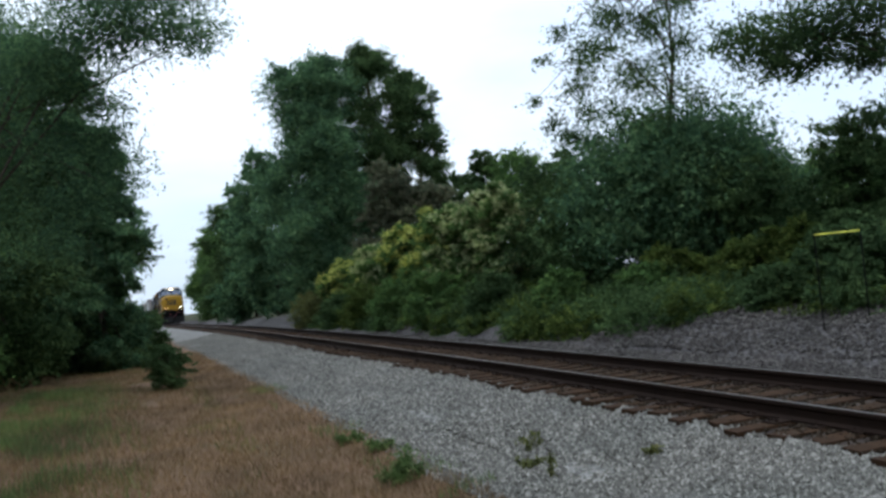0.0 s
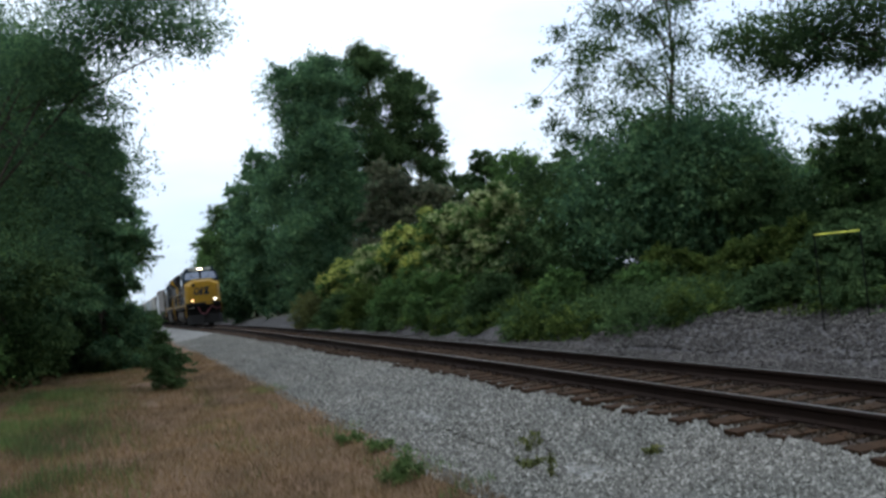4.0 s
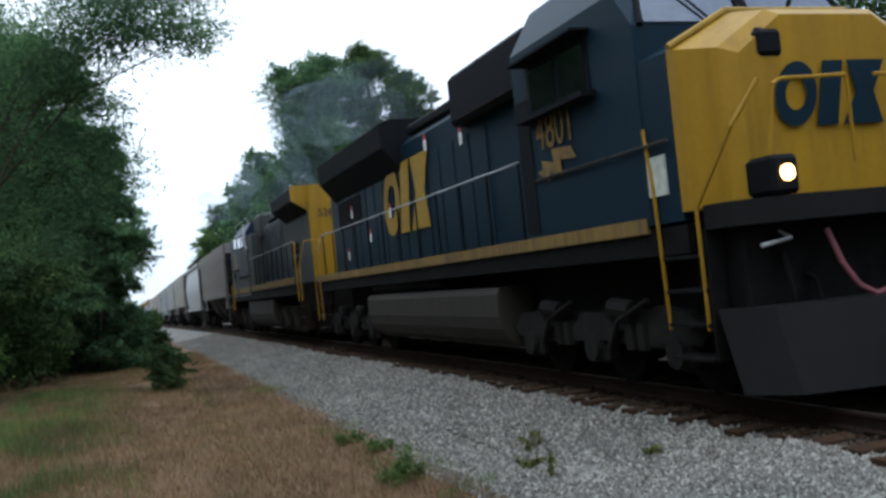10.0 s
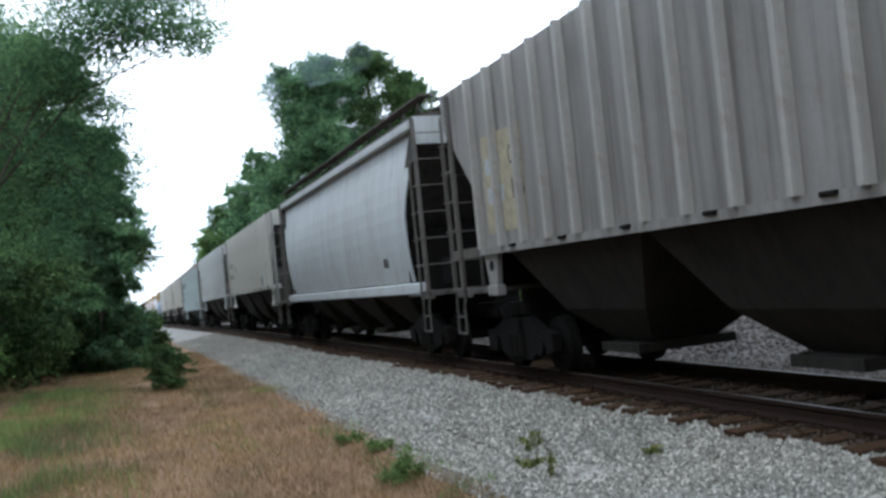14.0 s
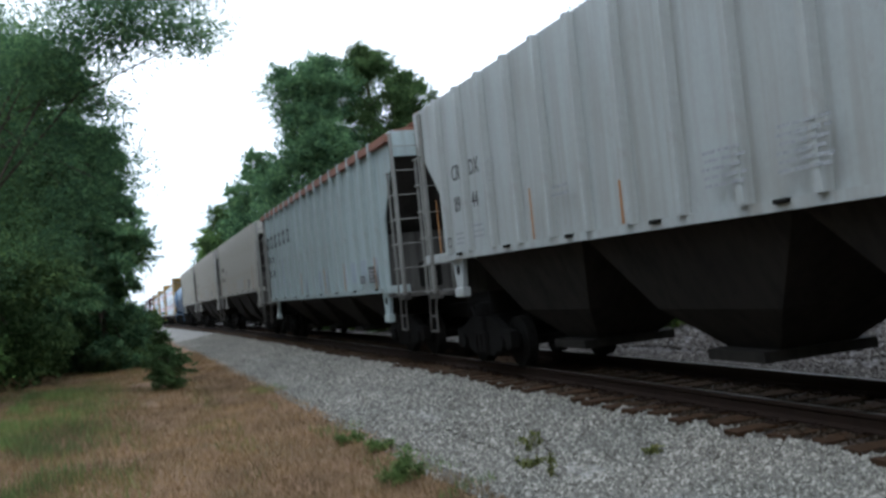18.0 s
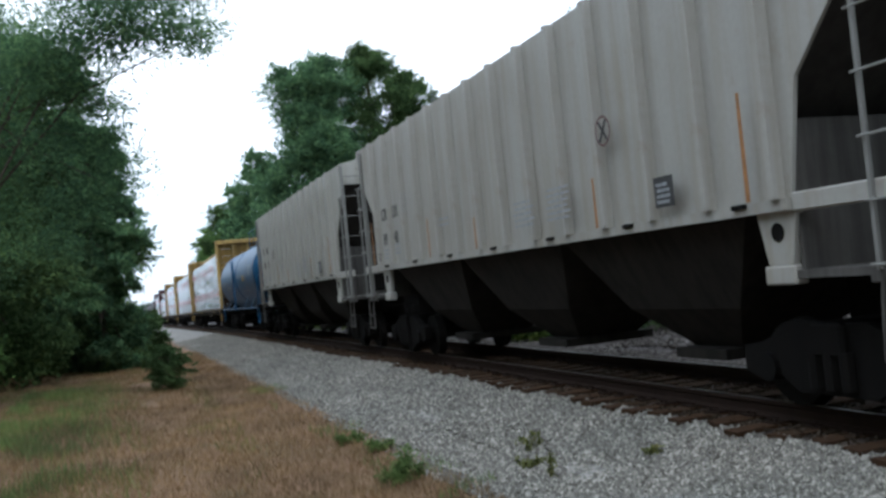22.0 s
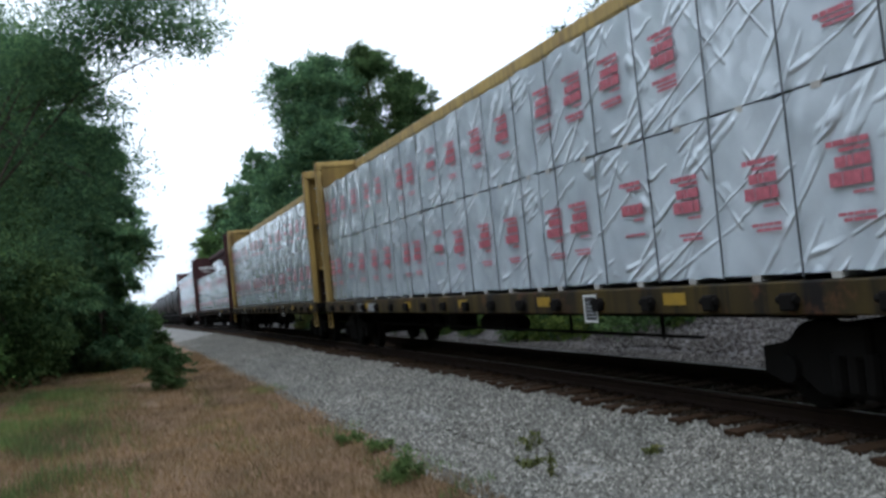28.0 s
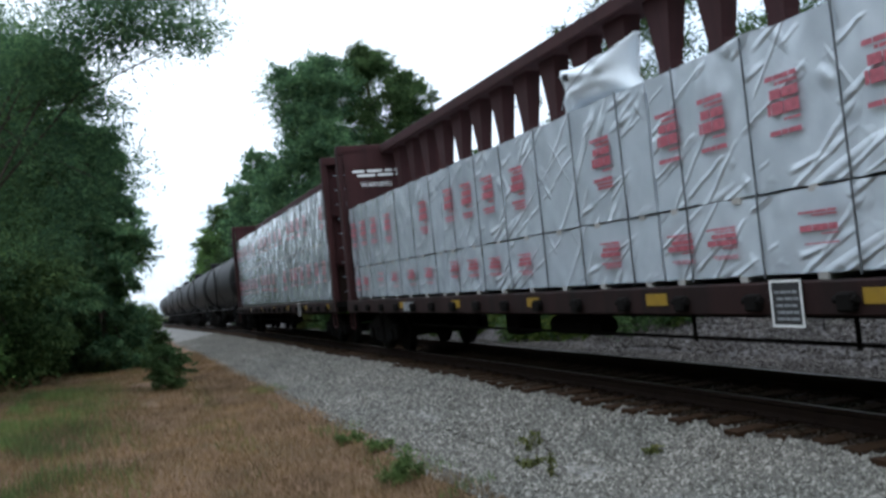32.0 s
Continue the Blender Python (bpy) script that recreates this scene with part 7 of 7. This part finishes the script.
def build_train():
    locomotive_lead()
    locomotive_second()
    c = hopper("grey-brown ribbed hopper car streaked with dirt", 182.65, 200.2, M_hop1, ribs=17, seed=1, rib_mat=M_hop1rib)
    flat("faded_patch", c, rect(1.5, 1.5), M_patch_tan, on_side(-1.506, 17.55 / 2 - 2.5, 2.2), "yellowed paint patch")
    words("car_lettering", "CX", 0.42, M_ink, c, on_side(-1.51, 17.55 / 2 - 3.5, 3.15), "faded black lettering", 0.8)
    words("car_number", "196", 0.42, M_ink, c, on_side(-1.51, 17.55 / 2 - 3.5, 2.65), "faded black number", 0.8)
    bars("car_data", c, M_fade, on_side(-1.51, 17.55 / 2 - 2.55, 2.65), 0.7, 0.9, 2, 5)
    c = hopper("pale smooth-sided hopper car with rust-stained roof rails", 200.2, 217.7, M_hop2, style="smooth", roof=M_recess_grey, seed=2, bays=4)
    flat("stencil_panel", c, rect(0.3, 0.36), M_ink, on_side(-1.486, -4.9, 1.95), "small dark stencil panel")
    c = hopper("cream-grey ribbed hopper car with black lettering", 217.7, 235.06, M_hop3, ribs=14, seed=3)
    marks(c, 8.68, ("CR", "DX"), ("88", "82"))
    c = hopper("silver-grey ribbed hopper car with black lettering", 235.06, 252.9, M_hop4, ribs=14, seed=4)
    marks(c, 8.92, ("CR", "DX"), ("89", "44"), disc=False)
    c = hopper("pale mint-grey long hopper car with rusty roof edge", 252.9, 272.8, M_hop5, style="deep", roof=M_rust, bays=4, ribs=16, seed=5)
    h = 9.95
    for k in range(6):
        frame_shape("brand_block", c, M_ink, on_side(-1.624, 7.7 - 0.86 * k, 3.3), 0.42, 0.44, 0.1, "large black block mark")
    for i, (a, b) in enumerate((("UN", "123"), ("PX", "625"))):
        words("car_lettering", a, 0.36, M_ink, c, on_side(-1.624, 7.64 - 0.84 * i, 2.77), "black painted lettering", 0.82)
        words("car_number", b, 0.36, M_ink, c, on_side(-1.624, 7.7 - 0.84 * i, 2.27), "black painted number", 0.72)
    for k, (y, z, w, hh) in enumerate(((-3.9, 1.7, 2.4, 0.5), (-0.6, 1.65, 1.2, 0.5), (5.7, 1.9, 0.95, 0.9), (2.0, 1.6, 0.8, 0.4), (-7.0, 1.6, 0.5, 0.6))):
        flat("repaint_patch", c, rect(w, hh), M_patch, on_side(-1.508, y, z), "blue-grey repainted patch")
    bm = B()
    for sx in (-1, 1):
        box(bm, sx * 1.5, sx * 1.6, -h + 0.9, h - 0.9, 4.5, 4.66)
    part("roof_rail", bm, M_rust, c, "rusty roof edge")
    for k in range(5):
        bars("car_data", c, M_fade, on_side(-1.624, h - 2.5 - 0.9 * k, 1.8), 0.4, 0.2, 3, 20 + k, fill=0.4)
    for y in (-h + 2.6, -h + 5.6, -h + 8.0, -h + 11.5):
        flat("rust_streak", c, rect(0.06, 0.7), M_orange, on_side(-1.624, y, 1.5), "orange rust streak")
    for y, w, hh in ((-6.83, 0.5, 0.36), (-5.98, 0.42, 0.18)):
        pan = flat("stencil_panel", c, rect(w, hh), M_ink, on_side(-1.628, y, 1.65), "black stencil panel with white print")
        bars("stencil_print", pan, M_fade, pose(0.04, 0.03, 0.005), w - 0.08, hh - 0.06, 4, 3)
    c = hopper("warm grey ribbed hopper car with black lettering", 272.8, 290.4, M_hop6, ribs=14, seed=6)
    marks(c, 8.8, ("CR", "DX"), ("121", "06"))
    c = hopper("warm grey ribbed hopper car with black lettering", 290.4, 308.1, M_hop6, ribs=14, seed=7)
    marks(c, 8.85, ("CR", "DX"), ("89", "40"), disc=False, dz=-0.22)
    disc_mark(c, -3.8, 3.1, -1.628)
    c = hopper("cream-grey ribbed hopper car with black lettering", 308.1, 325.3, M_hop3, ribs=14, seed=8)
    marks(c, 8.6, ("CF", "DX"), ("88", "11"))
    tank_car("glossy blue tank car with yellow strips and white print", 325.3, 341.2, M_tankblue, True)
    full = (1.6, 1.5)
    beam_car("yellow centre-beam flat car loaded with wrapped lumber", 341.2, 365.0, M_beam, full, 1)
    beam_car("yellow centre-beam flat car loaded with wrapped lumber", 365.0, 388.4, M_beam, full, 2)
    c = beam_car("yellow centre-beam flat car loaded with wrapped lumber", 388.4, 411.6, M_beam, full, 3)
    words("car_mark", "TTZ", 0.27, M_fade, c, on_side(-1.488, 7.2, 0.97), "white painted car mark", 1.1)
    words("car_number", "8736", 0.27, M_fade, c, on_side(-1.488, 6.13, 0.97), "white painted car number", 1.05)
    c = beam_car("brown centre-beam flat car with a low load of wrapped lumber", 411.6, 435.4, M_brown, (0.74, 1.48), 4)
    bag = thing("dunnage_bag", "plump white plastic dunnage bag on the lumber", "bag")
    bm = B()
    n = 16
    sides = []
    for face in (-1, 1):
        grid = []
        for i in range(n + 1):
            row = []
            for j in range(n + 1):
                p, q = -1 + 2 * i / n, -1 + 2 * j / n
                puffed = max(0.0, (1 - p ** 4) * (1 - q ** 4)) ** 0.6
                y = 1.0 * p * (0.8 + 0.2 * q * q)
                z = 0.3 + 0.36 * q * (0.72 + 0.28 * p * p)
                x = -0.95 + face * (0.05 + 0.26 * puffed * (0.8 + 0.4 * noise.noise(Vector((p * 2, q * 2, face)))))
                row.append(bm.verts.new((x, y, z)))
            grid.append(row)
        sides.append(grid)
        for i in range(n):
            for j in range(n):
                bm.faces.new((grid[i][j], grid[i + 1][j], grid[i + 1][j + 1], grid[i][j + 1]))
    a, b = sides
    rim = [(i, 0) for i in range(n)] + [(n, j) for j in range(n)] + [(n - i, n) for i in range(n)] + [(0, n - j) for j in range(n)]
    for (i, j), (k, m) in zip(rim, rim[1:] + rim[:1]):
        bm.faces.new((a[i][j], a[k][m], b[k][m], b[i][j]))
    part("bag_cover", bm, M_bag, bag, smooth=True)
    part("valve", rod(B(), (-1.28, 0.35, 0.42), (-1.18, 0.35, 0.42), 0.05, 10), M_ink, bag, "dark filling valve")
    part("seam", path(B(), [(-1.1, 0.85, 0.08), (-1.25, 0.4, 0.24), (-1.25, -0.3, 0.46), (-1.1, -0.8, 0.56)], 0.008, 4), M_fade, bag)
    BUNDLES.append((bag, 423.5, -2.0, 3.64, False))
    words("warning_lettering", "WARNING", 0.17, M_white, c, on_front(-0.98, 10.52, 4.1), "white painted lettering")
    bars("instruction_print", c, M_white, on_front(-1.2, 10.52, 4.36), 1.5, 0.22, 2, 3)
    beam_car("brown centre-beam flat car loaded with wrapped lumber", 435.4, 459.2, M_brown, full, 5)
    for k in range(6):
        tank_car("black tank car at the end of the train", 459.2 + 16.6 * k, 475.8 + 16.6 * k, M_tankblack, False)


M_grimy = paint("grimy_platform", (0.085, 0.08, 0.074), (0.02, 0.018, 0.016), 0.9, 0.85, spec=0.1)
M_plow = paint("dark_plow", (0.01, 0.0095, 0.0095), (0.006, 0.006, 0.006), 0.6, 0.85, spec=0.12)
M_patch_tan = plain("yellowed_patch", (0.23, 0.2, 0.14), 0.7, 0, 0.25, 5)
build_train()


# ---- what moves ----
def stand(s, dy=0.0, dz=0.0, far=False):
    """The pose of something dy metres behind a car's middle and dz above the rails, the car being s metres along the line."""
    a = math.atan2(line_z(s + 4) - line_z(s - 4), 8)
    b = math.atan2(line_x(s - 4) - line_x(s + 4), 8)
    m = Matrix.Translation((line_x(s), s, line_z(s))) @ Matrix.Rotation(b, 4, "Z") @ Matrix.Rotation(a, 4, "X")
    return m @ Matrix.Translation((0, dy, dz)) @ Matrix.Rotation(math.pi if far else 0, 4, "Z")


def smoke_mat():
    m = bpy.data.materials.new("thin_smoke")
    m.use_nodes = True
    nt = m.node_tree
    nt.nodes.clear()
    out = nt.nodes.new("ShaderNodeOutputMaterial")
    d = node(nt, "ShaderNodeBsdfDiffuse", Color=(0.24, 0.3, 0.36, 1))
    tl = node(nt, "ShaderNodeBsdfTranslucent", Color=(0.24, 0.3, 0.36, 1))
    both = node(nt, "ShaderNodeMixShader")
    both.inputs[0].default_value = 0.5
    nt.links.new(d.outputs[0], both.inputs[1])
    nt.links.new(tl.outputs[0], both.inputs[2])
    tr = nt.nodes.new("ShaderNodeBsdfTransparent")
    thin = node(nt, "ShaderNodeMapRange")
    nt.links.new(noisy(nt, coords(nt), 0.55, 3), thin.inputs["Value"])
    thin.inputs["From Min"].default_value, thin.inputs["From Max"].default_value = 0.35, 0.75
    thin.inputs["To Min"].default_value, thin.inputs["To Max"].default_value = 0.0, 0.13
    mx = nt.nodes.new("ShaderNodeMixShader")
    nt.links.new(thin.outputs["Result"], mx.inputs[0])
    nt.links.new(tr.outputs[0], mx.inputs[1])
    nt.links.new(both.outputs[0], mx.inputs[2])
    nt.links.new(mx.outputs[0], out.inputs["Surface"])
    return m


PUFFS = []


def build_smoke():
    """Diesel exhaust in thin wisps: each one waits inside the engine hood, leaves by the stack, hangs and rises."""
    mat = smoke_mat()
    rnd = random.Random(12)
    for i in range(11):
        bm = B()
        bmesh.ops.create_icosphere(bm, subdivisions=3, radius=1.0)
        for v in bm.verts:
            n = 1 - 0.35 * abs(noise.noise(v.co * 1.6 + Vector((i * 3.1, 0, 0))))
            v.co = Vector((v.co.x * 0.92 * n, v.co.y * 3.4 * n, v.co.z * 1.15 * n))
        puff = tagged(part("smoke_puff", bm, mat, smooth=True), "thin blue-grey wisp of diesel exhaust above the train", "smoke", "exhaust haze")
        u = 151.6 if i % 3 else 168.4
        PUFFS.append((puff, u, 5.6 + 0.45 * i, rnd.uniform(-1, 1), rnd.uniform(-1, 1)))


build_smoke()


def motions():
    times = [i * 0.8 for i in range(41)]
    for car, u in CARS:
        walk(car, [(t, stand(u - run(t))) for t in times])
    for ob, u, y, z, far in BUNDLES:
        walk(ob, [(t, stand(u - run(t), y, z, far)) for t in times])
    for puff, u, drop, drift, swing in PUFFS:
        rows = []
        for i in range(81):
            t = i * 0.4
            k = max(0.0, t - drop)
            s = u - run(min(t, drop)) - 7.0 * (1 - math.exp(-k * 1.3))
            rise = 3.6 * (1 - math.exp(-k * 2.5)) + 0.55 * k + 1.2 * max(0.0, k - 3.5)
            turn = Matrix.Rotation(swing * 0.9 * (1 - math.exp(-k)), 4, "Z") @ Matrix.Rotation((0.5 + 0.4 * drift) * (1 - math.exp(-k)), 4, "X")
            rows.append((t, Matrix.Translation((line_x(s) + 0.9 * drift * (1 - math.exp(-k)) + 0.35 * k, s, line_z(s) + 3.15 + rise)) @ turn))
        walk(puff, rows)
    for w, r, p in WHEELS:
        walk(w, [(i / 30, Matrix.Translation(p) @ Matrix.Rotation(run(i / 30) / r, 4, "X")) for i in range(961)])


motions()
